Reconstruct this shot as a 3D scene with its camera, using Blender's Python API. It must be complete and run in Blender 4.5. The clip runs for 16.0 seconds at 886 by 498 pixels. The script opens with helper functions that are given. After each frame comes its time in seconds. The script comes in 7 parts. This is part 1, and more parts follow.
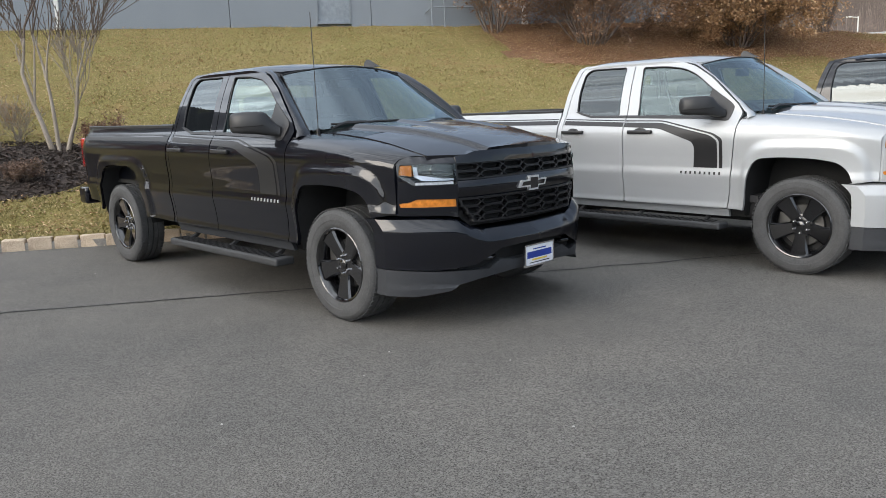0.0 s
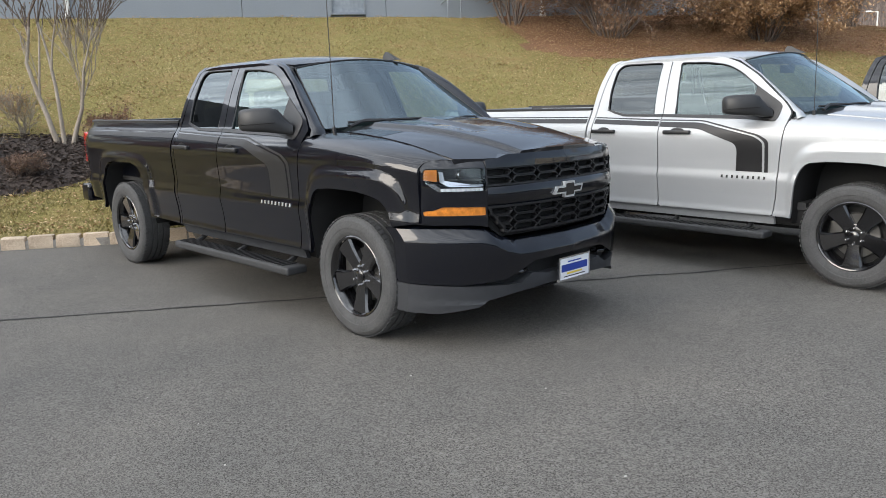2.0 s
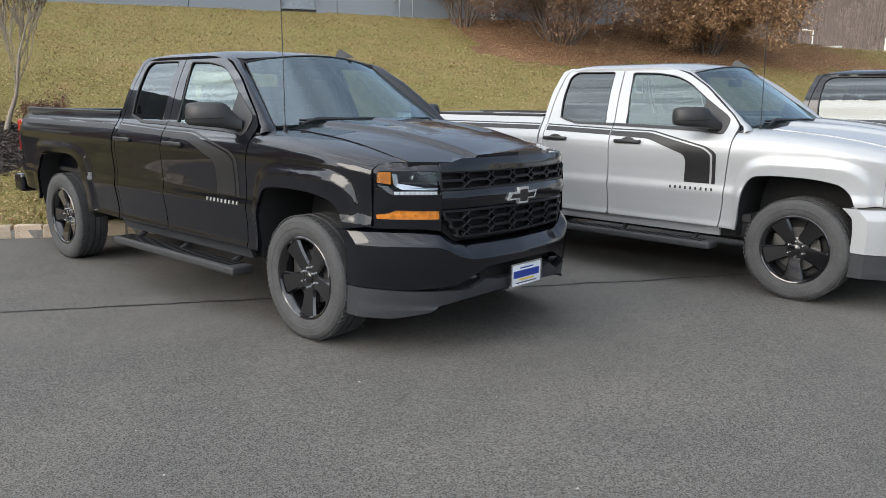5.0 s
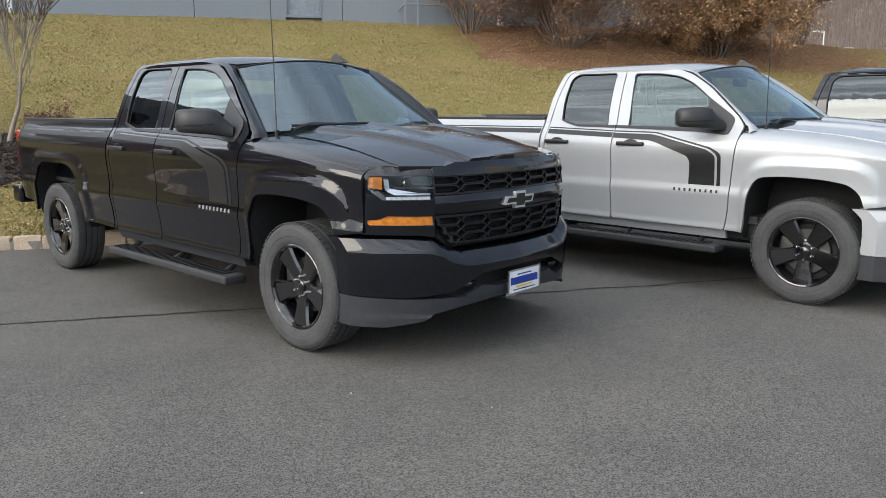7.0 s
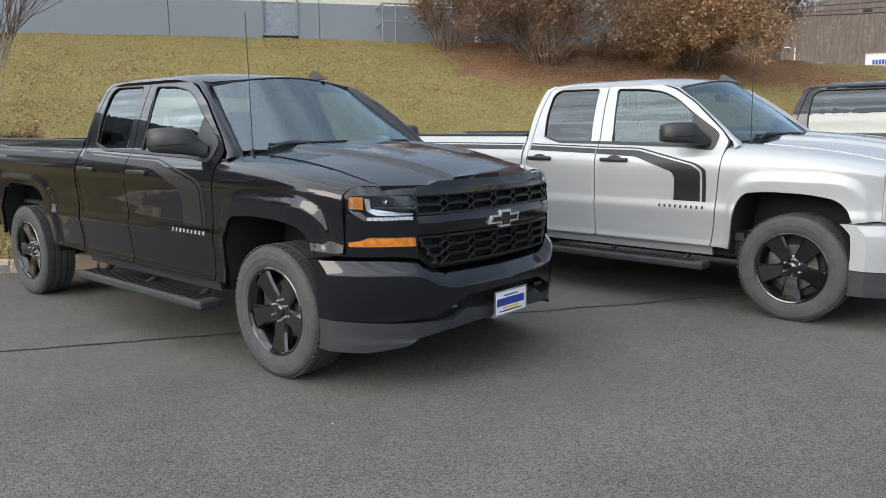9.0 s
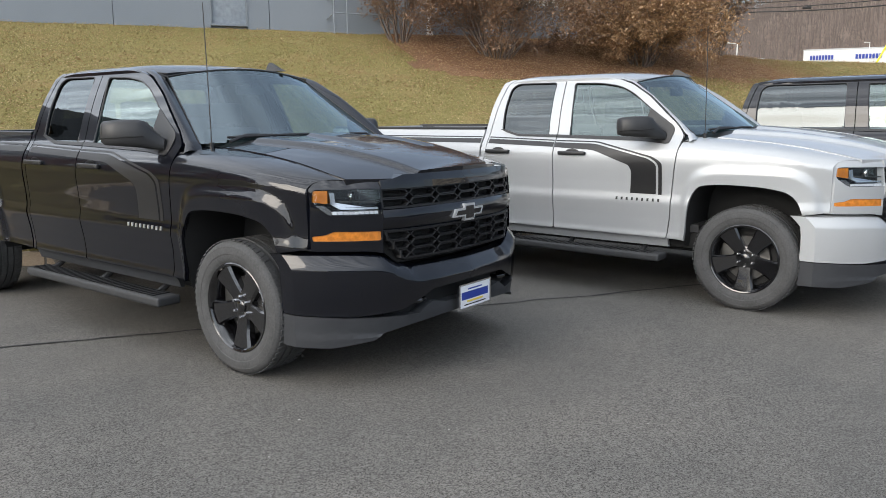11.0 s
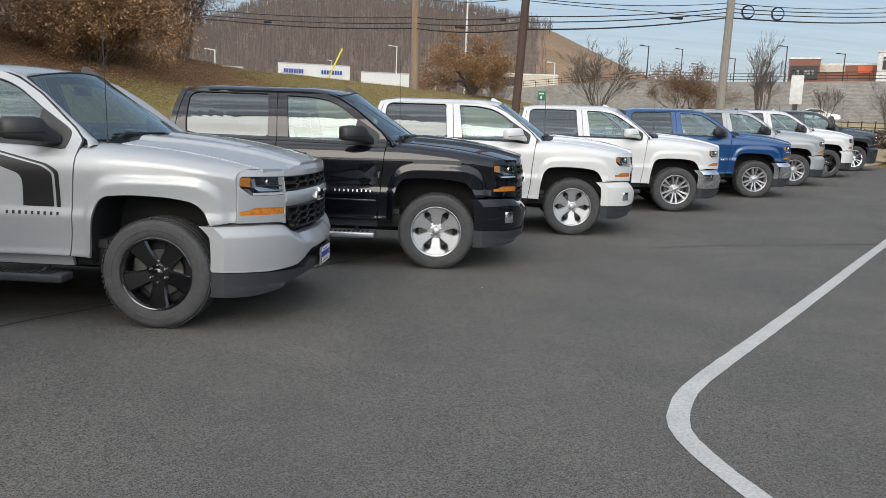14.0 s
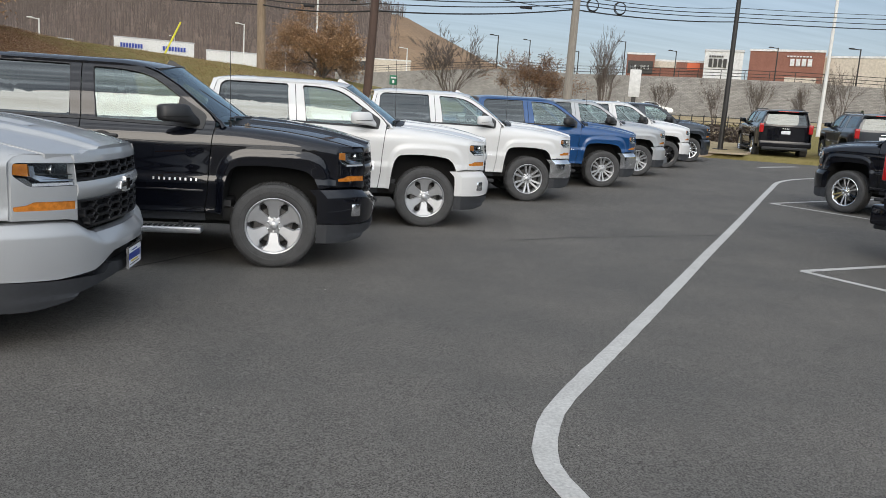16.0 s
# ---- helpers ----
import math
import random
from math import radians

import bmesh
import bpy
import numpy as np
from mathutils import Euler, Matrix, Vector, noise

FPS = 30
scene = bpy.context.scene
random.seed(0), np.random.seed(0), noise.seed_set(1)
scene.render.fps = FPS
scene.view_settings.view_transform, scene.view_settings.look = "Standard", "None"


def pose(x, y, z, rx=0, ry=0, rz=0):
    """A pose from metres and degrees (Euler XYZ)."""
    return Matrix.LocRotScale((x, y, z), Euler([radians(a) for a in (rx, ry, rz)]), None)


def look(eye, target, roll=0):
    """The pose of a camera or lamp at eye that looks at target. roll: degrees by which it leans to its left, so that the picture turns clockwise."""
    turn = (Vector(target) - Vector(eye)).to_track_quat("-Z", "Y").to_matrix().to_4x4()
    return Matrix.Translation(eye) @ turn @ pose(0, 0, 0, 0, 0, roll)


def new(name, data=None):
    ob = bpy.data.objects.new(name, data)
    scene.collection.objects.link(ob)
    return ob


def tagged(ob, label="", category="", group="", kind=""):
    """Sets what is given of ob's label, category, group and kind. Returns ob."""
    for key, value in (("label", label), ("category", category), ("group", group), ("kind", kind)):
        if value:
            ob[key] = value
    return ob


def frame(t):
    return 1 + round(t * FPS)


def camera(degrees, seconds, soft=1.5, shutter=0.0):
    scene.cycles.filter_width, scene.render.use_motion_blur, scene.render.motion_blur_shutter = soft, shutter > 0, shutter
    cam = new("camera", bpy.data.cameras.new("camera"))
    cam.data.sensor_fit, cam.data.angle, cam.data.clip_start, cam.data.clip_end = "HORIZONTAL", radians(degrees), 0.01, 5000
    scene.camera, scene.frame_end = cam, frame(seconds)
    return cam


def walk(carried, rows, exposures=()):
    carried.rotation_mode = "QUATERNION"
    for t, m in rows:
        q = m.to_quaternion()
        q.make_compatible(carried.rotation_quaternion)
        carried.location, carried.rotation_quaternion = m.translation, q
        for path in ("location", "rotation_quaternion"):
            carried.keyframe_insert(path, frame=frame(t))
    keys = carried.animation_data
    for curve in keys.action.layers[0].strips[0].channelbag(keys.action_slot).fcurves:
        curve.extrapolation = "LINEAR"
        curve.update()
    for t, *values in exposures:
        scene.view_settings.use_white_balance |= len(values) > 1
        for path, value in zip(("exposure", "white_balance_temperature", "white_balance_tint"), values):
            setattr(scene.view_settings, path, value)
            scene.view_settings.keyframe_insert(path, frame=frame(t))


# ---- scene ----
# camera and its walk
cam = camera(59.8, 16.0, 0.85)
PATH = [
    (0, (4.229, -4.197, 1.467), (2.839, -2.804, 1.107), -1.9),
    (0.5, (4.168, -4.039, 1.485), (2.716, -2.71, 1.131), -2.1),
    (1, (4.094, -3.962, 1.479), (2.599, -2.682, 1.123), -1.4),
    (1.5, (3.936, -3.939, 1.494), (2.483, -2.615, 1.126), -1.5),
    (2, (3.83, -3.94, 1.508), (2.424, -2.568, 1.129), -1.4),
    (2.5, (3.78, -3.957, 1.505), (2.422, -2.542, 1.115), -0.1),
    (3, (3.749, -3.951, 1.498), (2.39, -2.547, 1.07), -0.0),
    (3.5, (3.759, -3.922, 1.498), (2.371, -2.548, 1.067), 0.0),
    (4, (3.75, -3.91, 1.503), (2.386, -2.513, 1.072), 0.1),
    (4.5, (3.755, -3.905, 1.511), (2.445, -2.446, 1.116), 0.7),
    (4.7, (3.745, -3.919, 1.519), (2.445, -2.448, 1.137), 0.8),
    (7, (3.739, -3.759, 1.491), (2.413, -2.306, 1.13), 0.0),
    (7.5, (3.746, -3.651, 1.488), (2.387, -2.225, 1.14), -0.2),
    (8, (3.704, -3.639, 1.491), (2.366, -2.19, 1.158), -0.2),
    (10.5, (3.561, -3.706, 1.492), (2.339, -2.158, 1.155), -0.4),
    (11, (3.552, -3.707, 1.496), (2.362, -2.135, 1.158), -0.2),
    (11.5, (3.563, -3.695, 1.51), (2.416, -2.086, 1.2), -0.1),
    (12, (3.649, -3.654, 1.518), (2.629, -1.957, 1.234), 0.1),
    (12.5, (3.833, -3.557, 1.511), (2.985, -1.766, 1.234), 0.5),
    (13, (3.961, -3.443, 1.504), (3.324, -1.572, 1.2), 1.1),
    (13.5, (3.996, -3.284, 1.502), (3.706, -1.33, 1.192), 2.3),
    (14, (3.971, -3.096, 1.519), (3.957, -1.119, 1.213), 2.3),
    (14.5, (4.002, -2.897, 1.489), (4.08, -0.927, 1.154), 1.8),
    (15, (4.096, -2.681, 1.503), (4.259, -0.716, 1.164), 2.7),
    (15.5, (4.126, -2.535, 1.496), (4.373, -0.58, 1.151), 3.6),
    (16, (4.09, -2.368, 1.514), (4.453, -0.428, 1.19), 3.7),
]
walk(cam, [(t, look(eye, target, roll)) for t, eye, target, roll in PATH], [(0, .60, 6620, 11), (.5, .57, 6620, 11), (1, .65, 6620, 11), (2, .72, 6620, 11), (3, .61, 6620, 11), (4.5, .61, 6620, 11), (7.5, .57, 6620, 11), (11, .62, 6620, 11), (12.5, .50, 6620, 11), (13.5, .24, 6620, 11), (14.5, .05, 6620, 11), (16, .03, 6620, 11)])

# ---- world and sun ----
SUN_AZ, SUN_EL = radians(255), radians(24)
world = bpy.data.worlds.new("sky")
scene.world = world
world.use_nodes = True
wn, wl = world.node_tree.nodes, world.node_tree.links
wn.clear()
w_out = wn.new("ShaderNodeOutputWorld")
w_bg = wn.new("ShaderNodeBackground")
w_sky = wn.new("ShaderNodeTexSky")
w_sky.sky_type, w_sky.sun_disc = "NISHITA", False
w_sky.sun_elevation = SUN_EL
w_sky.sun_rotation = math.pi / 2 - SUN_AZ
w_sky.air_density, w_sky.dust_density, w_sky.ozone_density = 1.0, 0.8, 1.5
# thin streaky cloud over the whole sky
w_co = wn.new("ShaderNodeTexCoord")
w_sep = wn.new("ShaderNodeSeparateXYZ")
wl.new(w_co.outputs["Generated"], w_sep.inputs[0])
w_add = wn.new("ShaderNodeMath"); w_add.operation = "ADD"; w_add.inputs[1].default_value = 0.16
w_abs = wn.new("ShaderNodeMath"); w_abs.operation = "ABSOLUTE"
wl.new(w_sep.outputs[2], w_abs.inputs[0]); wl.new(w_abs.outputs[0], w_add.inputs[0])
w_dx = wn.new("ShaderNodeMath"); w_dx.operation = "DIVIDE"
w_dy = wn.new("ShaderNodeMath"); w_dy.operation = "DIVIDE"
wl.new(w_sep.outputs[0], w_dx.inputs[0]); wl.new(w_add.outputs[0], w_dx.inputs[1])
wl.new(w_sep.outputs[1], w_dy.inputs[0]); wl.new(w_add.outputs[0], w_dy.inputs[1])
w_com = wn.new("ShaderNodeCombineXYZ")
wl.new(w_dx.outputs[0], w_com.inputs[0]); wl.new(w_dy.outputs[0], w_com.inputs[1])
w_map = wn.new("ShaderNodeMapping")
w_map.inputs["Rotation"].default_value = (0, 0, radians(12))
w_map.inputs["Location"].default_value = (0.4, 6.1, 0)
w_map.inputs["Scale"].default_value = (1.0, 3.4, 1)
wl.new(w_com.outputs[0], w_map.inputs[0])
w_noi = wn.new("ShaderNodeTexNoise")
w_noi.inputs["Scale"].default_value, w_noi.inputs["Detail"].default_value = 2.4, 9.0
w_noi.inputs["Roughness"].default_value, w_noi.inputs["Distortion"].default_value = 0.6, 0.5
wl.new(w_map.outputs[0], w_noi.inputs["Vector"])
w_ramp = wn.new("ShaderNodeValToRGB")
w_ramp.color_ramp.elements[0].position, w_ramp.color_ramp.elements[1].position = 0.34, 0.66
w_ramp.color_ramp.elements[0].color = (0.40, 0.40, 0.40, 1)
w_ramp.color_ramp.elements[1].color = (0.97, 0.97, 0.97, 1)
wl.new(w_noi.outputs[0], w_ramp.inputs[0])
w_mix = wn.new("ShaderNodeMix"); w_mix.data_type = "RGBA"
w_low = wn.new("ShaderNodeMapRange")
w_low.inputs["From Min"].default_value, w_low.inputs["From Max"].default_value = 0.04, 0.42
w_low.inputs["To Min"].default_value, w_low.inputs["To Max"].default_value = 0.80, 0.0
wl.new(w_abs.outputs[0], w_low.inputs[0])
w_cover = wn.new("ShaderNodeMath"); w_cover.operation = "MAXIMUM"
w_soft = wn.new("ShaderNodeMix"); w_soft.data_type = "RGBA"
w_soft.inputs["B"].default_value = (0.48, 0.48, 0.48, 1)
wl.new(w_ramp.outputs[0], w_soft.inputs["A"])
wl.new(w_soft.outputs["Result"], w_cover.inputs[0]); wl.new(w_low.outputs[0], w_cover.inputs[1])
wl.new(w_cover.outputs[0], w_mix.inputs["Factor"])
wl.new(w_sky.outputs[0], w_mix.inputs["A"])
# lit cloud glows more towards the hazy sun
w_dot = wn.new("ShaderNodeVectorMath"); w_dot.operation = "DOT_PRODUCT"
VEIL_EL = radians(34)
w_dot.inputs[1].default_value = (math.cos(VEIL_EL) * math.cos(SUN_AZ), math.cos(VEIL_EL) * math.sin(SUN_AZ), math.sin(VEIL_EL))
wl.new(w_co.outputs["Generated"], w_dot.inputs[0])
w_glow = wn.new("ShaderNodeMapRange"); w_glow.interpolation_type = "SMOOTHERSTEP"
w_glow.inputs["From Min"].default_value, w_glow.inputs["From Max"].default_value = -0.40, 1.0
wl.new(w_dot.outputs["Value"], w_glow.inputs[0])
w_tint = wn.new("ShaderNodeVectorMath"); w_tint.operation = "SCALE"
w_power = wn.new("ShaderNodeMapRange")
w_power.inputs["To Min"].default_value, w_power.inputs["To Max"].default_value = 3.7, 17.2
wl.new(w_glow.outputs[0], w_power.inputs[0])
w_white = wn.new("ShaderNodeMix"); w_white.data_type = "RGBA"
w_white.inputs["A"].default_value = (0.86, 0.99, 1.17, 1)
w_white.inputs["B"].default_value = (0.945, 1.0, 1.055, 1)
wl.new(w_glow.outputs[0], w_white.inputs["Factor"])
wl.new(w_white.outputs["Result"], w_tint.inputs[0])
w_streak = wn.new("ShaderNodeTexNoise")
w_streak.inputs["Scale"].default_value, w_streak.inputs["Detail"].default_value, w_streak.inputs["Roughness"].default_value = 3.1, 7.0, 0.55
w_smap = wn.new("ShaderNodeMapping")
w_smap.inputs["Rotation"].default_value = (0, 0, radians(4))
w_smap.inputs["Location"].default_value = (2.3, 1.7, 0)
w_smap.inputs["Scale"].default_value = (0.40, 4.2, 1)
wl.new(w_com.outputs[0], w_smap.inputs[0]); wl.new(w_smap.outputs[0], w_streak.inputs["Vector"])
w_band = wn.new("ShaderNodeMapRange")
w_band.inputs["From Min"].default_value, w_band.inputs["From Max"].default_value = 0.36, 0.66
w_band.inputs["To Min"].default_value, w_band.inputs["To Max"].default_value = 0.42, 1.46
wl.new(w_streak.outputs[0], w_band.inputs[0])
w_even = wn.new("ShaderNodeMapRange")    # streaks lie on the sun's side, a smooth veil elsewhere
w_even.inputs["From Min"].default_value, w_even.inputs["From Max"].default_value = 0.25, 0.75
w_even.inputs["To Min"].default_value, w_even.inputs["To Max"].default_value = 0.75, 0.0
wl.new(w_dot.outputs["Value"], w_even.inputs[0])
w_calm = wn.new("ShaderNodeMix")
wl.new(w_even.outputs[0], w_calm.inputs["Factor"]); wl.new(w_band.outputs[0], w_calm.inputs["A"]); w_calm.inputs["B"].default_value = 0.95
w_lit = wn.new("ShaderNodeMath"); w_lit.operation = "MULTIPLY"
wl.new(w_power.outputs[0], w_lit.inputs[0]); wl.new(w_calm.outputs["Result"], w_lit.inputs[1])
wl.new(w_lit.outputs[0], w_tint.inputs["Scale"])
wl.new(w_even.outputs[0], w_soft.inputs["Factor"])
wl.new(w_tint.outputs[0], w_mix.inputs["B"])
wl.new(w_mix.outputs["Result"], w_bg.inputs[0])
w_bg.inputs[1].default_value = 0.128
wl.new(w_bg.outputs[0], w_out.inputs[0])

sun_data = bpy.data.lights.new("sun", "SUN")
sun_data.energy, sun_data.angle, sun_data.color = 1.12, radians(34), (1.0, 0.92, 0.80)
sun = new("sun", sun_data)
SUN_DIR = Vector((math.cos(SUN_EL) * math.cos(SUN_AZ), math.cos(SUN_EL) * math.sin(SUN_AZ), math.sin(SUN_EL)))
sun.matrix_world = look(SUN_DIR * 60, (0, 0, 0))
scene.view_settings.exposure = 0.0


# ---- materials ----
def material(name):
    m = bpy.data.materials.new(name)
    m.use_nodes = True
    t = m.node_tree
    return m, t.nodes, t.links, t.nodes["Principled BSDF"]


def put(b, **k):
    for key, value in k.items():
        b.inputs[key.replace("_", " ")].default_value = value


def noise_node(n, l, scale, detail=4.0, rough=0.55, stretch=None, space="Object"):
    c = n.new("ShaderNodeTexCoord")
    s = n.new("ShaderNodeTexNoise")
    s.inputs["Scale"].default_value, s.inputs["Detail"].default_value, s.inputs["Roughness"].default_value = scale, detail, rough
    if stretch:
        mp = n.new("ShaderNodeMapping")
        mp.inputs["Scale"].default_value = stretch
        l.new(c.outputs[space], mp.inputs[0])
        l.new(mp.outputs[0], s.inputs["Vector"])
    else:
        l.new(c.outputs[space], s.inputs["Vector"])
    return s.outputs[0]


def ramp(n, l, fac, stops):
    r = n.new("ShaderNodeValToRGB")
    e = r.color_ramp.elements
    while len(e) < len(stops):
        e.new(0.5)
    for i, (p, c) in enumerate(stops):
        e[i].position, e[i].color = p, (*c, 1) if len(c) == 3 else c
    l.new(fac, r.inputs[0])
    return r.outputs[0]


def mixed(n, l, fac, a, b, blend="MIX"):
    x = n.new("ShaderNodeMix")
    x.data_type, x.blend_type = "RGBA", blend
    for sock, v in (("Factor", fac), ("A", a), ("B", b)):
        if isinstance(v, (int, float)):
            x.inputs[sock].default_value = v
        elif isinstance(v, tuple):
            x.inputs[sock].default_value = (*v, 1)
        else:
            l.new(v, x.inputs[sock])
    return x.outputs["Result"]


def bumped(n, l, b, height, strength, distance):
    k = n.new("ShaderNodeBump")
    k.inputs["Strength"].default_value, k.inputs["Distance"].default_value = strength, distance
    l.new(height, k.inputs["Height"])
    l.new(k.outputs[0], b.inputs["Normal"])


def varied(name, c1, c2, scale, rough=0.6, bump=0.2, dist=0.005, fine=None, metal=0.0, random_tint=0.0, detail=5.0, stretch=None):
    """Two-scale colour variation with a fine bump."""
    m, n, l, b = material(name)
    big = noise_node(n, l, scale, detail, stretch=stretch)
    small = noise_node(n, l, fine or scale * 9, 4.0, stretch=stretch)
    col = ramp(n, l, big, [(0.3, c1), (0.7, c2)])
    col = mixed(n, l, 0.35, col, ramp(n, l, small, [(0.3, tuple(v * 0.55 for v in c1)), (0.7, tuple(min(1, v * 1.35) for v in c2))]))
    if random_tint:
        oi = n.new("ShaderNodeObjectInfo")
        g = n.new("ShaderNodeMapRange")
        g.inputs["To Min"].default_value, g.inputs["To Max"].default_value = 1 - random_tint, 1 + random_tint
        l.new(oi.outputs["Random"], g.inputs[0])
        hv = n.new("ShaderNodeHueSaturation")
        l.new(col, hv.inputs["Color"]); l.new(g.outputs[0], hv.inputs["Value"])
        col = hv.outputs[0]
    l.new(col, b.inputs["Base Color"])
    put(b, Roughness=rough, Metallic=metal)
    if bump:
        bumped(n, l, b, small, bump, dist)
    return m


def island_tinted(name, stops, rough=0.7, scale=30.0, bump=0.3):
    """Colour chosen piece by piece within one mesh."""
    m, n, l, b = material(name)
    g = n.new("ShaderNodeNewGeometry")
    col = ramp(n, l, g.outputs["Random Per Island"], stops)
    small = noise_node(n, l, scale)
    col = mixed(n, l, 0.3, col, ramp(n, l, small, [(0.3, (0.02, 0.015, 0.01)), (0.75, stops[-1][1])]))
    l.new(col, b.inputs["Base Color"])
    put(b, Roughness=rough)
    if bump:
        bumped(n, l, b, small, bump, 0.003)
    return m


def paint(name, colour, metal=0.0, rough=0.35, flake=0.0, coat=1.0, film=0.006):
    """Car paint under a clear coat, with a faint film of dust."""
    m, n, l, b = material(name)
    dust = noise_node(n, l, 2.2, 6.0)
    fine = noise_node(n, l, 260.0, 2.0)
    col = mixed(n, l, ramp(n, l, dust, [(0.45, (0, 0, 0)), (0.8, (film, film, film))]), colour, (0.22, 0.21, 0.19))
    if flake:
        col = mixed(n, l, flake, col, ramp(n, l, fine, [(0.35, tuple(v * 0.6 for v in colour)), (0.65, tuple(min(1, v * 1.5) for v in colour))]))
    l.new(col, b.inputs["Base Color"])
    put(b, Metallic=metal, Roughness=rough, Coat_Weight=coat, Coat_Roughness=0.035)
    b.inputs["Specular IOR Level"].default_value = 0.5 if metal else 0.1
    b.inputs["Coat IOR"].default_value = 1.52
    r = ramp(n, l, dust, [(0.4, (0.008, 0.008, 0.008)), (0.85, (0.03, 0.03, 0.03))])
    l.new(r, b.inputs["Coat Roughness"])
    return m


def plain(name, colour, rough=0.5, metal=0.0, coat=0.0, wear=0.12, scale=14.0, spec=0.5):
    m, n, l, b = material(name)
    s = noise_node(n, l, scale, 5.0)
    col = mixed(n, l, wear, colour, ramp(n, l, s, [(0.3, tuple(v * 0.4 for v in colour)), (0.7, tuple(min(1, v * 1.6 + 0.01) for v in colour))]))
    l.new(col, b.inputs["Base Color"])
    put(b, Roughness=rough, Metallic=metal, Coat_Weight=coat, Coat_Roughness=0.05, Specular_IOR_Level=spec)
    return m


def pane_glass(name, tint, rough=0.01, base=0.13, gloss=(0.86, 1.0, 0.98)):
    """A thin pane: what lies behind, tinted, under a mirror gloss that grows at grazing angles."""
    m, n, l, b = material(name)
    n.remove(b)
    tr, gl, mx, lw = n.new("ShaderNodeBsdfTransparent"), n.new("ShaderNodeBsdfGlossy"), n.new("ShaderNodeMixShader"), n.new("ShaderNodeLayerWeight")
    tr.inputs[0].default_value = (*tint, 1)
    gl.inputs["Roughness"].default_value = rough
    gl.inputs["Color"].default_value = (*gloss, 1)
    lw.inputs[0].default_value = 0.5
    pw, fr = n.new("ShaderNodeMath"), n.new("ShaderNodeMapRange")
    pw.operation, pw.inputs[1].default_value = "POWER", 4.5
    fr.inputs["To Min"].default_value = base
    l.new(lw.outputs["Facing"], pw.inputs[0]); l.new(pw.outputs[0], fr.inputs[0])
    l.new(fr.outputs[0], mx.inputs[0]); l.new(tr.outputs[0], mx.inputs[1]); l.new(gl.outputs[0], mx.inputs[2])
    l.new(mx.outputs[0], n["Material Output"].inputs[0])
    return m


def asphalt_material():
    m, n, l, b = material("asphalt")
    big = noise_node(n, l, 0.22, 5.0)
    mid = noise_node(n, l, 3.0, 6.0)
    fine = noise_node(n, l, 130.0, 5.0, 0.75)
    grit = n.new("ShaderNodeTexVoronoi")
    c = n.new("ShaderNodeTexCoord")
    l.new(c.outputs["Object"], grit.inputs["Vector"])
    grit.inputs["Scale"].default_value = 110.0
    speck = ramp(n, l, grit.outputs["Color"], [(0.55, (0, 0, 0)), (0.95, (1, 1, 1))])
    col = ramp(n, l, big, [(0.3, (0.080, 0.077, 0.074)), (0.7, (0.110, 0.106, 0.100))])
    col = mixed(n, l, 0.4, col, ramp(n, l, mid, [(0.3, (0.068, 0.065, 0.063)), (0.72, (0.130, 0.125, 0.118))]))
    col = mixed(n, l, 0.82, col, ramp(n, l, fine, [(0.39, (0.018, 0.017, 0.016)), (0.61, (0.190, 0.184, 0.172))]))
    col = mixed(n, l, speck, col, (0.175, 0.171, 0.164))
    patch = noise_node(n, l, 0.75, 4.0, 0.6)
    col = mixed(n, l, 1.0, col, ramp(n, l, patch, [(0.3, (0.97, 0.955, 0.93)), (0.7, (1.26, 1.21, 1.15))]), "MULTIPLY")
    l.new(col, b.inputs["Base Color"])
    put(b, Roughness=0.85)
    b.inputs["Specular IOR Level"].default_value = 0.2
    bumped(n, l, b, fine, 0.55, 0.006)
    return m


def grass_material():
    m, n, l, b = material("winter_grass")
    big = noise_node(n, l, 0.3, 5.0)
    mid = noise_node(n, l, 3.4, 7.0, 0.75)
    fine = noise_node(n, l, 38.0, 5.0, 0.8)
    worn = noise_node(n, l, 1.1, 6.0, 0.7)
    col = ramp(n, l, mid, [(0.32, (0.118, 0.112, 0.034)), (0.5, (0.268, 0.224, 0.078)), (0.68, (0.430, 0.350, 0.165))])
    col = mixed(n, l, 0.4, col, ramp(n, l, big, [(0.38, (0.190, 0.190, 0.050)), (0.62, (0.380, 0.290, 0.130))]))
    col = mixed(n, l, 0.62, col, ramp(n, l, fine, [(0.38, (0.036, 0.034, 0.012)), (0.52, (0.225, 0.188, 0.066)), (0.64, (0.540, 0.430, 0.215))]))
    col = mixed(n, l, ramp(n, l, worn, [(0.50, (0, 0, 0)), (0.66, (0.55, 0.55, 0.55))]), col, (0.300, 0.205, 0.095))
    l.new(col, b.inputs["Base Color"])
    put(b, Roughness=0.95)
    b.inputs["Specular IOR Level"].default_value = 0.1
    bumped(n, l, b, fine, 0.7, 0.04)
    return m


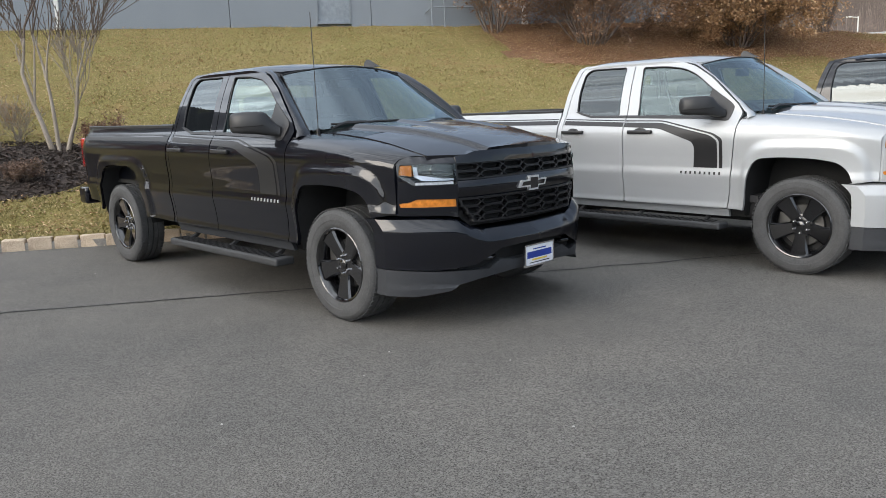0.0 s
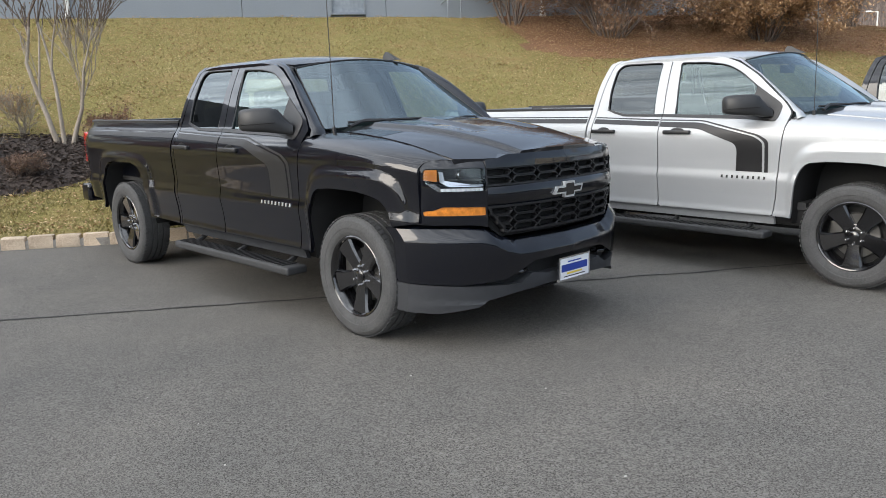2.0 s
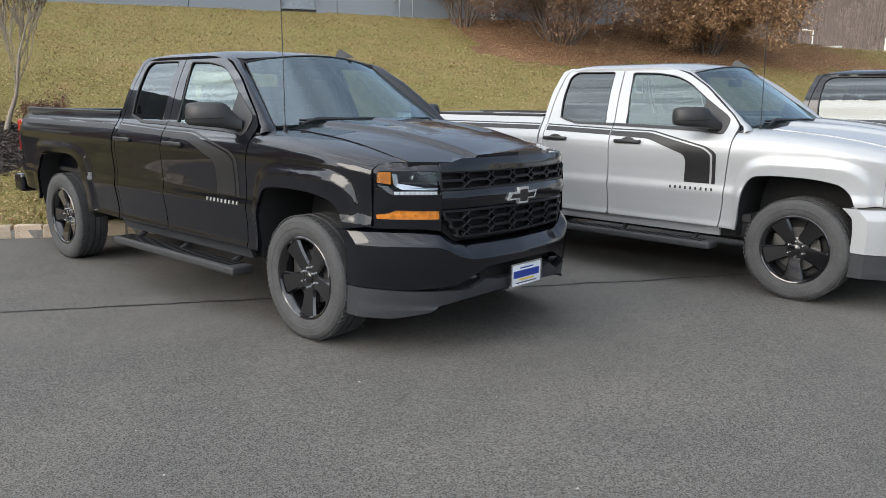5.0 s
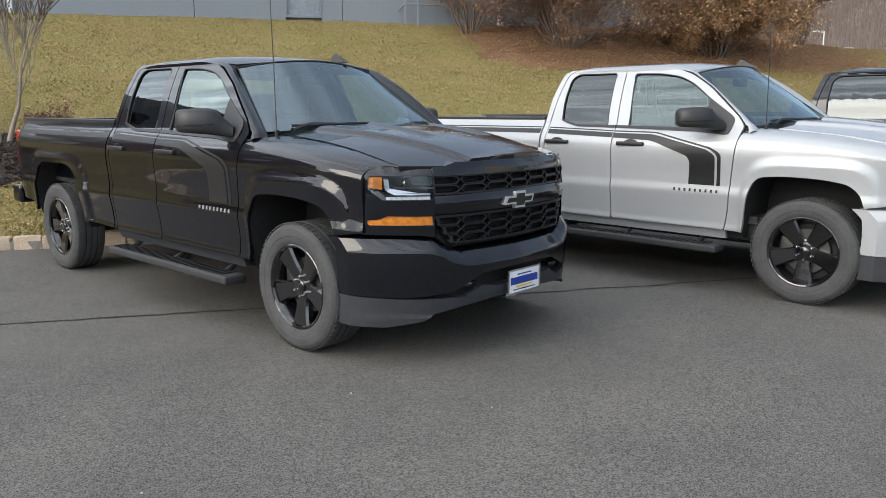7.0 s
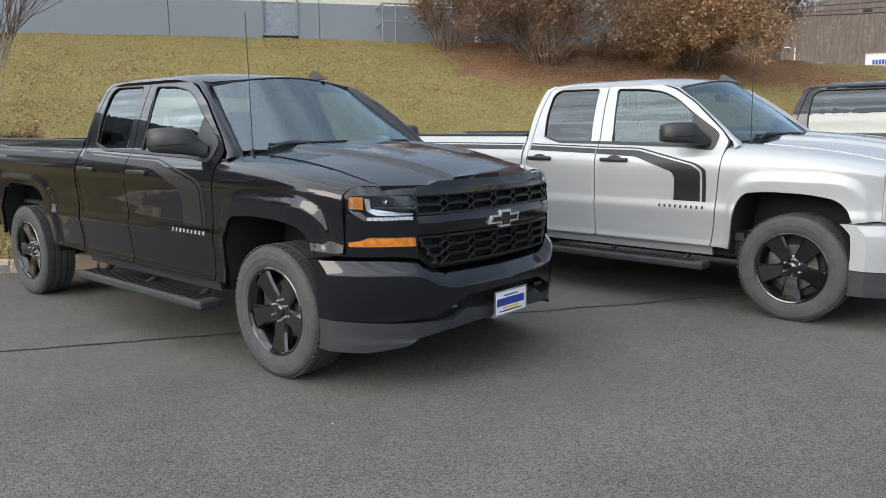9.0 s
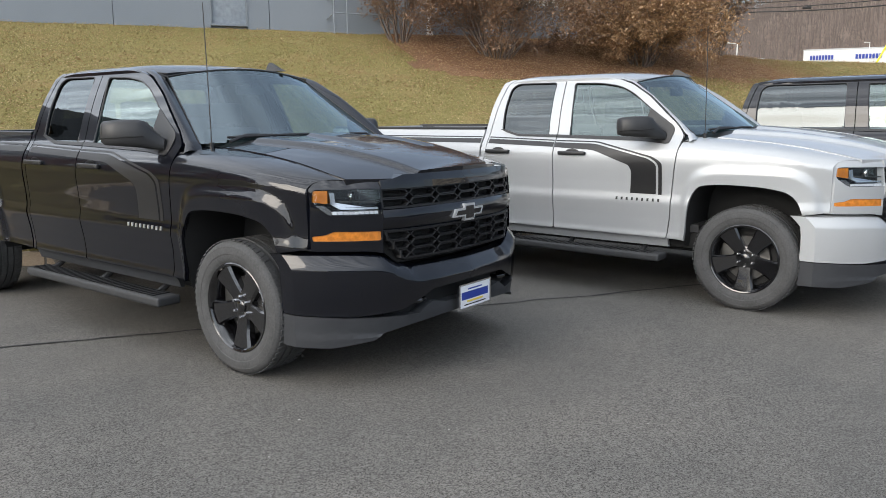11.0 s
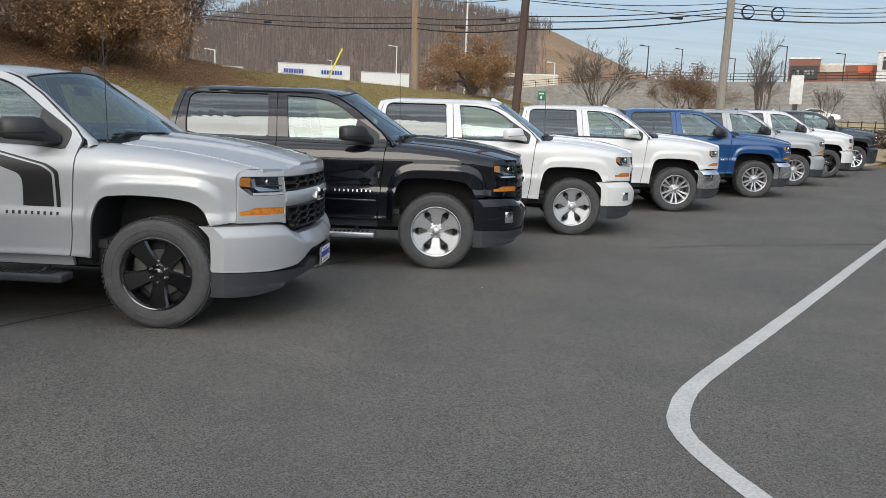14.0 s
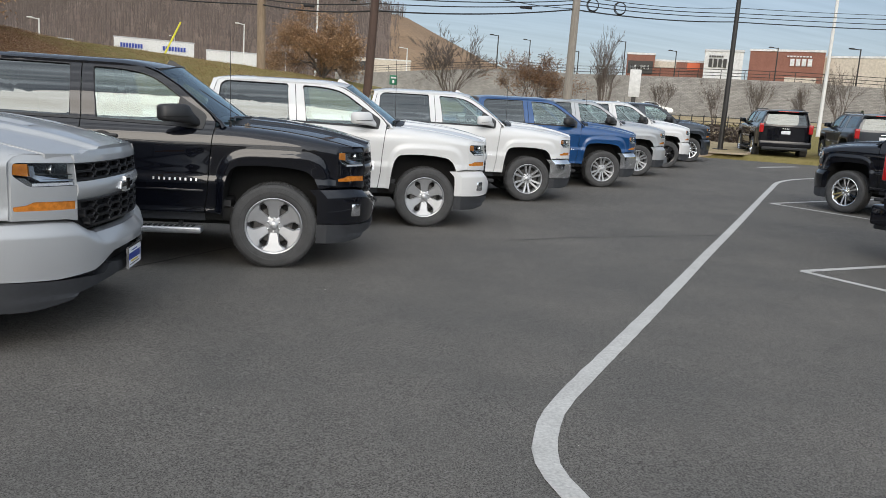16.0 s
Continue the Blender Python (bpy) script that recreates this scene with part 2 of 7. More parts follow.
MAT = {
    "asphalt": asphalt_material(),
    "grass": grass_material(),
    "paint_black": paint("black_paint", (0.0026, 0.0032, 0.0062), 0.0, 0.3, film=0.0015),
    "paint_silver": paint("silver_paint", (0.400, 0.412, 0.420), 0.25, 0.42, 0.10),
    "paint_white": paint("white_paint", (0.68, 0.68, 0.67), 0.0, 0.35),
    "paint_blue": paint("blue_paint", (0.001, 0.055, 0.185), 0.15, 0.32, 0.15),
    "paint_grey": paint("dark_grey_paint", (0.025, 0.032, 0.042), 0.4, 0.35, 0.3),
    "plastic": plain("black_plastic", (0.018, 0.018, 0.019), 0.45),
    "plastic_grey": plain("charcoal_plastic", (0.034, 0.036, 0.040), 0.55, spec=0.35),
    "gloss_black": plain("gloss_black", (0.006, 0.006, 0.007), 0.16, coat=1.0, wear=0.05),
    "grille_black": plain("satin_grille_black", (0.008, 0.008, 0.009), 0.38, wear=0.05),
    "rubber": varied("tyre_rubber", (0.042, 0.042, 0.0425), (0.074, 0.074, 0.074), 9.0, 0.78, 0.25, 0.002),
    "chrome": plain("chrome", (0.88, 0.89, 0.90), 0.10, 1.0, wear=0.05),
    "badge_chrome": plain("badge_chrome", (0.80, 0.81, 0.82), 0.28, 0.75, wear=0.05),
    "board": plain("running_board_plastic", (0.040, 0.041, 0.043), 0.6, spec=0.3),
    "alloy": plain("machined_alloy", (0.50, 0.51, 0.525), 0.38, 0.8, wear=0.06),
    "steel": plain("brake_steel", (0.10, 0.098, 0.095), 0.45, 0.9),
    "under": plain("underbody", (0.012, 0.012, 0.012), 0.8),
    "glass": pane_glass("side_glass", (0.56, 0.68, 0.65), base=0.145),
    "glass_dark": pane_glass("privacy_glass", (0.06, 0.065, 0.07), base=0.10, gloss=(0.90, 0.98, 1.0)),
    "glass_ws": pane_glass("windscreen_glass", (0.46, 0.58, 0.58), base=0.20, gloss=(0.82, 0.95, 1.0)),
    "litter_ground": varied("leaf_covered_soil", (0.14, 0.062, 0.030), (0.29, 0.155, 0.078), 1.2, 0.95, 0.9, 0.04, 26.0),
    "lens": pane_glass("clear_lens", (0.80, 0.82, 0.84), base=0.04),
    "amber": plain("amber_lens", (0.58, 0.19, 0.018), 0.2, coat=1.0, wear=0.45, scale=34.0),
    "red": plain("red_lens", (0.42, 0.008, 0.010), 0.15, coat=1.0),
    "lamp_chrome": plain("lamp_reflector", (0.72, 0.73, 0.76), 0.15, 1.0),
    "white_plate": plain("white_plate", (0.80, 0.81, 0.84), 0.4),
    "bar_blue": plain("blue_print", (0.02, 0.05, 0.30), 0.4),
    "bar_yellow": plain("yellow_print", (0.75, 0.55, 0.08), 0.4),
    "seat": plain("seat_cloth", (0.055, 0.055, 0.058), 0.9),
    "dash": plain("dash_plastic", (0.03, 0.03, 0.032), 0.7),
    "decal": plain("black_decal", (0.010, 0.010, 0.011), 0.4),
    "decal_satin": plain("satin_black_decal", (0.012, 0.012, 0.013), 0.45),
    "line_paint": varied("white_road_paint", (0.42, 0.41, 0.385), (0.56, 0.55, 0.52), 3.0, 0.8, 0.4, 0.003, 60.0),
    "kerb": varied("granite_block", (0.36, 0.275, 0.195), (0.56, 0.455, 0.345), 7.0, 0.85, 0.6, 0.01, 70.0, random_tint=0.22),
    "mortar": varied("mortar", (0.20, 0.185, 0.165), (0.28, 0.26, 0.235), 8.0, 0.95, 0.4, 0.006),
    "mulch": varied("mulch", (0.028, 0.020, 0.016), (0.070, 0.050, 0.040), 5.0, 0.95, 0.9, 0.03, 45.0),
    "mulch_bits": island_tinted("mulch_bits", [(0.0, (0.018, 0.013, 0.011)), (0.6, (0.062, 0.044, 0.036)), (1.0, (0.15, 0.11, 0.085))]),
    "leaf_litter": island_tinted("leaf_litter", [(0.0, (0.17, 0.072, 0.030)), (0.5, (0.42, 0.225, 0.105)), (1.0, (0.78, 0.58, 0.35))], 0.8),
    "blade": island_tinted("grass_blades", [(0.0, (0.10, 0.10, 0.024)), (0.5, (0.31, 0.255, 0.085)), (1.0, (0.60, 0.48, 0.25))], 0.85, bump=0),
    "bark_pale": varied("pale_bark", (0.22, 0.18, 0.14), (0.37, 0.32, 0.265), 9.0, 0.8, 0.5, 0.006, stretch=(1, 1, 0.3)),
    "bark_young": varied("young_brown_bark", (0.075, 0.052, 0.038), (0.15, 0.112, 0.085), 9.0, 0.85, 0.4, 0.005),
    "bark": varied("brown_bark", (0.12, 0.09, 0.072), (0.22, 0.175, 0.145), 9.0, 0.9, 0.6, 0.01, stretch=(1, 1, 0.3)),
    "bark_far": varied("grey_bark", (0.10, 0.08, 0.07), (0.17, 0.14, 0.12), 3.0, 0.9, 0.2, 0.01),
    "leaf_tan": island_tinted("tan_dry_leaves", [(0.0, (0.20, 0.095, 0.042)), (0.5, (0.40, 0.225, 0.11)), (1.0, (0.58, 0.39, 0.22))], 0.75),
    "leaf_oak": island_tinted("oak_dry_leaves", [(0.0, (0.10, 0.05, 0.028)), (0.5, (0.22, 0.12, 0.068)), (1.0, (0.38, 0.235, 0.14))], 0.8),
    "leaf_brown": island_tinted("brown_dry_leaves", [(0.0, (0.075, 0.042, 0.030)), (0.5, (0.18, 0.105, 0.07)), (1.0, (0.32, 0.21, 0.145))], 0.8),
    "leaf_green": island_tinted("evergreen_leaves", [(0.0, (0.015, 0.028, 0.012)), (1.0, (0.06, 0.085, 0.04))], 0.8),
    "twig_red": varied("red_twigs", (0.16, 0.050, 0.036), (0.30, 0.125, 0.085), 9.0, 0.85, 0.3, 0.004),
    "wall_grey": varied("grey_wall_paint", (0.20, 0.225, 0.255), (0.235, 0.262, 0.292), 0.5, 0.75, 0.15, 0.004, 40.0),
    "wall_cream": varied("cream_wall_paint", (0.60, 0.575, 0.50), (0.67, 0.645, 0.57), 0.5, 0.8, 0.15, 0.004, 40.0),
    "door_grey": varied("grey_door_paint", (0.25, 0.285, 0.325), (0.28, 0.315, 0.355), 1.0, 0.5, 0.08, 0.002),
    "straw": varied("dry_straw_grass", (0.26, 0.20, 0.105), (0.45, 0.36, 0.21), 1.1, 0.95, 0.8, 0.05, 22.0),
    "galv": plain("galvanised_steel", (0.42, 0.43, 0.44), 0.5, 0.7),
    "white_paint": plain("weathered_white_paint", (0.70, 0.70, 0.68), 0.6),
}

# ---- mesh helpers ----
MESHES = {}


def finish(bm, name, mat, angle=38):
    me = bpy.data.meshes.new(name)
    bm.to_mesh(me)
    bm.free()
    me.materials.append(MAT[mat] if isinstance(mat, str) else mat)
    if angle:
        me.polygons.foreach_set("use_smooth", [True] * len(me.polygons))
        me.set_sharp_from_angle(angle=radians(angle))
    return me


def part(name, bm, mat, parent=None, label="", angle=38, at=None):
    """Links a bmesh as one mesh object under a thing or a part."""
    ob = new(name, finish(bm, name, mat, angle))
    if parent is not None:
        ob.parent = parent
    if at is not None:
        ob.matrix_basis = at
    if label:
        tagged(ob, label)
    return ob


def shared(key, name, build, mat, parent, label="", angle=38, at=None):
    """As part(), but the mesh is built once for all things that use the same key and material."""
    m = MAT[mat] if isinstance(mat, str) else mat
    full = (key, m.name)
    if full not in MESHES:
        if key not in MESHES:
            MESHES[key] = finish(build(), name, m, angle)
            MESHES[full] = MESHES[key]
        else:
            me = MESHES[key].copy()
            me.materials[0] = m
            MESHES[full] = me
    ob = new(name, MESHES[full])
    ob.parent = parent
    if at is not None:
        ob.matrix_basis = at
    if label:
        tagged(ob, label)
    return ob


def thing(name, label, category, at, group="", kind=""):
    e = new(name)
    e.empty_display_size = 0.2
    e.matrix_basis = at
    return tagged(e, label, category, group, kind)


def box(bm, x0, x1, y0, y1, z0, z1, bevel=0.0, segs=2, m=None):
    r = bmesh.ops.create_cube(bm, size=1)
    vs = r["verts"]
    for v in vs:
        v.co = Vector(((x0 + x1) / 2 + v.co.x * (x1 - x0), (y0 + y1) / 2 + v.co.y * (y1 - y0), (z0 + z1) / 2 + v.co.z * (z1 - z0)))
    out = vs
    if bevel:
        es = list({e for v in vs for e in v.link_edges})
        res = bmesh.ops.bevel(bm, geom=es, offset=bevel, segments=segs, affect="EDGES", profile=0.6)
        out = list({v for v in res["verts"]} | {v for v in vs if v.is_valid})
    if m is not None:
        bmesh.ops.transform(bm, matrix=m, verts=out)
    return out


def lathe(bm, prof, n=40, axis="Y"):
    """prof: (radius, along) pairs, turned round the axis."""
    rings = []
    for r, a in prof:
        ring = []
        for i in range(n):
            c, s = math.cos(2 * math.pi * i / n), math.sin(2 * math.pi * i / n)
            co = (r * c, a, r * s) if axis == "Y" else ((r * c, r * s, a) if axis == "Z" else (a, r * c, r * s))
            ring.append(bm.verts.new(co))
        rings.append(ring)
    for p, q in zip(rings, rings[1:]):
        for i in range(n):
            j = (i + 1) % n
            bm.faces.new((p[i], p[j], q[j], q[i]))
    return rings


def tube(bm, pts, r, n=8, cap=True, r2=None):
    """A round bar along points, its radius going from r to r2."""
    pts = [Vector(p) for p in pts]
    rings = []
    for i, p in enumerate(pts):
        d = (pts[min(i + 1, len(pts) - 1)] - pts[max(i - 1, 0)]).normalized()
        a = d.orthogonal().normalized()
        if abs(d.z) < 0.9:
            a = d.cross(Vector((0, 0, 1))).normalized()
        b = d.cross(a)
        rr = r if r2 is None else r + (r2 - r) * i / max(1, len(pts) - 1)
        rings.append([bm.verts.new(p + (a * math.cos(2 * math.pi * k / n) + b * math.sin(2 * math.pi * k / n)) * rr) for k in range(n)])
    for p, q in zip(rings, rings[1:]):
        for i in range(n):
            j = (i + 1) % n
            bm.faces.new((p[i], p[j], q[j], q[i]))
    if cap:
        bm.faces.new(rings[0][::-1])
        bm.faces.new(rings[-1])
    return rings


def rounded(pts, r, n=4):
    """Polygon with its corners rounded; r is one radius or one for each corner."""
    out = []
    k = len(pts)
    for i in range(k):
        p = Vector(pts[i]).to_2d()
        a, b = Vector(pts[i - 1]).to_2d(), Vector(pts[(i + 1) % k]).to_2d()
        rad = r[i] if isinstance(r, (list, tuple)) else r
        if rad <= 0:
            out.append((p.x, p.y))
            continue
        da, db = a - p, b - p
        t = min(rad, da.length * 0.49, db.length * 0.49)
        s, e = p + da.normalized() * t, p + db.normalized() * t
        for j in range(n + 1):
            f = j / n
            q = s * (1 - f) ** 2 + p * 2 * f * (1 - f) + e * f * f
            out.append((q.x, q.y))
    return out


def sheet(outline, holes, step, fmap, inward, flip=False, thick=0.03, rim=True):
    """A panel: a 2D outline with holes, cut into a grid and laid on a curved surface, with a turned-in rim."""
    from mathutils.geometry import tessellate_polygon
    bm = bmesh.new()
    loops = [outline, *holes]
    flat = [p for lp in loops for p in lp]
    vs = [bm.verts.new((p[0], p[1], 0)) for p in flat]
    for tri in tessellate_polygon([[Vector((p[0], p[1], 0)) for p in lp] for lp in loops]):
        try:
            bm.faces.new([vs[i] for i in tri])
        except ValueError:
            pass
    bmesh.ops.recalc_face_normals(bm, faces=bm.faces)
    if bm.faces and sum(f.normal.z * f.calc_area() for f in bm.faces) < 0:
        bmesh.ops.reverse_faces(bm, faces=bm.faces)
    sx, sy = step if isinstance(step, tuple) else (step, step)
    xs, ys = [p[0] for p in flat], [p[1] for p in flat]
    for axis, lo, hi, st in ((0, min(xs), max(xs), sx), (1, min(ys), max(ys), sy)):
        k = math.ceil(lo / st)
        while k * st < hi:
            if k * st - lo > 0.15 * st and hi - k * st > 0.15 * st:
                co, no = [0, 0, 0], [0, 0, 0]
                co[axis], no[axis] = k * st, 1
                bmesh.ops.bisect_plane(bm, geom=bm.verts[:] + bm.edges[:] + bm.faces[:], dist=1e-5, plane_co=co, plane_no=no)
            k += 1
    edge = [(e.verts[0].co.copy(), e.verts[1].co.copy(), e.link_faces[0].calc_center_median()) for e in bm.edges if len(e.link_faces) == 1]
    for v in bm.verts:
        v.co = Vector(fmap(v.co.x, v.co.y))
    if rim:
        inward = Vector(inward)
        for a, b, c in edge:
            p, q = Vector(fmap(a.x, a.y)), Vector(fmap(b.x, b.y))
            quad = [bm.verts.new(w) for w in (p, q, q + inward * thick, p + inward * thick)]
            f = bm.faces.new(quad)
            f.normal_update()
            away = Vector(((a.x + b.x) / 2 - c.x, (a.y + b.y) / 2 - c.y, 0))
            mid = (a + b) / 2
            if f.normal.dot(Vector(fmap(mid.x, mid.y)) - Vector(fmap(c.x, c.y))) < 0:
                f.normal_flip()
    if flip:
        bmesh.ops.reverse_faces(bm, faces=bm.faces)
    return bm

# ---- the lot and the bank ----
# The row of trucks runs along ROW; BANK points from the lot up the bank. Positions in the lot are given as
# u (metres along the row) and v (metres past the kerb, negative on the asphalt).
ROW, BANK = Vector((0.5495, 0.8355)), Vector((-0.8355, 0.5495))
ORIGIN = Vector((0.0, -0.96))
KERB = 3.75


def uv(u, v):
    base = ORIGIN.dot(BANK)
    p = ROW * (u + ORIGIN.dot(ROW)) + BANK * (v + KERB)
    return p.x, p.y


def lot_z(u):
    u = max(u, 0.0)
    return .00098 * u * u if u < 20 else .392 + .0392 * (u - 20)


def to_uv(x, y):
    p = Vector((x, y))
    return (p - ORIGIN).dot(ROW), p.dot(BANK) - KERB


def smooth(a, b, x):
    t = min(1, max(0, (x - a) / (b - a)))
    return t * t * (3 - 2 * t)


def land_z(u, v):
    """Height of the ground outside the asphalt."""
    base = lot_z(u)
    if v < -40:
        base += .03 * (-40 - v)
    top = 3.86 - .44 * smooth(13, 19.5, u)
    top += (max(lot_z(u), 2.2) - top) * smooth(34, 75, u)
    if u > 75:
        top = max(top, base)
    r = min(1, max(0, (v - 1) / 12.3))
    z = base + .13 + .02 * min(1, max(0, v)) + max(0, top - base - .15) * r
    return z + .05 * noise.noise(Vector((u * .3, v * .3, 0))) * min(1, max(0, v)) + .02 * noise.noise(Vector((u * 1.3, v * 1.3, 3))) * min(1, max(0, v))


def grid(us, vs, zf):
    bm = bmesh.new()
    rows = [[bm.verts.new((*uv(u, v), zf(u, v))) for v in vs] for u in us]
    for a, b in zip(rows, rows[1:]):
        for i in range(len(vs) - 1):
            bm.faces.new((a[i], b[i], b[i + 1], a[i + 1]))
    bmesh.ops.recalc_face_normals(bm, faces=bm.faces)
    return bm


def spread(*pieces):
    out = []
    for a, b, n in pieces:
        out += [a + (b - a) * i / n for i in range(n)]
    return out + [pieces[-1][1]]


LOT_END = 31.5
asphalt = part("road", grid(spread((-70, -10, 12), (-10, 25, 70), (25, LOT_END, 10)), spread((-60, -12, 16), (-12, -.002, 24)), lambda u, v: lot_z(u) + .012 * noise.noise(Vector((u * .25, v * .25, 7)))), "asphalt", angle=60)
tagged(asphalt, "worn dark grey asphalt of a car lot", "asphalt", kind="structure")
ground = part("ground", grid(spread((-900, -100, 8), (-100, -20, 16), (-20, 45, 130), (45, 120, 25), (120, 900, 8)), spread((-900, -70, 8), (-70, -.03, 14), (-.03, .13, 1), (.13, 16, 40), (16, 60, 22), (60, 900, 8)),
                                lambda u, v: land_z(u, v) if v > .1 or u > LOT_END + .2 or v < -61 or u < -71 else lot_z(u) - .25), "grass", angle=60)
tagged(ground, "yellowed winter grass on rising ground", "grass ground", kind="structure")

# ---- pickup trucks ----
ARCH_F, ARCH_R = 0.01, -3.58
BODY = {"rear_arch": ARCH_R}


def softened(xs, ys, sigma):
    """A smooth curve through a bent line: heights and values, evenly spaced."""
    g = np.arange(xs[0] - .2, xs[-1] + .2, .004)
    v = np.interp(g, xs, ys)
    k = np.exp(-.5 * (np.arange(-40, 41) * .004 / sigma) ** 2)
    return g[40:-40], np.convolve(v, k / k.sum(), "same")[40:-40]


SIDE_Z, SIDE_Y = softened((.28, .44, .485, .50, .515, .55, .66, .755, .785, .81, .86, .95, 1.06, 1.12, 1.17, 1.22, 1.27, 1.31, 1.34, 1.40, 1.48, 1.56, 1.64, 1.72, 1.78, 1.84, 1.9),
                          (.915, .935, .950, .972, .974, .966, .976, .992, .998, .996, .986, .989, .999, 1.002, .998, .984, .958, .930, .913, .892, .866, .836, .802, .764, .733, .700, .66), .0105)
FRONT_Y, FRONT_X = softened((0, .30, .50, .61, .70, .78, .85, .90, .94, .97, 1.0, 1.05), (.955, .936, .902, .857, .803, .737, .664, .602, .535, .47, .39, .25), .02)
NOSE_X, NOSE_Z = softened((-.5, -.2, .1, .35, .6, .75, .9), (1.385, 1.368, 1.343, 1.310, 1.262, 1.224, 1.180), .045)


def side_y(x, z):
    """Half width of the body at a place along its length and height."""
    y = float(np.interp(z, SIDE_Z, SIDE_Y))
    for c, w in ((0.01, .45), (BODY["rear_arch"], .56)):
        r = ((abs(x - c) / w) ** 5 + (max(0.0, z - .38) / .62) ** 5) ** .2
        k = min(1, max(0, (1.19 - r) / .12))
        y += .024 * k * k * (3 - 2 * k)
    if x < -4.40:
        y -= .13 * ((-4.40 - x) / .40) ** 2.2
    if x > .20:
        y -= .068 * ((x - .20) / .365) ** 2 * min(1, max(0, (1.32 - z) / .17))
    return y


def hood_z(x, y):
    a = abs(y)
    z = float(np.interp(x, NOSE_X, NOSE_Z)) - .058 * (a / .75) ** 2.3
    w = float(np.interp(x, (-.3, .8), (.55, .36)))
    k = min(1, max(0, (w + .045 - a) / .045))
    z += .026 * k * k * (3 - 2 * k)
    if -.25 < x < .5:
        lo, hi = .15 + .05 * (x + .25), w - .07
        j = min(1, max(0, (a - lo) / .04)) * min(1, max(0, (hi - a) / .04)) * min(1, max(0, (.46 - x) / .06))
        z -= .018 * j
    return z


def front_x(y, z=0.95):
    x = float(np.interp(abs(y), FRONT_Y, FRONT_X))
    if z > 1.0:
        x -= .12 * (z - 1.0)
    return x


def side_map(s):
    return lambda x, z: (x, s * side_y(x, z), z)


def fender_map(s):
    def f(x, q):
        ye = float(np.interp(x, (-.30, .60), (.755, .787)))
        zt = hood_z(x, ye + .006) - .004
        z0 = zt - .10
        if q <= z0:
            return (x, s * side_y(x, q), q)
        t = min(1.0, (q - z0) / .22)
        y0 = side_y(x, z0)
        ax, az, bx, bz, cx, cz = y0, z0, y0 - .025, zt - .012, ye, zt
        return (x, s * (ax * (1 - t) ** 2 + 2 * bx * t * (1 - t) + cx * t * t), az * (1 - t) ** 2 + 2 * bz * t * (1 - t) + cz * t * t)
    return f


def front_map(proud=0.0):
    return lambda y, z: (front_x(y, z) + proud, y, z)


def arch_line(c, z0, w=.57, top=.965):
    """The squared arch over a wheel, from front foot to rear foot."""
    pts = [(c + w - .045, z0), (c + w - .06, .72), (c + w * .72, top - .055), (c + w * .45, top), (c - w * .45, top), (c - w * .74, top - .05), (c - w + .02, .70), (c - w, z0)]
    out = rounded(pts, [0, .12, .12, .12, .12, .12, .12, 0], 5)
    return out


def front_arch(z0):
    return rounded([(.408, .765), (.37, .865), (.295, .932), (.11, .962), (-.18, .968), (-.365, .950), (-.427, .87), (-.460, .71), (-.480, z0)], [0, .06, .08, .12, .12, .07, .08, .06, 0], 5)


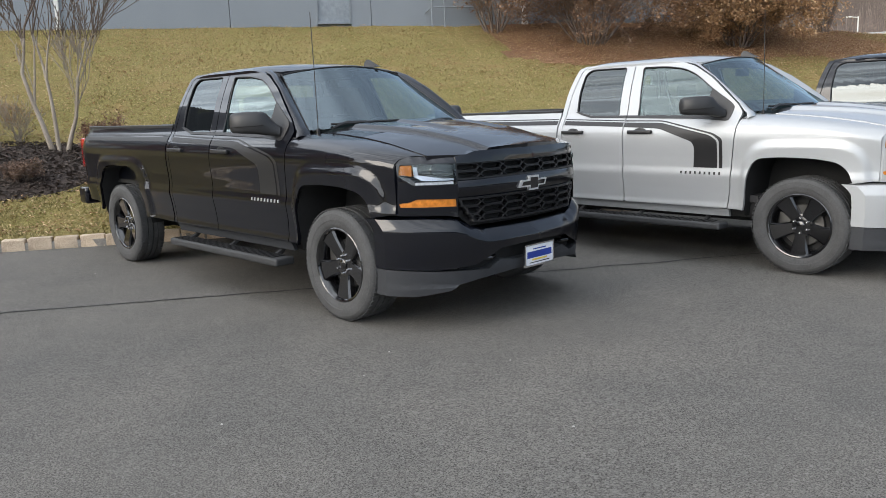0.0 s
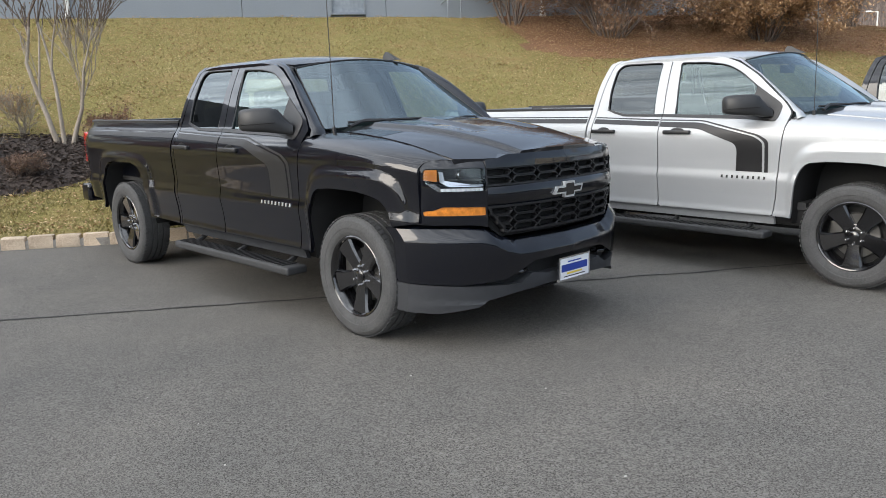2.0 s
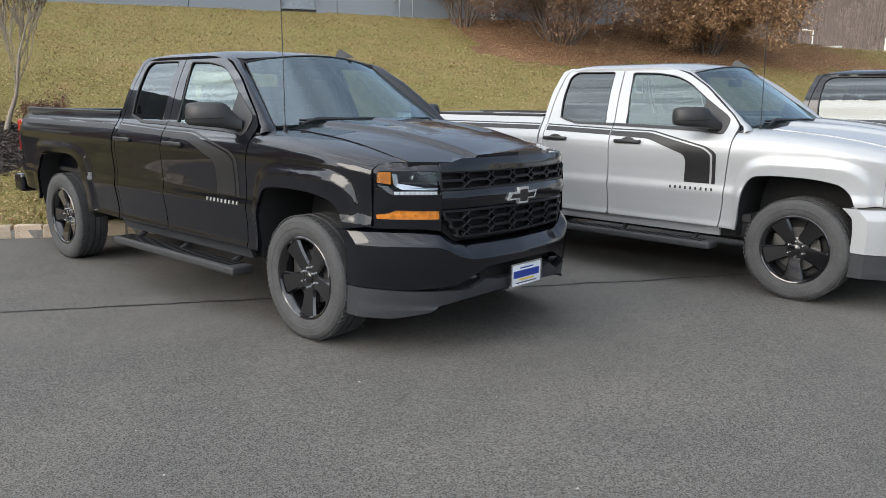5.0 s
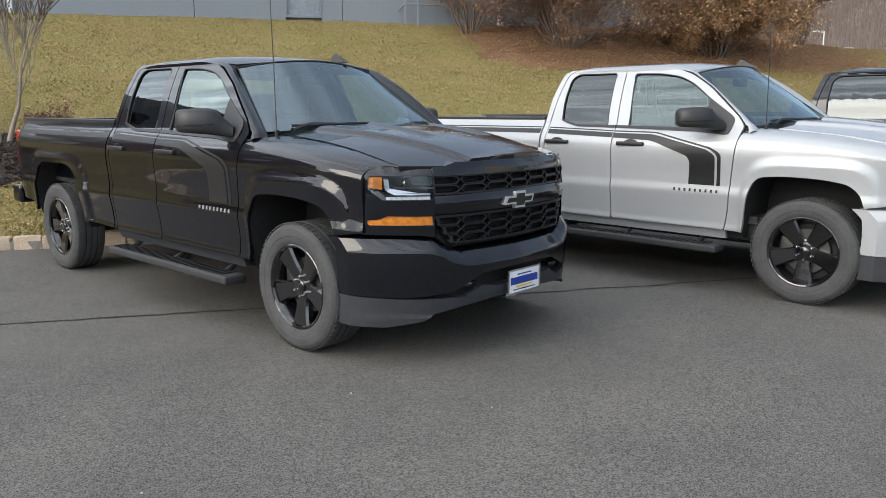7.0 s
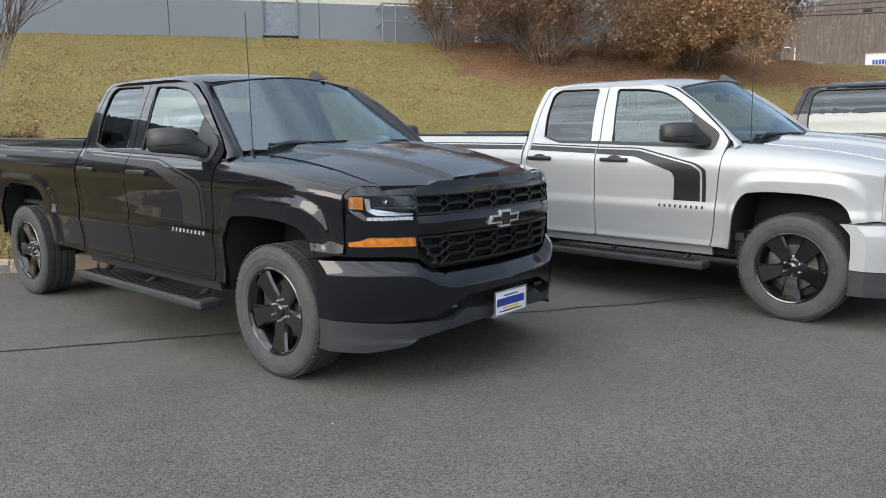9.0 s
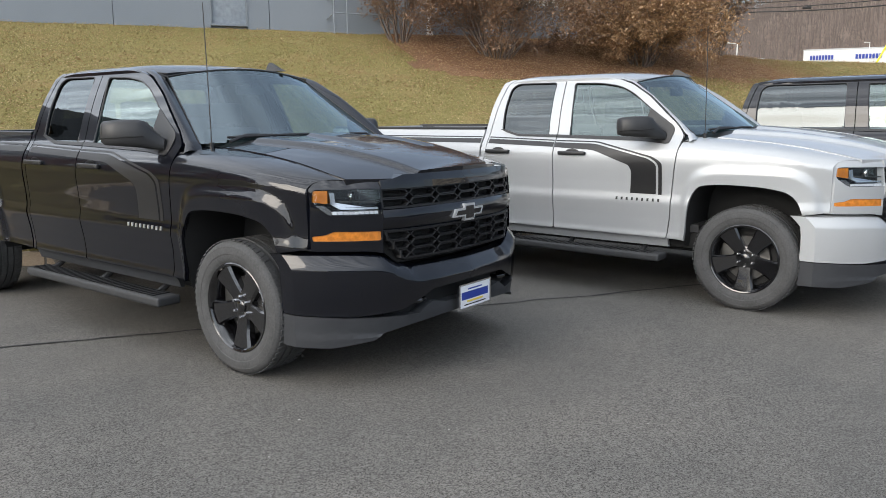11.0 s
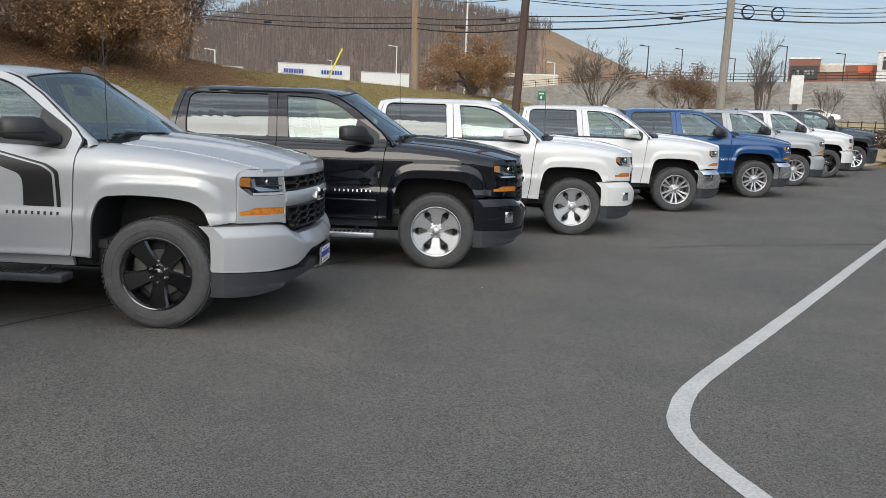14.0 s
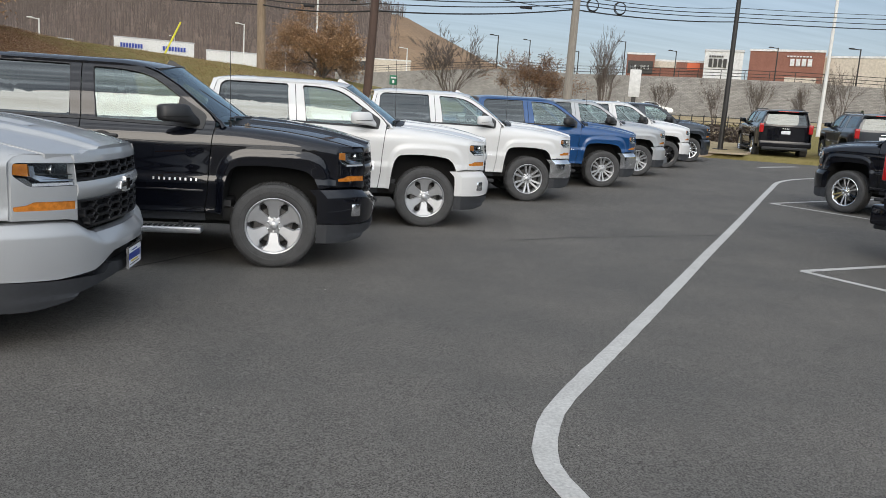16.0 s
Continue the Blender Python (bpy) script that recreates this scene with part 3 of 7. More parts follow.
def wheel_meshes(style):
    """Tyre, rim, spokes and hub, facing -y at the wheel's outer side."""
    def tyre():
        bm = bmesh.new()
        lathe(bm, [(.262, .085), (.268, .118), (.30, .132), (.345, .138), (.378, .128), (.392, .112), (.400, .09), (.398, .055), (.388, .055), (.388, .045), (.401, .043),
                   (.401, .008), (.389, .006), (.389, -.006), (.401, -.008), (.401, -.043), (.388, -.045), (.388, -.055), (.398, -.055), (.400, -.09), (.392, -.112),
                   (.386, -.122), (.378, -.128), (.362, -.1355), (.359, -.1345), (.345, -.138), (.320, -.137), (.316, -.134), (.300, -.133), (.285, -.129), (.268, -.120), (.262, -.112)], 56)
        for k in range(64):
            a = 2 * math.pi * k / 64
            rot = Matrix.Rotation(a, 4, "Y")
            for y0, sk in ((-.098, .25), (.098, -.25), (-.026, .3), (.026, -.3)):
                box(bm, -.0115, .0115, y0 - .020, y0 + .020, .396, .4025, m=rot @ Matrix.Translation((0, y0, 0)) @ Matrix.Rotation(sk, 4, "Z") @ Matrix.Translation((0, -y0, 0)))
        return bm

    def barrel():
        bm = bmesh.new()
        lathe(bm, [(.262, .10), (.235, .09), (.225, .02), (.225, -.05), (.243, -.085), (.252, -.107), (.264, -.114), (.268, -.121), (.262, -.125), (.252, -.121), (.246, -.110)], 56)
        return bm

    def spoke():
        bm = bmesh.new()
        if style == "five":
            shapes = [[(.045, -.050), (.10, -.052), (.17, -.062), (.25, -.084), (.25, .084), (.17, .062), (.10, .052), (.045, .050)]]
        elif style == "fat":
            shapes = [[(.05, -.028), (.10, -.050), (.15, -.056), (.185, -.066), (.208, -.104), (.25, -.138), (.25, .138), (.208, .104), (.185, .066), (.15, .056), (.10, .050), (.05, .028)]]
        else:
            shapes = [[(.05, -.03), (.11, -.036), (.25, -.078), (.25, -.030), (.12, -.006), (.05, -.004)], [(.05, .004), (.12, .006), (.25, .030), (.25, .078), (.11, .036), (.05, .03)]]
        for sh in shapes:
            top, mid, low = [], [], []
            cy = sum(p[1] for p in sh) / len(sh)
            for r, w in sh:
                y = -.074 - .030 * (r - .05) / .2
                top.append(bm.verts.new((cy + (w - cy) * .80, y, r)))
                mid.append(bm.verts.new((w, y + .014, r)))
                low.append(bm.verts.new((w * .95, y + .055, r)))
            bm.faces.new(top)
            n = len(sh)
            for a, b in ((top, mid), (mid, low)):
                for i in range(n):
                    j = (i + 1) % n
                    bm.faces.new((a[j], a[i], b[i], b[j]))
        bmesh.ops.recalc_face_normals(bm, faces=bm.faces)
        return bm

    def hub():
        bm = bmesh.new()
        lathe(bm, [(.10, -.03), (.094, -.072), (.082, -.076), (.040, -.079), (.038, -.088), (.030, -.093), (.0005, -.094)], 30)
        return bm

    def nut():
        bm = bmesh.new()
        lathe(bm, [(.0095, -.066), (.0095, -.092), (.007, -.098), (.0005, -.099)], 6)
        return bm

    def disc():
        bm = bmesh.new()
        lathe(bm, [(.07, -.035), (.17, -.035), (.175, -.030), (.175, -.012), (.17, -.007), (.07, -.007)], 36)
        box(bm, .09, .19, -.055, .012, -.10, .10, .012)
        return bm

    # Dark disc added behind the spokes for the black inner wheel and its shade.
    def dark_disc():
        bm = bmesh.new()
        lathe(bm, [(.02, -.004), (.222, -.004), (.222, .004), (.02, .004)], 36)
        return bm
    return tyre, barrel, spoke, hub, nut, disc, dark_disc


def add_wheel(truck, x, side, style, rim, nutmat, turn=0.0):
    name = "wheel"
    m = pose(x, side * .862, .402, 0, turn, 0) if side < 0 else pose(x, side * .862, .402, 0, turn, 180)
    tyre, barrel, spoke, hub, nut, disc, dark_disc = wheel_meshes(style)
    w = shared("tyre", name, tyre, "rubber", truck, at=m, angle=30)
    shared("barrel", "rim", barrel, rim, w)
    n = 5 if style == "five" else 6
    for k in range(n):
        shared("spoke_" + style, "spoke", spoke, rim, w, at=Matrix.Rotation(2 * math.pi * k / n, 4, "Y"), angle=25)
    shared("hub", "hub", hub, rim, w)
    for k in range(6):
        a = 2 * math.pi * k / 6
        shared("nut", "lug_nut", nut, nutmat, w, at=Matrix.Translation((.062 * math.sin(a), 0, .062 * math.cos(a))))
    shared("disc", "brake_disc", disc, "steel", w)
    shared("dark_disc", "dust_shield", dark_disc, "under", w)
    return w


def hex_mesh(z0, z1, wtop, wbot, rows):
    """A grille of flattened hexagonal cells, bars standing on the front's curve."""
    bm = bmesh.new()
    h = (z1 - z0) / rows
    cw = .196

    def bar(a, b, r=.0056):
        # a deep rib: its front edge rounded by a narrow bevel
        av, bv = Vector((a[0], a[1])), Vector((b[0], b[1]))
        n = Vector((-(bv - av).y, (bv - av).x)).normalized() * r
        rings = []
        for p in (av, bv):
            ring = [(p - n, -.045), (p - n, -.012), (p - n * .5, -.007), (p + n * .5, -.007), (p + n, -.012), (p + n, -.045)]
            rings.append([bm.verts.new((front_x(q.x, q.y) + o, q.x, q.y)) for q, o in ring])
        for i in range(5):
            bm.faces.new((rings[0][i], rings[0][i + 1], rings[1][i + 1], rings[1][i]))
    for k in range(rows):
        zc = z0 + h * (k + .5)
        wl = wbot + (wtop - wbot) * (zc - z0) / (z1 - z0)
        n = int(2 * wl / cw) + 2
        for i in range(-n, n + 1):
            yc = i * cw + .03
            e = .030
            pts = [(yc - cw / 2 + e, zc + h * .42), (yc + cw / 2 - e, zc + h * .42), (yc + cw / 2 - .004, zc), (yc + cw / 2 - e, zc - h * .42), (yc - cw / 2 + e, zc - h * .42), (yc - cw / 2 + .004, zc)]
            pts = [(min(max(y, -wl), wl), z) for y, z in pts]
            if pts[1][0] - pts[0][0] < .004 and abs(yc) > wl:
                continue
            for a, b in zip(pts, pts[1:] + pts[:1]):
                if math.hypot(a[0] - b[0], a[1] - b[1]) > .003:
                    bar(a, b)
    for z, w in ((z0, wbot), (z1, wtop)):
        n = 16
        for i in range(n):
            bar((-w + 2 * w * i / n, z), (-w + 2 * w * (i + 1) / n, z), .008)
    for s in (-1, 1):
        bar((s * wbot, z0), (s * wtop, z1), .008)
    bmesh.ops.recalc_face_normals(bm, faces=bm.faces)
    return bm


def extruded(outline, mapper, proud, depth=.01):
    """A plate of a given outline lying on a surface, standing proud of it; mapper takes the offset."""
    bm = bmesh.new()
    top = [bm.verts.new(mapper(a, b, proud)) for a, b in outline]
    low = [bm.verts.new(mapper(a, b, proud - depth)) for a, b in outline]
    f = bm.faces.new(top)
    n = len(top)
    for i in range(n):
        j = (i + 1) % n
        bm.faces.new((top[j], top[i], low[i], low[j]))
    bmesh.ops.triangulate(bm, faces=[f])
    bmesh.ops.recalc_face_normals(bm, faces=bm.faces)
    return bm


def on_side(s):
    return lambda x, z, off: (x, s * (side_y(x, z) + off), z)


def on_front(y, z, off):
    return (front_x(y, z) + off, y, z)


def pickup(name, label, at, body, cab="double", wheel="five", rim="gloss_black", nutmat="chrome", bumper=None, trim="plastic", accents="plastic", stripes=False,
           boards=True, plate=True, grille="grille_black", mirror="plastic", lower="plastic_grey", decal=None, fog=False, moulding=None, board="board"):
    """A full-size pickup. Its origin is on the ground under the middle of the front axle, +x ahead."""
    suv = cab == "suv"
    T = thing(name, label, "suv" if suv else "pickup truck", at, "parked sport utility vehicles" if suv else "row of parked pickup trucks")
    BODY["rear_arch"] = -2.92 if suv else ARCH_R
    bumper = bumper or body
    end = {"double": -2.50, "crew": -2.86, "suv": -2.46}[cab]
    shift = -.36 if cab == "crew" else 0.0
    right, left = -1, 1
    for s in (right, left):
        fl = s > 0
        tag = f"{s}{cab}"
        inw = (0, -s, 0)
        # front wing
        fo = [(-.628, .505), (-.598, .70), (-.583, .94), (-.553, 1.215), (-.529, 1.335), (-.515, 1.40), (-.495, 1.445)]
        fo += [(-.42, 1.437), (0, 1.41), (.30, 1.378), (.50, 1.343), (.62, 1.312), (.702, 1.288), (.662, 1.255), (.622, 1.222), (.588, 1.178), (.570, 1.125), (.567, .795), (.43, .775)]
        fo += front_arch(.50)
        f = fender_map(s)
        wing = shared("wing" + tag[:2], "front_wing", lambda: sheet(fo[::-1], [], .018, f, inw, fl), body, T)
        # front door with its window frame
        fd = rounded([(-1.700, .505), (-.637, .505), (-.607, .70), (-.592, .94), (-.562, 1.215), (-.538, 1.335), (-.600, 1.412), (-.890, 1.648), (-1.09, 1.762), (-1.25, 1.812), (-1.42, 1.828), (-1.735, 1.832), (-1.700, 1.33)], [.03, .02, 0, 0, .03, .02, .03, .05, .06, .06, .06, 0, .03])
        fw = rounded([(-1.578, 1.318), (-.668, 1.300), (-.632, 1.395), (-.856, 1.545), (-1.051, 1.682), (-1.188, 1.742), (-1.384, 1.772), (-1.640, 1.780)], [.015, .02, .03, .05, .06, .06, .06, .03])
        door = shared("fdoor" + tag[:2], "front_door", lambda: sheet(fd, [fw], (.09, .0125), side_map(s), inw, fl), body, T)
        shared("fwin" + tag[:2], "window", lambda: sheet(fw, [], .06, lambda x, z: (x, s * (side_y(x, z) - .014), z), inw, fl, rim=False), "glass", door)
        # rear door
        e = end + .055
        rd = rounded([(e - .02, .505), (-1.710, .505), (-1.709, 1.33), (-1.744, 1.832), (e + .17, 1.834), (e + .082, 1.795), (e + .03, 1.60), (e, 1.36)], [.03, .02, .03, 0, .05, .06, .08, .06])
        rw = rounded([(e + .30, 1.322), (-1.798, 1.322), (-1.832, 1.790), (e + .19, 1.793), (e + .125, 1.752), (e + .108, 1.56), (e + .128, 1.372)], [.08, .015, .03, .05, .05, .08, .02])
        door2 = shared("rdoor" + tag, "rear_door", lambda: sheet(rd, [rw], (.09, .0125), side_map(s), inw, fl), body, T)
        shared("rwin" + tag, "window", lambda: sheet(rw, [], .06, lambda x, z: (x, s * (side_y(x, z) - .014), z), inw, fl, rim=False), "glass_dark", door2)
        shared("flin" + tag[:2], "door_lining", lambda: sheet(fd, [fw], .12, lambda x, z: (x, s * (side_y(x, z) - .05), z), inw, not fl, rim=False), "dash", door)
        shared("rlin" + tag, "door_lining", lambda: sheet(rd, [rw], .12, lambda x, z: (x, s * (side_y(x, z) - .05), z), inw, not fl, rim=False), "dash", door2)
        # dark weather strips round both windows
        for key, hole, par in (("fseal" + tag[:2], fw, door), ("rseal" + tag, rw, door2)):
            cx, cz = sum(p[0] for p in hole) / len(hole), sum(p[1] for p in hole) / len(hole)

            def seal(hole=hole):
                bm = bmesh.new()
                tube(bm, [(x, s * (side_y(x, z) - .004), z) for x, z in hole + hole[:1]], .0065, 6, False)
                return bm
            shared(key, "window_seal", seal, trim if trim != "chrome" else "plastic", par)
        bl = [(-1.702, 1.309), (-.90, 1.289), (-.675, 1.268), (-.645, 1.275), (-.640, 1.302), (-.90, 1.318), (-1.702, 1.333)]
        shared("belt" + tag[:2], "belt_moulding", lambda: extruded(bl, on_side(s), .006, .012), trim if trim != "chrome" else "plastic", door)
        bl2 = [(e + .110, 1.376), (e + .20, 1.344), (e + .32, 1.316), (-1.708, 1.309), (-1.708, 1.333), (e + .32, 1.335), (e + .14, 1.378)]
        shared("belt2" + tag, "belt_moulding", lambda: extruded(bl2, on_side(s), .006, .012), trim if trim != "chrome" else "plastic", door2)
        # corner pillar behind the rear door
        cp = rounded([(end, .505), (e - .026, .505), (e - .008, 1.36), (e + .022, 1.60), (e + .072, 1.797), (e + .160, 1.832), (e + .10, 1.832), (end + .075, 1.795), (end + .018, 1.60), (end - .006, 1.36)], [0, 0, .04, .08, .05, 0, 0, .06, .08, .04])
        if not suv:
            shared("cpil" + tag, "rear_pillar", lambda: sheet(cp, [], .04, side_map(s), inw, fl, .05), body, T)
        def pillar():
            bm = bmesh.new()
            edge = [(-.480, 1.285), (-.506, 1.336), (-.532, 1.352), (-.592, 1.420), (-.740, 1.545), (-.882, 1.656), (-1.082, 1.772), (-1.20, 1.806)]
            glassy = [(-.440, .835, 1.290), (-.488, .818, 1.338), (-.512, .808, 1.352), (-.580, .787, 1.402), (-.735, .738, 1.512), (-.880, .692, 1.614), (-1.082, .632, 1.754), (-1.20, .600, 1.80)]
            rings = []
            for (x, z), q in zip(edge, glassy):
                a, b = Vector((x, s * (side_y(x, z) - .002), z)), Vector((q[0], s * q[1], q[2]))
                out = Vector((.35, s * .75, .55)).normalized()
                ring = [a + (b - a) * k / 6 + out * (.026 * math.sin(math.pi * k / 6)) for k in range(7)]
                ring = [a + Vector((0, -s * .04, 0))] + ring + [b + Vector((-.03, -s * .012, -.02))]
                rings.append([bm.verts.new(p) for p in ring])
            for p, q in zip(rings, rings[1:]):
                for k in range(8):
                    bm.faces.new((p[k], p[k + 1], q[k + 1], q[k]) if s < 0 else (p[k + 1], p[k], q[k], q[k + 1]))
            bm.normal_update()
            if sum(f.normal.y * s + f.normal.z for f in bm.faces) < 0:
                bmesh.ops.reverse_faces(bm, faces=bm.faces)
            return bm
        shared("apil" + tag[:2], "front_pillar", pillar, body, T, angle=60)
        # rocker below the doors
        ro = [(end, .43), (-.63, .43), (-.63, .50), (end, .50)]
        shared("rock" + tag, "rocker_panel", lambda: sheet(ro, [], .08, lambda x, z: (x, s * (side_y(x, z) - .012), z), inw, fl), body if lower != "plastic_grey" or body == "paint_silver" else lower, T)
        if suv:
            al = arch_line(-2.92, .52, .57, .985)
            qo = [(end + .0, .51)] + al + [(-3.55, .56), (-3.93, .60), (-3.97, 1.25), (-3.90, 1.60), (-3.80, 1.832), (e + .09, 1.832), (end + .02, 1.45)]
            qo = [p for p in qo if not (p[0] > end and p[1] < 1.0)]
            qw = rounded([(-3.72, 1.36), (end - .16, 1.345), (end - .08, 1.765), (-3.62, 1.765)], .06)
            q = shared("quarter" + tag, "rear_quarter", lambda: sheet(qo, [qw], .04, lambda x, z: (x, s * (side_y(x, z) - .06 * max(0, (-3.55 - x) / .4) ** 2), z), inw, fl), body, T)
            shared("qwin" + tag, "window", lambda: sheet(qw, [], .08, lambda x, z: (x, s * (side_y(x, z) - .012), z), inw, fl, rim=False), "glass_dark", q)

            def rail():
                bm = bmesh.new()
                tube(bm, [(-1.25, s * .66, 1.86), (-1.35, s * .66, 1.90), (-3.5, s * .66, 1.90), (-3.6, s * .66, 1.86)], .018, 8)
                return bm
            shared("rail" + tag, "roof_rail", rail, "plastic", T)
        # bed side
        arch = arch_line(ARCH_R, .52, .57, 1.005)
        bo = [(end - .022, .51)] + arch + [(-4.30, .60), (-4.79, .62), (-4.80, 1.30), (-4.77, 1.385), (end - .022, 1.375)]
        if not suv:
            shared("bed" + tag, "bed_side", lambda: sheet(bo, [], (.035, .0125), side_map(s), inw, fl), body, T)

        def cap():
            bm = bmesh.new()
            n = 16
            prev = None
            for i in range(n + 1):
                x = end - .03 - (4.76 + end) * i / n
                y = side_y(x, 1.38)
                ring = [bm.verts.new(c) for c in ((x, s * (y + .004), 1.372), (x, s * (y + .002), 1.392), (x, s * (y - .012), 1.400), (x, s * (y - .085), 1.398), (x, s * (y - .09), 1.34))]
                if prev:
                    for k in range(4):
                        bm.faces.new((prev[k], prev[k + 1], ring[k + 1], ring[k]))
                prev = ring
            bmesh.ops.recalc_face_normals(bm, faces=bm.faces)
            return bm
        if not suv:
            shared("cap" + tag, "bed_rail_cap", cap, "plastic", T)

        def bedwall():
            bm = bmesh.new()
            box(bm, -4.75, end - .05, s * .80 - .03, s * .80 + .03, .82, 1.37, .01)
            return bm
        if not suv:
            shared("bedwall" + tag, "bed_inner_wall", bedwall, body, T)
        # wheel housings
        for c, key, top in ((ARCH_F, "linerf", .955), (BODY["rear_arch"], "linerr" + cab, .995)):
            al = arch_line(c, .45, .565, top) if c < -1 else [(.47, .45), (.46, .70)] + front_arch(.45)

            def liner(al=al):
                bm = bmesh.new()
                a = [bm.verts.new((x, s * (side_y(x, z) - .02), z)) for x, z in al]
                b = [bm.verts.new((x, s * .55, z)) for x, z in al]
                for i in range(len(al) - 1):
                    bm.faces.new((a[i], a[i + 1], b[i + 1], b[i]))
                bm.faces.new(b)
                bmesh.ops.recalc_face_normals(bm, faces=bm.faces)
                return bm
            shared(key + tag[:2], "wheel_liner", liner, "under", T)
        # door handles
        for hx in (-1.510, -2.306 + shift):
            def handle(hx=hx):
                bm = bmesh.new()
                y = side_y(hx, 1.175)
                box(bm, hx - .135, hx + .135, s * (y + .030) - .012, s * (y + .030) + .012, 1.160, 1.194, .0115, 3)
                for v in bm.verts:
                    v.co.y -= s * .018 * min(1, abs(v.co.x - hx) / .135) ** 3
                for d in (-.115, .115):
                    box(bm, hx + d - .018, hx + d + .018, s * (y + .002) - .02, s * (y + .002) + .02, 1.165, 1.189, .006)
                return bm

            def cup(hx=hx):
                bm = bmesh.new()
                bmesh.ops.create_uvsphere(bm, u_segments=16, v_segments=8, radius=1)
                for v in bm.verts:
                    v.co = Vector((hx + v.co.x * .074, s * (side_y(hx, 1.175) - .004 + .008 * abs(v.co.y)), 1.178 + v.co.z * .038))
                return bm
            d = door if hx > -1.6 else door2
            h = shared(f"handle{hx}{s}", "door_handle", handle, accents if accents != "body" else body, d)
            shared(f"cup{hx}{s}", "handle_recess", cup, "plastic" if accents == "plastic" else body, d)
        # mirror
        def housing():
            # lofted from the outer tip to the foot on the door
            bm = bmesh.new()
            tip, foot = Vector((-.990, -1.175)), Vector((-.700, -.920))
            d = (foot - tip).normalized()
            nrm = Vector((d.y, -d.x))
            rows = [(0.0, -.018, .022, 1.372, 1.440), (.02, -.040, .050, 1.345, 1.466), (.09, -.052, .085, 1.332, 1.480), (.30, -.056, .105, 1.326, 1.487), (.58, -.052, .100, 1.318, 1.488), (.70, -.046, .086, 1.312, 1.476),
                    (.80, -.036, .066, 1.306, 1.430), (.92, -.030, .048, 1.300, 1.386), (1.0, -.030, .040, 1.296, 1.368)]
            rings = []
            for k, n0, n1, z0, z1 in rows:
                c = tip.lerp(foot, k)
                cn, cz, hn, hz = (n0 + n1) / 2, (z0 + z1) / 2, (n1 - n0) / 2, (z1 - z0) / 2
                ring = []
                for i in range(20):
                    a = 2 * math.pi * i / 20
                    ca, sa = math.cos(a), math.sin(a)
                    pn, pz = math.copysign(abs(ca) ** .45, ca), math.copysign(abs(sa) ** .45, sa)
                    p = c + nrm * (cn + hn * pn - (.02 * max(0, sa) * max(0, ca)))
                    ring.append(bm.verts.new((p.x, p.y, cz + hz * pz)))
                rings.append(ring)
            for p, q in zip(rings, rings[1:]):
                for i in range(20):
                    j = (i + 1) % 20
                    bm.faces.new((p[i], p[j], q[j], q[i]))
            bm.faces.new(rings[0][::-1]); bm.faces.new(rings[-1])
            if s > 0:
                for v in bm.verts:
                    v.co.y *= -1
            bmesh.ops.recalc_face_normals(bm, faces=bm.faces)
            return bm

        def arm():
            # dark patch in the window's front corner, which carries the mirror
            sail = rounded([(-.905, 1.296), (-.668, 1.270), (-.640, 1.282), (-.618, 1.392), (-.660, 1.428), (-.862, 1.556), (-.880, 1.45)], [0, .02, .02, .03, 0, 0, .02])
            bm = extruded(sail, on_side(s), .005, .02)
            tube(bm, [(-.70, s * .93, 1.325), (-.73, s * .96, 1.33)], .03, 10)
            return bm

        def blade():
            # parting line across the housing and its lower shell
            bm = bmesh.new()
            tip, foot = Vector((-.990, -1.175)), Vector((-.700, -.920))
            d = (foot - tip).normalized()
            nrm = Vector((d.y, -d.x))
            pts = [tip + nrm * .06 + d * .01, tip.lerp(foot, .1) + nrm * .089, tip.lerp(foot, .3) + nrm * .1075, tip.lerp(foot, .58) + nrm * .1025, tip.lerp(foot, .72) + nrm * .084]
            tube(bm, [(p.x, -s * p.y, 1.372 + .004 * i) for i, p in enumerate(pts)], .0035, 6)
            return bm

        mi = shared(f"mirror{s}", "wing_mirror", housing, mirror, door, angle=50)
        shared(f"marm{s}", "mirror_arm", arm, "plastic", mi)
        shared(f"mline{s}", "mirror_seam", blade, "under", mi)
        # running board
        if boards:
            def step():
                bm = bmesh.new()
                box(bm, end + .10, -.64, s * 1.005 - .085, s * 1.005 + .085, .325, .385, .02, 3)
                return bm
            rb = shared("board" + tag, "running_board", step, board, T)

            def ribs():
                bm = bmesh.new()
                x = end + .16
                while x < -.72:
                    box(bm, x, x + .022, s * 1.005 - .062, s * 1.005 + .062, .384, .392)
                    x += .048
                return bm
            shared("ribs" + tag, "tread_ribs", ribs, "plastic", rb)
            for bx in (-.85, -1.55, end + .25):
                def bracket(bx=bx):
                    bm = bmesh.new()
                    tube(bm, [(bx, s * .96, .37), (bx, s * .90, .40), (bx, s * .82, .47)], .022, 8)
                    return bm
                shared(f"brk{bx}{s}", "bracket", bracket, "plastic", rb)
        # name badge on the door, as plain bars
        for k in range(9):
            bx = -1.078 + k * .0465
            mark = [(bx, .801), (bx + .015, .801), (bx + .015, .825), (bx, .825)]
            shared(f"badge{k}{s}", "badge_bar", lambda: extruded(mark, on_side(s), .006, .006), "decal" if stripes else "badge_chrome", door)
        if moulding:
            for key, x0, x1, own in (("mold" + tag[:2], -1.690, -.640, door), ("mold2" + tag, e + .01, -1.720, door2)):
                shared(key, "body_moulding", lambda: extruded([(x0, .718), (x1, .706), (x1, .716), (x0, .728)], on_side(s), .008, .010), moulding, own)
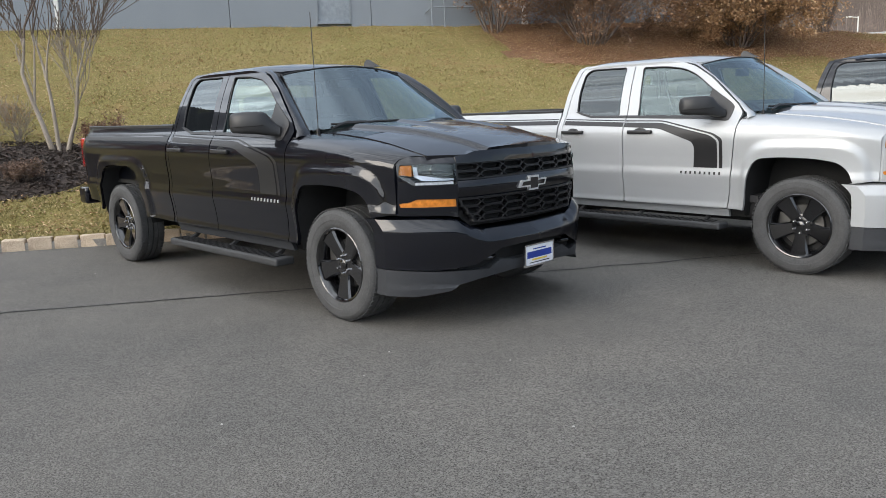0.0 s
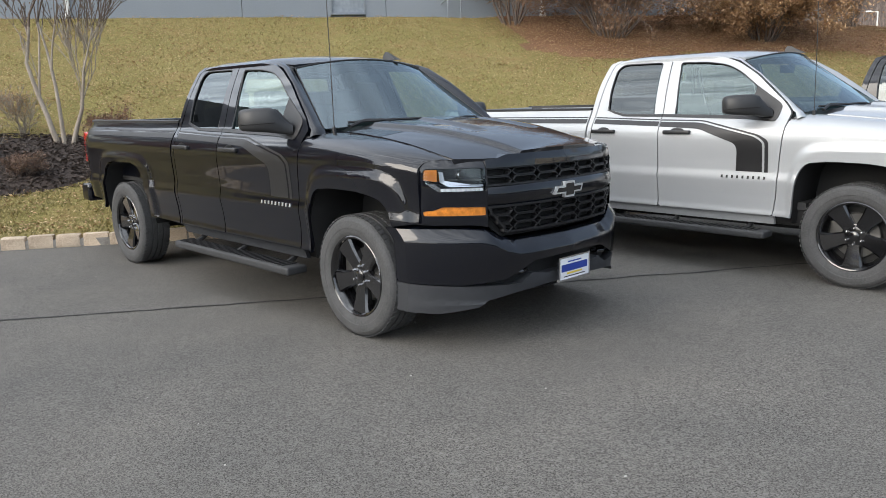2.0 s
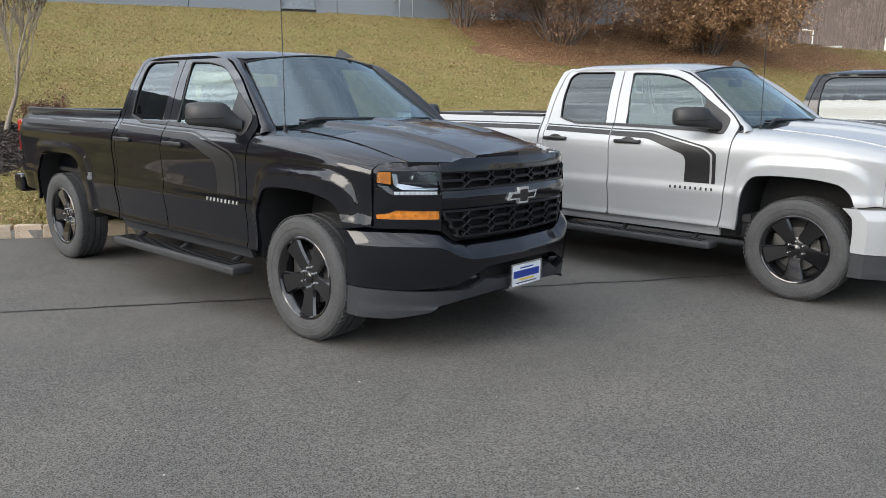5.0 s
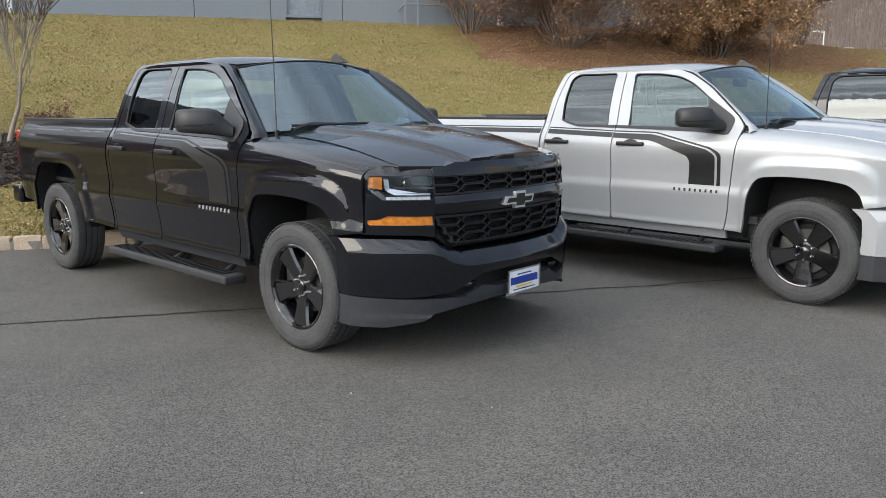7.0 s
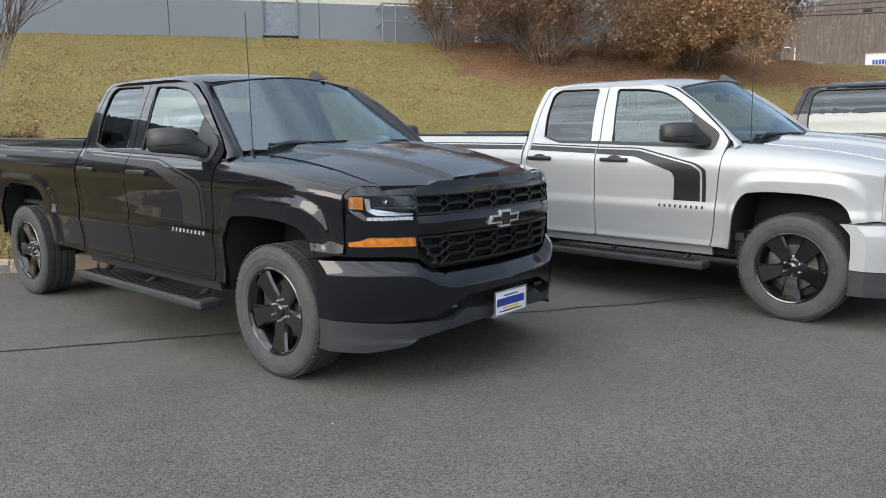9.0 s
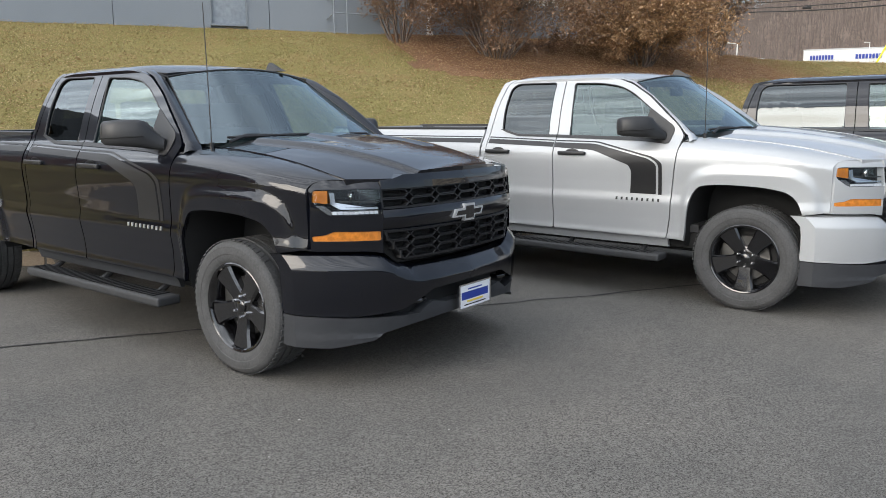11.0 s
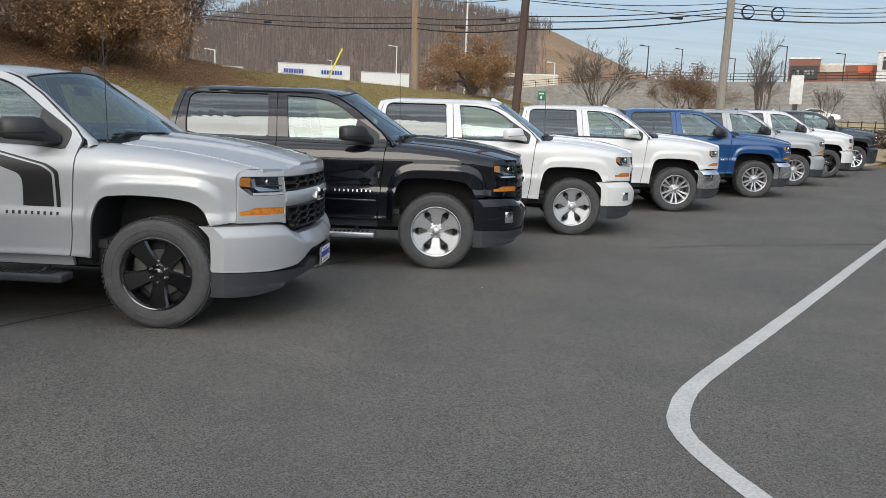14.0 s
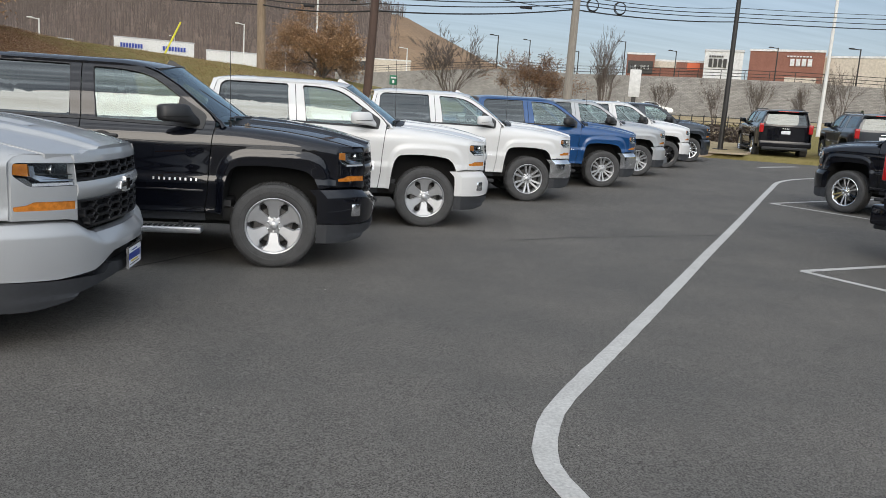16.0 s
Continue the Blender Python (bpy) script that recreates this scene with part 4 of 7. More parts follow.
        if decal or stripes:
            dm = "decal" if stripes else decal
            b1 = [(-1.698, 1.224), (-1.698, 1.266), (-1.30, 1.260), (-.80, 1.148), (-.725, 1.10), (-.725, .86), (-.952, .86), (-.945, 1.04), (-.968, 1.088), (-1.31, 1.207)]
            b1 = rounded(b1, [0, 0, .05, .03, .03, 0, 0, .02, .03, .05], 3)

            def mesh_of(o):
                return lambda: sheet(o, [], .05, lambda x, z: (x, s * (side_y(x, z) + .0022), z), inw, fl, rim=False)
            shared(f"deco1{s}", "side_stripe", mesh_of(b1), dm, door)
            thin = rounded([(-1.698, 1.276), (-1.698, 1.287), (-1.28, 1.281), (-.762, 1.166), (-.675, 1.115), (-.675, .858), (-.706, .858), (-.706, 1.104), (-.775, 1.153), (-1.285, 1.271)], [0, 0, .05, .03, .03, 0, 0, .03, .03, .05], 3)
            shared(f"deco2{s}", "pinstripe", mesh_of(thin), dm, door)
            b2 = [(e + .01, 1.248), (-1.713, 1.226), (-1.713, 1.268), (e + .01, 1.290)]
            shared(f"deco3{tag}", "side_stripe", mesh_of(b2), dm, door2)
            b3 = [(e + .01, 1.300), (-1.713, 1.278), (-1.713, 1.288), (e + .01, 1.310)]
            shared(f"deco4{tag}", "pinstripe", mesh_of(b3), dm, door2)
            b4 = [(-4.6, 1.252), (end - .03, 1.250), (end - .03, 1.292), (-4.6, 1.294)]
            shared(f"deco5{tag}", "side_stripe", mesh_of(b4), dm, T)
            b5 = [(-4.6, 1.304), (end - .03, 1.302), (end - .03, 1.312), (-4.6, 1.314)]
            shared(f"deco6{tag}", "pinstripe", mesh_of(b5), dm, T)
        # tail lamp
        def tail():
            bm = bmesh.new()
            if suv:
                box(bm, -4.01, -3.86, s * .875 - .075, s * .875 + .075, 1.02, 1.36, .02, 3)
            else:
                box(bm, -4.84, -4.72, s * .845 - .055, s * .845 + .055, .95, 1.27, .02, 3)
            return bm
        shared(f"tail{s}{suv}", "tail_lamp", tail, "red", T)
        # headlamp corner panel
        hl = rounded([(s * .632, .978), (s * .852, .978), (s * .882, 1.012), (s * .904, 1.045), (s * .897, 1.118), (s * .628, 1.112)], [.01, .02, .02, .015, .02, .01])
        tl = rounded([(s * .633, .836), (s * .905, .840), (s * .908, .866), (s * .866, .874), (s * .835, .892), (s * .634, .886)], .006)
        co = rounded([(s * .628, .765), (s * .70, .780), (s * .912, .785), (s * .909, 1.13), (s * .893, 1.166), (s * .628, 1.160)], [0, .02, 0, .03, .03, .0])
        if s > 0:
            co, hl, tl = co, hl, tl
        else:
            co, hl, tl = co[::-1], hl[::-1], tl[::-1]
        lampbody = shared(f"corner{s}", "front_corner", lambda: sheet(co, [hl, tl], (.035, .012), lambda y, z: (front_x(y, z) - .45 * max(0, z - 1.120), y, z), (-1, 0, 0), False, .05), body, T)
        head = shared(f"head{s}", "headlamp", lambda: sheet(hl, [], .04, front_map(-.045), (-1, 0, 0), False, .02), "gloss_black", T)
        shared(f"lens{s}", "lens", lambda: sheet(hl, [], .04, front_map(-.004), (-1, 0, 0), False, rim=False), "lens", head)
        ambo = [(s * .850, 1.040), (s * .897, 1.050), (s * .890, 1.110), (s * .845, 1.110)]
        shared(f"amb{s}", "side_marker", lambda: extruded(ambo, on_front, -.006, .03), "amber", head)
        drl = [(s * .838, 1.098), (s * .820, 1.098), (s * .818, 1.046), (s * .792, 1.021), (s * .640, 1.018), (s * .640, 1.006), (s * .802, 1.009), (s * .836, 1.036)]
        shared(f"drl{s}", "daytime_lamp", lambda: extruded(drl, on_front, -.012, .025), "lamp_chrome", head)
        shared(f"tray{s}", "lamp_tray", lambda: extruded([(s * .640, .980), (s * .850, .980), (s * .890, 1.030), (s * .860, 1.030), (s * .836, 1.000), (s * .640, 1.000)], on_front, -.012, .02), "lamp_chrome", head)
        for k in range(9):
            yy = s * (.645 + k * .0215)
            shared(f"led{s}{k}", "light_strip_cell", lambda: extruded([(yy, .982), (yy + s * .016, .982), (yy + s * .018, .997), (yy + s * .002, .997)], on_front, -.007, .008), "white_plate", head)
        shared(f"hood{s}", "lamp_divider", lambda: extruded([(s * .640, 1.040), (s * .800, 1.046), (s * .800, 1.054), (s * .640, 1.048)], on_front, -.014, .03), "steel", head)

        def bowl():
            bm = bmesh.new()
            lathe(bm, [(.032, 0), (.031, -.015), (.022, -.032), (.0005, -.04)], 24, "X")
            for v in bm.verts:
                v.co += Vector((front_x(.73, 1.08) - .020, s * .735, 1.072))
            return bm
        shared(f"bowl{s}", "projector", bowl, "lamp_chrome", head)
        shared(f"turn{s}", "turn_lamp", lambda: sheet(tl, [], .04, front_map(-.008), (-1, 0, 0), False, .02), "amber", T)
        # tow hook
        def hook():
            bm = bmesh.new()
            x = front_x(.42) - .01
            tube(bm, [(x - .06, s * .37, .475), (x + .02, s * .375, .475), (x + .03, s * .42, .475), (x + .01, s * .465, .475), (x - .06, s * .47, .475)], .014, 8)
            return bm
        shared(f"hook{s}", "tow_hook", hook, "gloss_black" if accents != "chrome" else "chrome", T)
        if fog:
            def foglamp():
                bm = bmesh.new()
                box(bm, .66, .735, s * .80 - .03, s * .80 + .03, .50, .62, .012, 2)
                for v in bm.verts:
                    v.co.x += front_x(v.co.y) - .66
                return bm
            shared(f"fog{s}", "fog_lamp", foglamp, "lamp_chrome", T)
        # wheels
        add_wheel(T, 0.0, s, wheel, rim, nutmat, 180)
        add_wheel(T, -2.946 if suv else -3.645, s, wheel, rim, nutmat, -20)

    # bonnet
    def hood():
        n = 14
        half = [(front_x(y, 1.19) - .010, y) for y in np.linspace(0, .49, 8)] + [(front_x(.56, 1.17) - .012, .565), (front_x(.63, 1.165) - .012, .63), (front_x(.70, 1.165) - .012, .70), (.718, .772), (.60, .781), (.20, .766), (-.33, .748)]
        o = [(x, -y) for x, y in half[::-1]] + half[1:]
        o += [(-.335 + .12 * (1 - (y / .8) ** 2), y) for y in np.linspace(.74, -.74, n)]
        o2 = []
        for p in o:
            if not o2 or math.hypot(p[0] - o2[-1][0], p[1] - o2[-1][1]) > .004:
                o2.append(p)
        return sheet(o2, [], (.03, .0135), lambda x, y: (x, y, hood_z(x, y)), (0, 0, -1), False, .03)
    shared("hood", "bonnet", hood, body, T, angle=28)
    # cowl under the windscreen
    def cowl():
        o = [(-.30 + .12 * (1 - (y / .8) ** 2), y) for y in np.linspace(-.80, .80, 12)] + [(-.56, .80), (-.56, -.80)]
        return sheet(o, [], .1, lambda x, y: (x, y, hood_z(max(x, -.45), y) - .028), (0, 0, -1), False, .03)
    shared("cowl", "cowl", cowl, "plastic", T)

    def ws_map(off):
        def f(a, t):
            c = 1 - a * a
            return (-.490 - .605 * t + .185 * c * (1 - .45 * t) + off * .6, a * (.822 - .196 * t), 1.336 + .436 * t + (.020 + .046 * t) * c + off * .8)
        return f
    def screen():
        return sheet([(-1, 0), (1, 0), (1, 1), (-1, 1)], [], .05, ws_map(0), (-1, 0, 0), False, rim=False)
    ws = shared("screen", "windscreen", screen, "glass_ws", T)
    def surround():
        bm = bmesh.new()
        f = ws_map(.002)
        pts = [f(-1 + 2 * i / 12, 1) for i in range(13)]
        tube(bm, [f(-1, k / 8) for k in range(8)] + pts + [f(1, 1 - k / 8) for k in range(1, 9)], .006, 6)
        return bm
    shared("surround", "windscreen_seal", surround, "plastic", ws)
    for k, (a0, t0, a1, t1) in enumerate(((-.80, .040, -.04, .030), (-.02, .012, .74, .040))):
        def wiper():
            bm = bmesh.new()
            f = ws_map(.016)
            tube(bm, [f(a0 + (a1 - a0) * i / 6, t0 + (t1 - t0) * i / 6) for i in range(7)], .010, 6)
            tube(bm, [f(a0, t0 - .06), f(a0 + .15, t0 + .015), f((a0 + a1) / 2, (t0 + t1) / 2)], .012, 6)
            return bm
        shared(f"wiper{k}", "wiper", wiper, "plastic", T)
    # roof
    def roof_z(x, y):
        z = 1.842 + .042 * (1 - (abs(y) / .745) ** 2.4)
        z -= .022 * max(0, (abs(y) - .60) / .12) ** 2
        z -= .085 * ((x + 1.45) / .40) ** 2 * (.42 + .58 * (abs(y) / .7) ** 2) if x > -1.45 else 0
        back_x = -3.92 if suv else end
        z -= .045 * max(0, (back_x + .40 - x) / .34) ** 2 if x < back_x + .40 else 0
        return z
    def roof():
        o = [(-3.86 if suv else end + .07, -.722)] + [(-1.24, -.722)] + [(-1.090 + .100 * (1 - (y / .62) ** 2), y) for y in np.linspace(-.625, .625, 14)] + [(-1.24, .722)] + [(-3.86 if suv else end + .07, .722)]
        return sheet(o, [], .05, lambda x, y: (x, y, roof_z(x, y)), (0, 0, -1), False, .03)
    shared("roof" + cab, "roof", roof, body, T, angle=50)

    def ceiling_lining():
        o = [(end + .12, -.70)] + [(-1.16 + .10 * (1 - (y / .70) ** 2), y) for y in np.linspace(-.60, .60, 8)] + [(end + .12, .70)]
        return sheet(o, [], .15, lambda x, y: (x, y, roof_z(x, y) - .04), (0, 0, -1), True, rim=False)
    shared("headlin" + cab, "headliner", ceiling_lining, "seat", T)

    def fin():
        bm = bmesh.new()
        prof = [(-.11, 0), (.10, 0), (.02, .035), (-.05, .075), (-.085, .078), (-.105, .05)]
        for sgn in (-1, 1):
            vs = [bm.verts.new((x * .9 - 1.10, .33 + sgn * (.024 - .25 * z), z * .9 + 1.845)) for x, z in prof]
            if sgn < 0:
                a = vs
            else:
                b = vs
        bm.faces.new(a)
        bm.faces.new(b[::-1])
        for i in range(len(prof)):
            j = (i + 1) % len(prof)
            bm.faces.new((a[j], a[i], b[i], b[j]))
        bmesh.ops.recalc_face_normals(bm, faces=bm.faces)
        return bm
    shared("fin", "roof_aerial_fin", fin, "plastic" if body != "paint_white" else body, T)

    def whip():
        bm = bmesh.new()
        z = hood_z(-.36, .76)
        tube(bm, [(-.42, -.785, z - .01), (-.42, -.785, z + .03)], .014, 8)
        tube(bm, [(-.42, -.785, z + .02), (-.425, -.785, z + .45), (-.435, -.785, z + .86)], .0032, 5)
        return bm
    shared("whip", "whip_aerial", whip, "plastic", T)

    if not suv:
        # cab back with its window
        def back():
            o = rounded([(-.90, .50), (.90, .50), (.91, 1.36), (.72, 1.82), (-.72, 1.82), (-.91, 1.36)], [0, 0, .02, .06, .06, .02])
            hole = rounded([(-.70, 1.42), (.70, 1.42), (.62, 1.74), (-.62, 1.74)], .04)
            return sheet(o[::-1], [hole], .1, lambda y, z: (end + .01 + max(0, z - 1.5) * .23, y, z), (1, 0, 0), False, .03)
        bk = shared("back" + cab, "cab_back", back, body, T)
        def backglass():
            hole = rounded([(-.70, 1.42), (.70, 1.42), (.62, 1.74), (-.62, 1.74)], .04)
            return sheet(hole[::-1], [], .2, lambda y, z: (end + .022 + max(0, z - 1.5) * .23, y, z), (1, 0, 0), False, rim=False)
        shared("backglass" + cab, "rear_window", backglass, "glass", bk)

    if suv:
        o = rounded([(-.86, .62), (.86, .62), (.88, 1.30), (.72, 1.80), (-.72, 1.80), (-.88, 1.30)], .04)
        hole = rounded([(-.74, 1.33), (.74, 1.33), (.64, 1.74), (-.64, 1.74)], .05)
        lg = shared("liftgate", "liftgate", lambda: sheet(o[::-1], [hole[::-1]], .06, lambda y, z: (-3.98 + .28 * max(0, z - 1.25) ** 1.3 + .12 * y * y, y, z), (1, 0, 0), True, .04), body, T)
        shared("liftglass", "rear_window", lambda: sheet(hole[::-1], [], .1, lambda y, z: (-3.965 + .28 * max(0, z - 1.25) ** 1.3 + .12 * y * y, y, z), (1, 0, 0), True, rim=False), "glass_dark", lg)
        for key, nm, mt, dims in (("spoil", "spoiler", body, (-4.0, -3.70, -.70, .70, 1.80, 1.845, .015)), ("hibrake", "brake_lamp", "red", (-4.008, -3.99, -.35, .35, 1.805, 1.83, .004)),
                                  ("lplate", "number_plate", "white_plate", (-4.01, -3.985, -.16, .16, .98, 1.10, .004)), ("lbar", "chrome_bar", "chrome", (-4.005, -3.98, -.13, .13, 1.16, 1.185, .004)),
                                  ("rbs", "rear_bumper", body, (-4.10, -3.80, -.93, .93, .46, .72, .05)), ("rbl", "bumper_insert", "plastic_grey", (-4.108, -3.9, -.80, .80, .40, .50, .02))):
            def piece(d=dims):
                bm = bmesh.new()
                box(bm, *d[:6], d[6], 2)
                return bm
            shared(key, nm, piece, mt, T)
    # grille and nose
    def lip():
        o = [(-.626, 1.112), (.626, 1.112), (.626, 1.160), (.56, 1.165), (.49, 1.186), (-.49, 1.186), (-.56, 1.165), (-.626, 1.160)]
        return sheet(o, [], .05, lambda y, z: (front_x(y, z) + .002 - .25 * max(0, z - 1.15), y, z), (-1, 0, 0), False, .08)
    shared("lip", "grille_header", lip, body, T)
    def crossbar():
        o = rounded([(-.628, .886), (-.10, .882), (.10, .882), (.628, .886), (.628, .998), (.10, 1.004), (-.10, 1.004), (-.628, .998)], .01)
        return sheet(o, [], (.05, .02), lambda y, z: (front_x(y) + .010 - 7 * (z - .950) ** 2, y, z), (-1, 0, 0), False, .06)
    cb = shared("crossbar", "grille_crossbar", crossbar, body if accents != "chrome" else "chrome", T)
    def backing():
        o = [(-.50, .690), (.50, .690), (.625, .80), (.625, 1.14), (-.625, 1.14), (-.625, .80)]
        return sheet(o, [], .1, front_map(-.07), (-1, 0, 0), False, .02)
    gr = shared("gback", "grille", backing, "under", T)
    shared("hexup", "grille_mesh", lambda: hex_mesh(1.008, 1.110, .620, .620, 2), grille, gr)
    shared("hexlo", "grille_mesh", lambda: hex_mesh(.722, .880, .620, .505, 3), grille, gr)
    bow = [(-.148, -.024), (-.046, -.024), (-.052, -.050), (.046, -.050), (.050, -.024), (.128, -.024), (.148, .024), (.046, .024), (.052, .050), (-.046, .050), (-.050, .024), (-.128, .024)]
    emb = shared("bow", "emblem", lambda: extruded([(y, z + .940) for y, z in bow], on_front, .022, .024), "badge_chrome", cb)
    shared("bowin", "emblem_inlay", lambda: extruded([(y * .86 if abs(y) > .1 else y * .80, (z * .56 if abs(z) < .03 else z * .74) + .940) for y, z in bow], on_front, .0245, .01), "gloss_black" if accents != "chrome" else "bar_yellow", emb)
    # bumper
    top = [(0, .664), (.45, .667), (.535, .695), (.635, .757), (.75, .766), (.90, .766), (.980, .762)]
    low = [(.972, .434), (.78, .424), (.55, .445), (.34, .535), (0, .545)]
    def bump():
        o = [(-y, z) for y, z in top[::-1]] + top[1:] + low + [(-y, z) for y, z in low[::-1]][1:]
        ty, tz = [p[0] for p in top], [p[1] for p in top]

        def f(y, z):
            k = min(1, max(0, (z - float(np.interp(abs(y), ty, tz)) + .078) / .078))
            return (front_x(y) + .036 + .012 * math.sin(min(1, max(0, (z - .45) / .33)) * math.pi) - .062 * k ** 1.25, y, z)
        bm = sheet(o[::-1], [], (.03, .0125), f, (-1, 0, 0), False, .10)
        return bm
    bp = shared("bumper", "front_bumper", bump, bumper, T)
    def shelf():
        # the top of the bumper, sloping back under lamps and grille
        bm = bmesh.new()
        line = [(-y, z) for y, z in top[::-1]] + top[1:]
        fine = []
        for (y0, z0), (y1, z1) in zip(line, line[1:]):
            for i in range(5):
                fine.append((y0 + (y1 - y0) * i / 5, z0 + (z1 - z0) * i / 5))
        a = [bm.verts.new((front_x(y) - .012, y, z - .002)) for y, z in fine]
        b = [bm.verts.new((front_x(y) - .07, y * .99, z + .010)) for y, z in fine]
        for i in range(len(fine) - 1):
            bm.faces.new((a[i], a[i + 1], b[i + 1], b[i]))
        bmesh.ops.recalc_face_normals(bm, faces=bm.faces)
        return bm
    shared("shelf", "bumper_top", shelf, bumper, bp)
    def dark():
        o = [(-.60, .40), (.60, .40), (.60, .56), (-.60, .56)]
        return sheet(o, [], .1, front_map(-.05), (-1, 0, 0), False, .02)
    shared("dark", "bumper_recess", dark, "under", bp)
    def valance():
        up = [(0, .435), (.22, .435), (.34, .455), (.44, .400), (.60, .408), (.80, .416), (.968, .428)]
        dn = [(.966, .250), (.86, .247), (.69, .282), (.64, .318), (.50, .345), (.25, .365), (0, .368)]
        o = [(-y, z) for y, z in up[::-1]] + up[1:] + dn + [(-y, z) for y, z in dn[::-1]][1:]
        return sheet(o[::-1], [], .03, lambda y, z: (front_x(y) + .026 - .16 * max(0, .40 - z) + (.012 if z < .305 else 0), y, z), (-1, 0, 0), False, .10)
    va = shared("valance", "front_valance", valance, lower, T)
    if plate:
        def pl():
            bm = bmesh.new()
            box(bm, 1.003, 1.011, -.152, .153, .376, .512, .004)
            return bm
        def frame_():
            bm = bmesh.new()
            for y0, y1, z0, z1 in ((-.162, .163, .512, .521), (-.162, .163, .365, .377), (-.162, -.150, .377, .512), (.151, .163, .377, .512)):
                box(bm, 1.001, 1.016, y0, y1, z0, z1)
            return bm
        p = shared("plate", "dealer_plate", pl, "white_plate", T, "white plate with blue and yellow print")
        shared("plateframe", "plate_frame", frame_, "lamp_chrome", p)
        for key, y0, y1, z0, z1, mt in (("pa", -.085, .185, .424, .470, "bar_blue"), ("pb", -.03, .13, .405, .416, "bar_yellow"), ("pc", -.02, .12, .481, .489, "bar_blue"), ("pe", -.06, .16, .388, .394, "decal"), ("pd", -.07, .17, .368, .374, "decal")):
            def bar():
                bm = bmesh.new()
                box(bm, 1.0105, 1.0125, y0 - .047, y1 - .047, z0, z1)
                return bm
            shared(key, "print_bar", bar, mt, p)
    if not suv:
        # tailgate, bed floor, rear bumper, chassis
        def gate():
            bm = bmesh.new()
            box(bm, -4.81, -4.75, -.80, .80, .68, 1.385, .02)
            return bm
        shared("gate", "tailgate", gate, body, T)
        def floor():
            bm = bmesh.new()
            box(bm, -4.74, end - .05, -.83, .83, .80, .84)
            return bm
        shared("bedfloor" + cab, "bed_floor", floor, "under", T)
        def headboard():
            bm = bmesh.new()
            box(bm, end - .10, end - .045, -.83, .83, .82, 1.37, .01)
            return bm
        shared("headb" + cab, "bed_headboard", headboard, body, T)
        def rbump():
            bm = bmesh.new()
            box(bm, -4.93, -4.72, -.95, .95, .53, .72, .04, 3)
            return bm
        shared("rbump", "rear_bumper", rbump, bumper if bumper != "paint_white" else "chrome", T)
    def chassis():
        bm = bmesh.new()
        box(bm, -3.8 if suv else -4.6, .55, -.56, .56, .34, .60, .03)
        box(bm, end, .35, -.86, .86, .42, .56, .03)
        box(bm, -.08, .08, -.75, .75, .33, .45, .03)
        ax = -2.946 if suv else -3.645
        box(bm, ax - .08, ax + .08, -.75, .75, .32, .48, .05)
        if suv:
            box(bm, -3.85, end, -.86, .86, .60, .66)
        box(bm, -.34, .40, -.53, .53, .55, 1.14, .05)
        return bm
    shared("chassis" + cab, "chassis", chassis, "under", T)
    # cabin
    def tub():
        bm = bmesh.new()
        box(bm, end + .04, -.40, -.88, .88, .56, .62)
        box(bm, end + .03, end + .09, -.86, .86, .6, 1.38)
        for s in (-1, 1):
            box(bm, end + .06, -.50, s * .90 - .03, s * .90 + .03, .58, 1.29, .01)
        return bm
    shared("tub" + cab, "cabin_floor", tub, "dash", T)
    def dash():
        bm = bmesh.new()
        box(bm, -.98, -.48, -.80, .80, .95, 1.30, .07, 4)
        box(bm, -.92, -.74, .18, .56, 1.26, 1.345, .03, 3)
        return bm
    shared("dash", "dashboard", dash, "dash", T)
    def wheel_():
        bm = bmesh.new()
        pts = [(0, .185 * math.cos(a), .185 * math.sin(a)) for a in np.linspace(0, 2 * math.pi, 25)]
        tube(bm, pts, .017, 8, False)
        tube(bm, [(0, -.18, 0), (0, .18, 0)], .022, 6)
        tube(bm, [(.01, 0, 0), (.12, 0, -.02)], .05, 10)
        bmesh.ops.transform(bm, matrix=Matrix.Translation((-1.04, .38, 1.22)) @ Matrix.Rotation(radians(-25), 4, "Y"), verts=bm.verts)
        return bm
    shared("steer", "steering_wheel", wheel_, "dash", T)
    def front_seat():
        bm = bmesh.new()
        box(bm, -1.55, -1.02, -.25, .25, .72, .92, .06, 3)
        box(bm, -1.68, -1.50, -.25, .25, .86, 1.42, .07, 3, Matrix.Translation((-1.6, 0, .9)) @ Matrix.Rotation(radians(-10), 4, "Y") @ Matrix.Translation((1.6, 0, -.9)))
        box(bm, -1.80, -1.69, -.13, .13, 1.44, 1.62, .04, 3)
        return bm
    for sy in (-.40, .40):
        shared("fseat", "front_seat", front_seat, "seat", T, at=Matrix.Translation((-.10, sy, 0)))
    def bench():
        bm = bmesh.new()
        box(bm, end + .18, end + .62, -.72, .72, .78, .98, .06, 3)
        box(bm, end + .10, end + .26, -.74, .74, .95, 1.50, .06, 3)
        for sy in (-.45, 0, .45):
            box(bm, end + .10, end + .20, sy - .13, sy + .13, 1.48, 1.62, .03, 3)
        return bm
    shared("bench" + cab, "rear_seat", bench, "seat", T)
    def mirror_in():
        bm = bmesh.new()
        box(bm, -1.03, -1.00, -.12, .12, 1.66, 1.73, .015)
        tube(bm, [(-1.00, 0, 1.71), (-.97, 0, 1.79)], .012, 6)
        return bm
    shared("mirror_in", "inside_mirror", mirror_in, "dash", T)
    return T

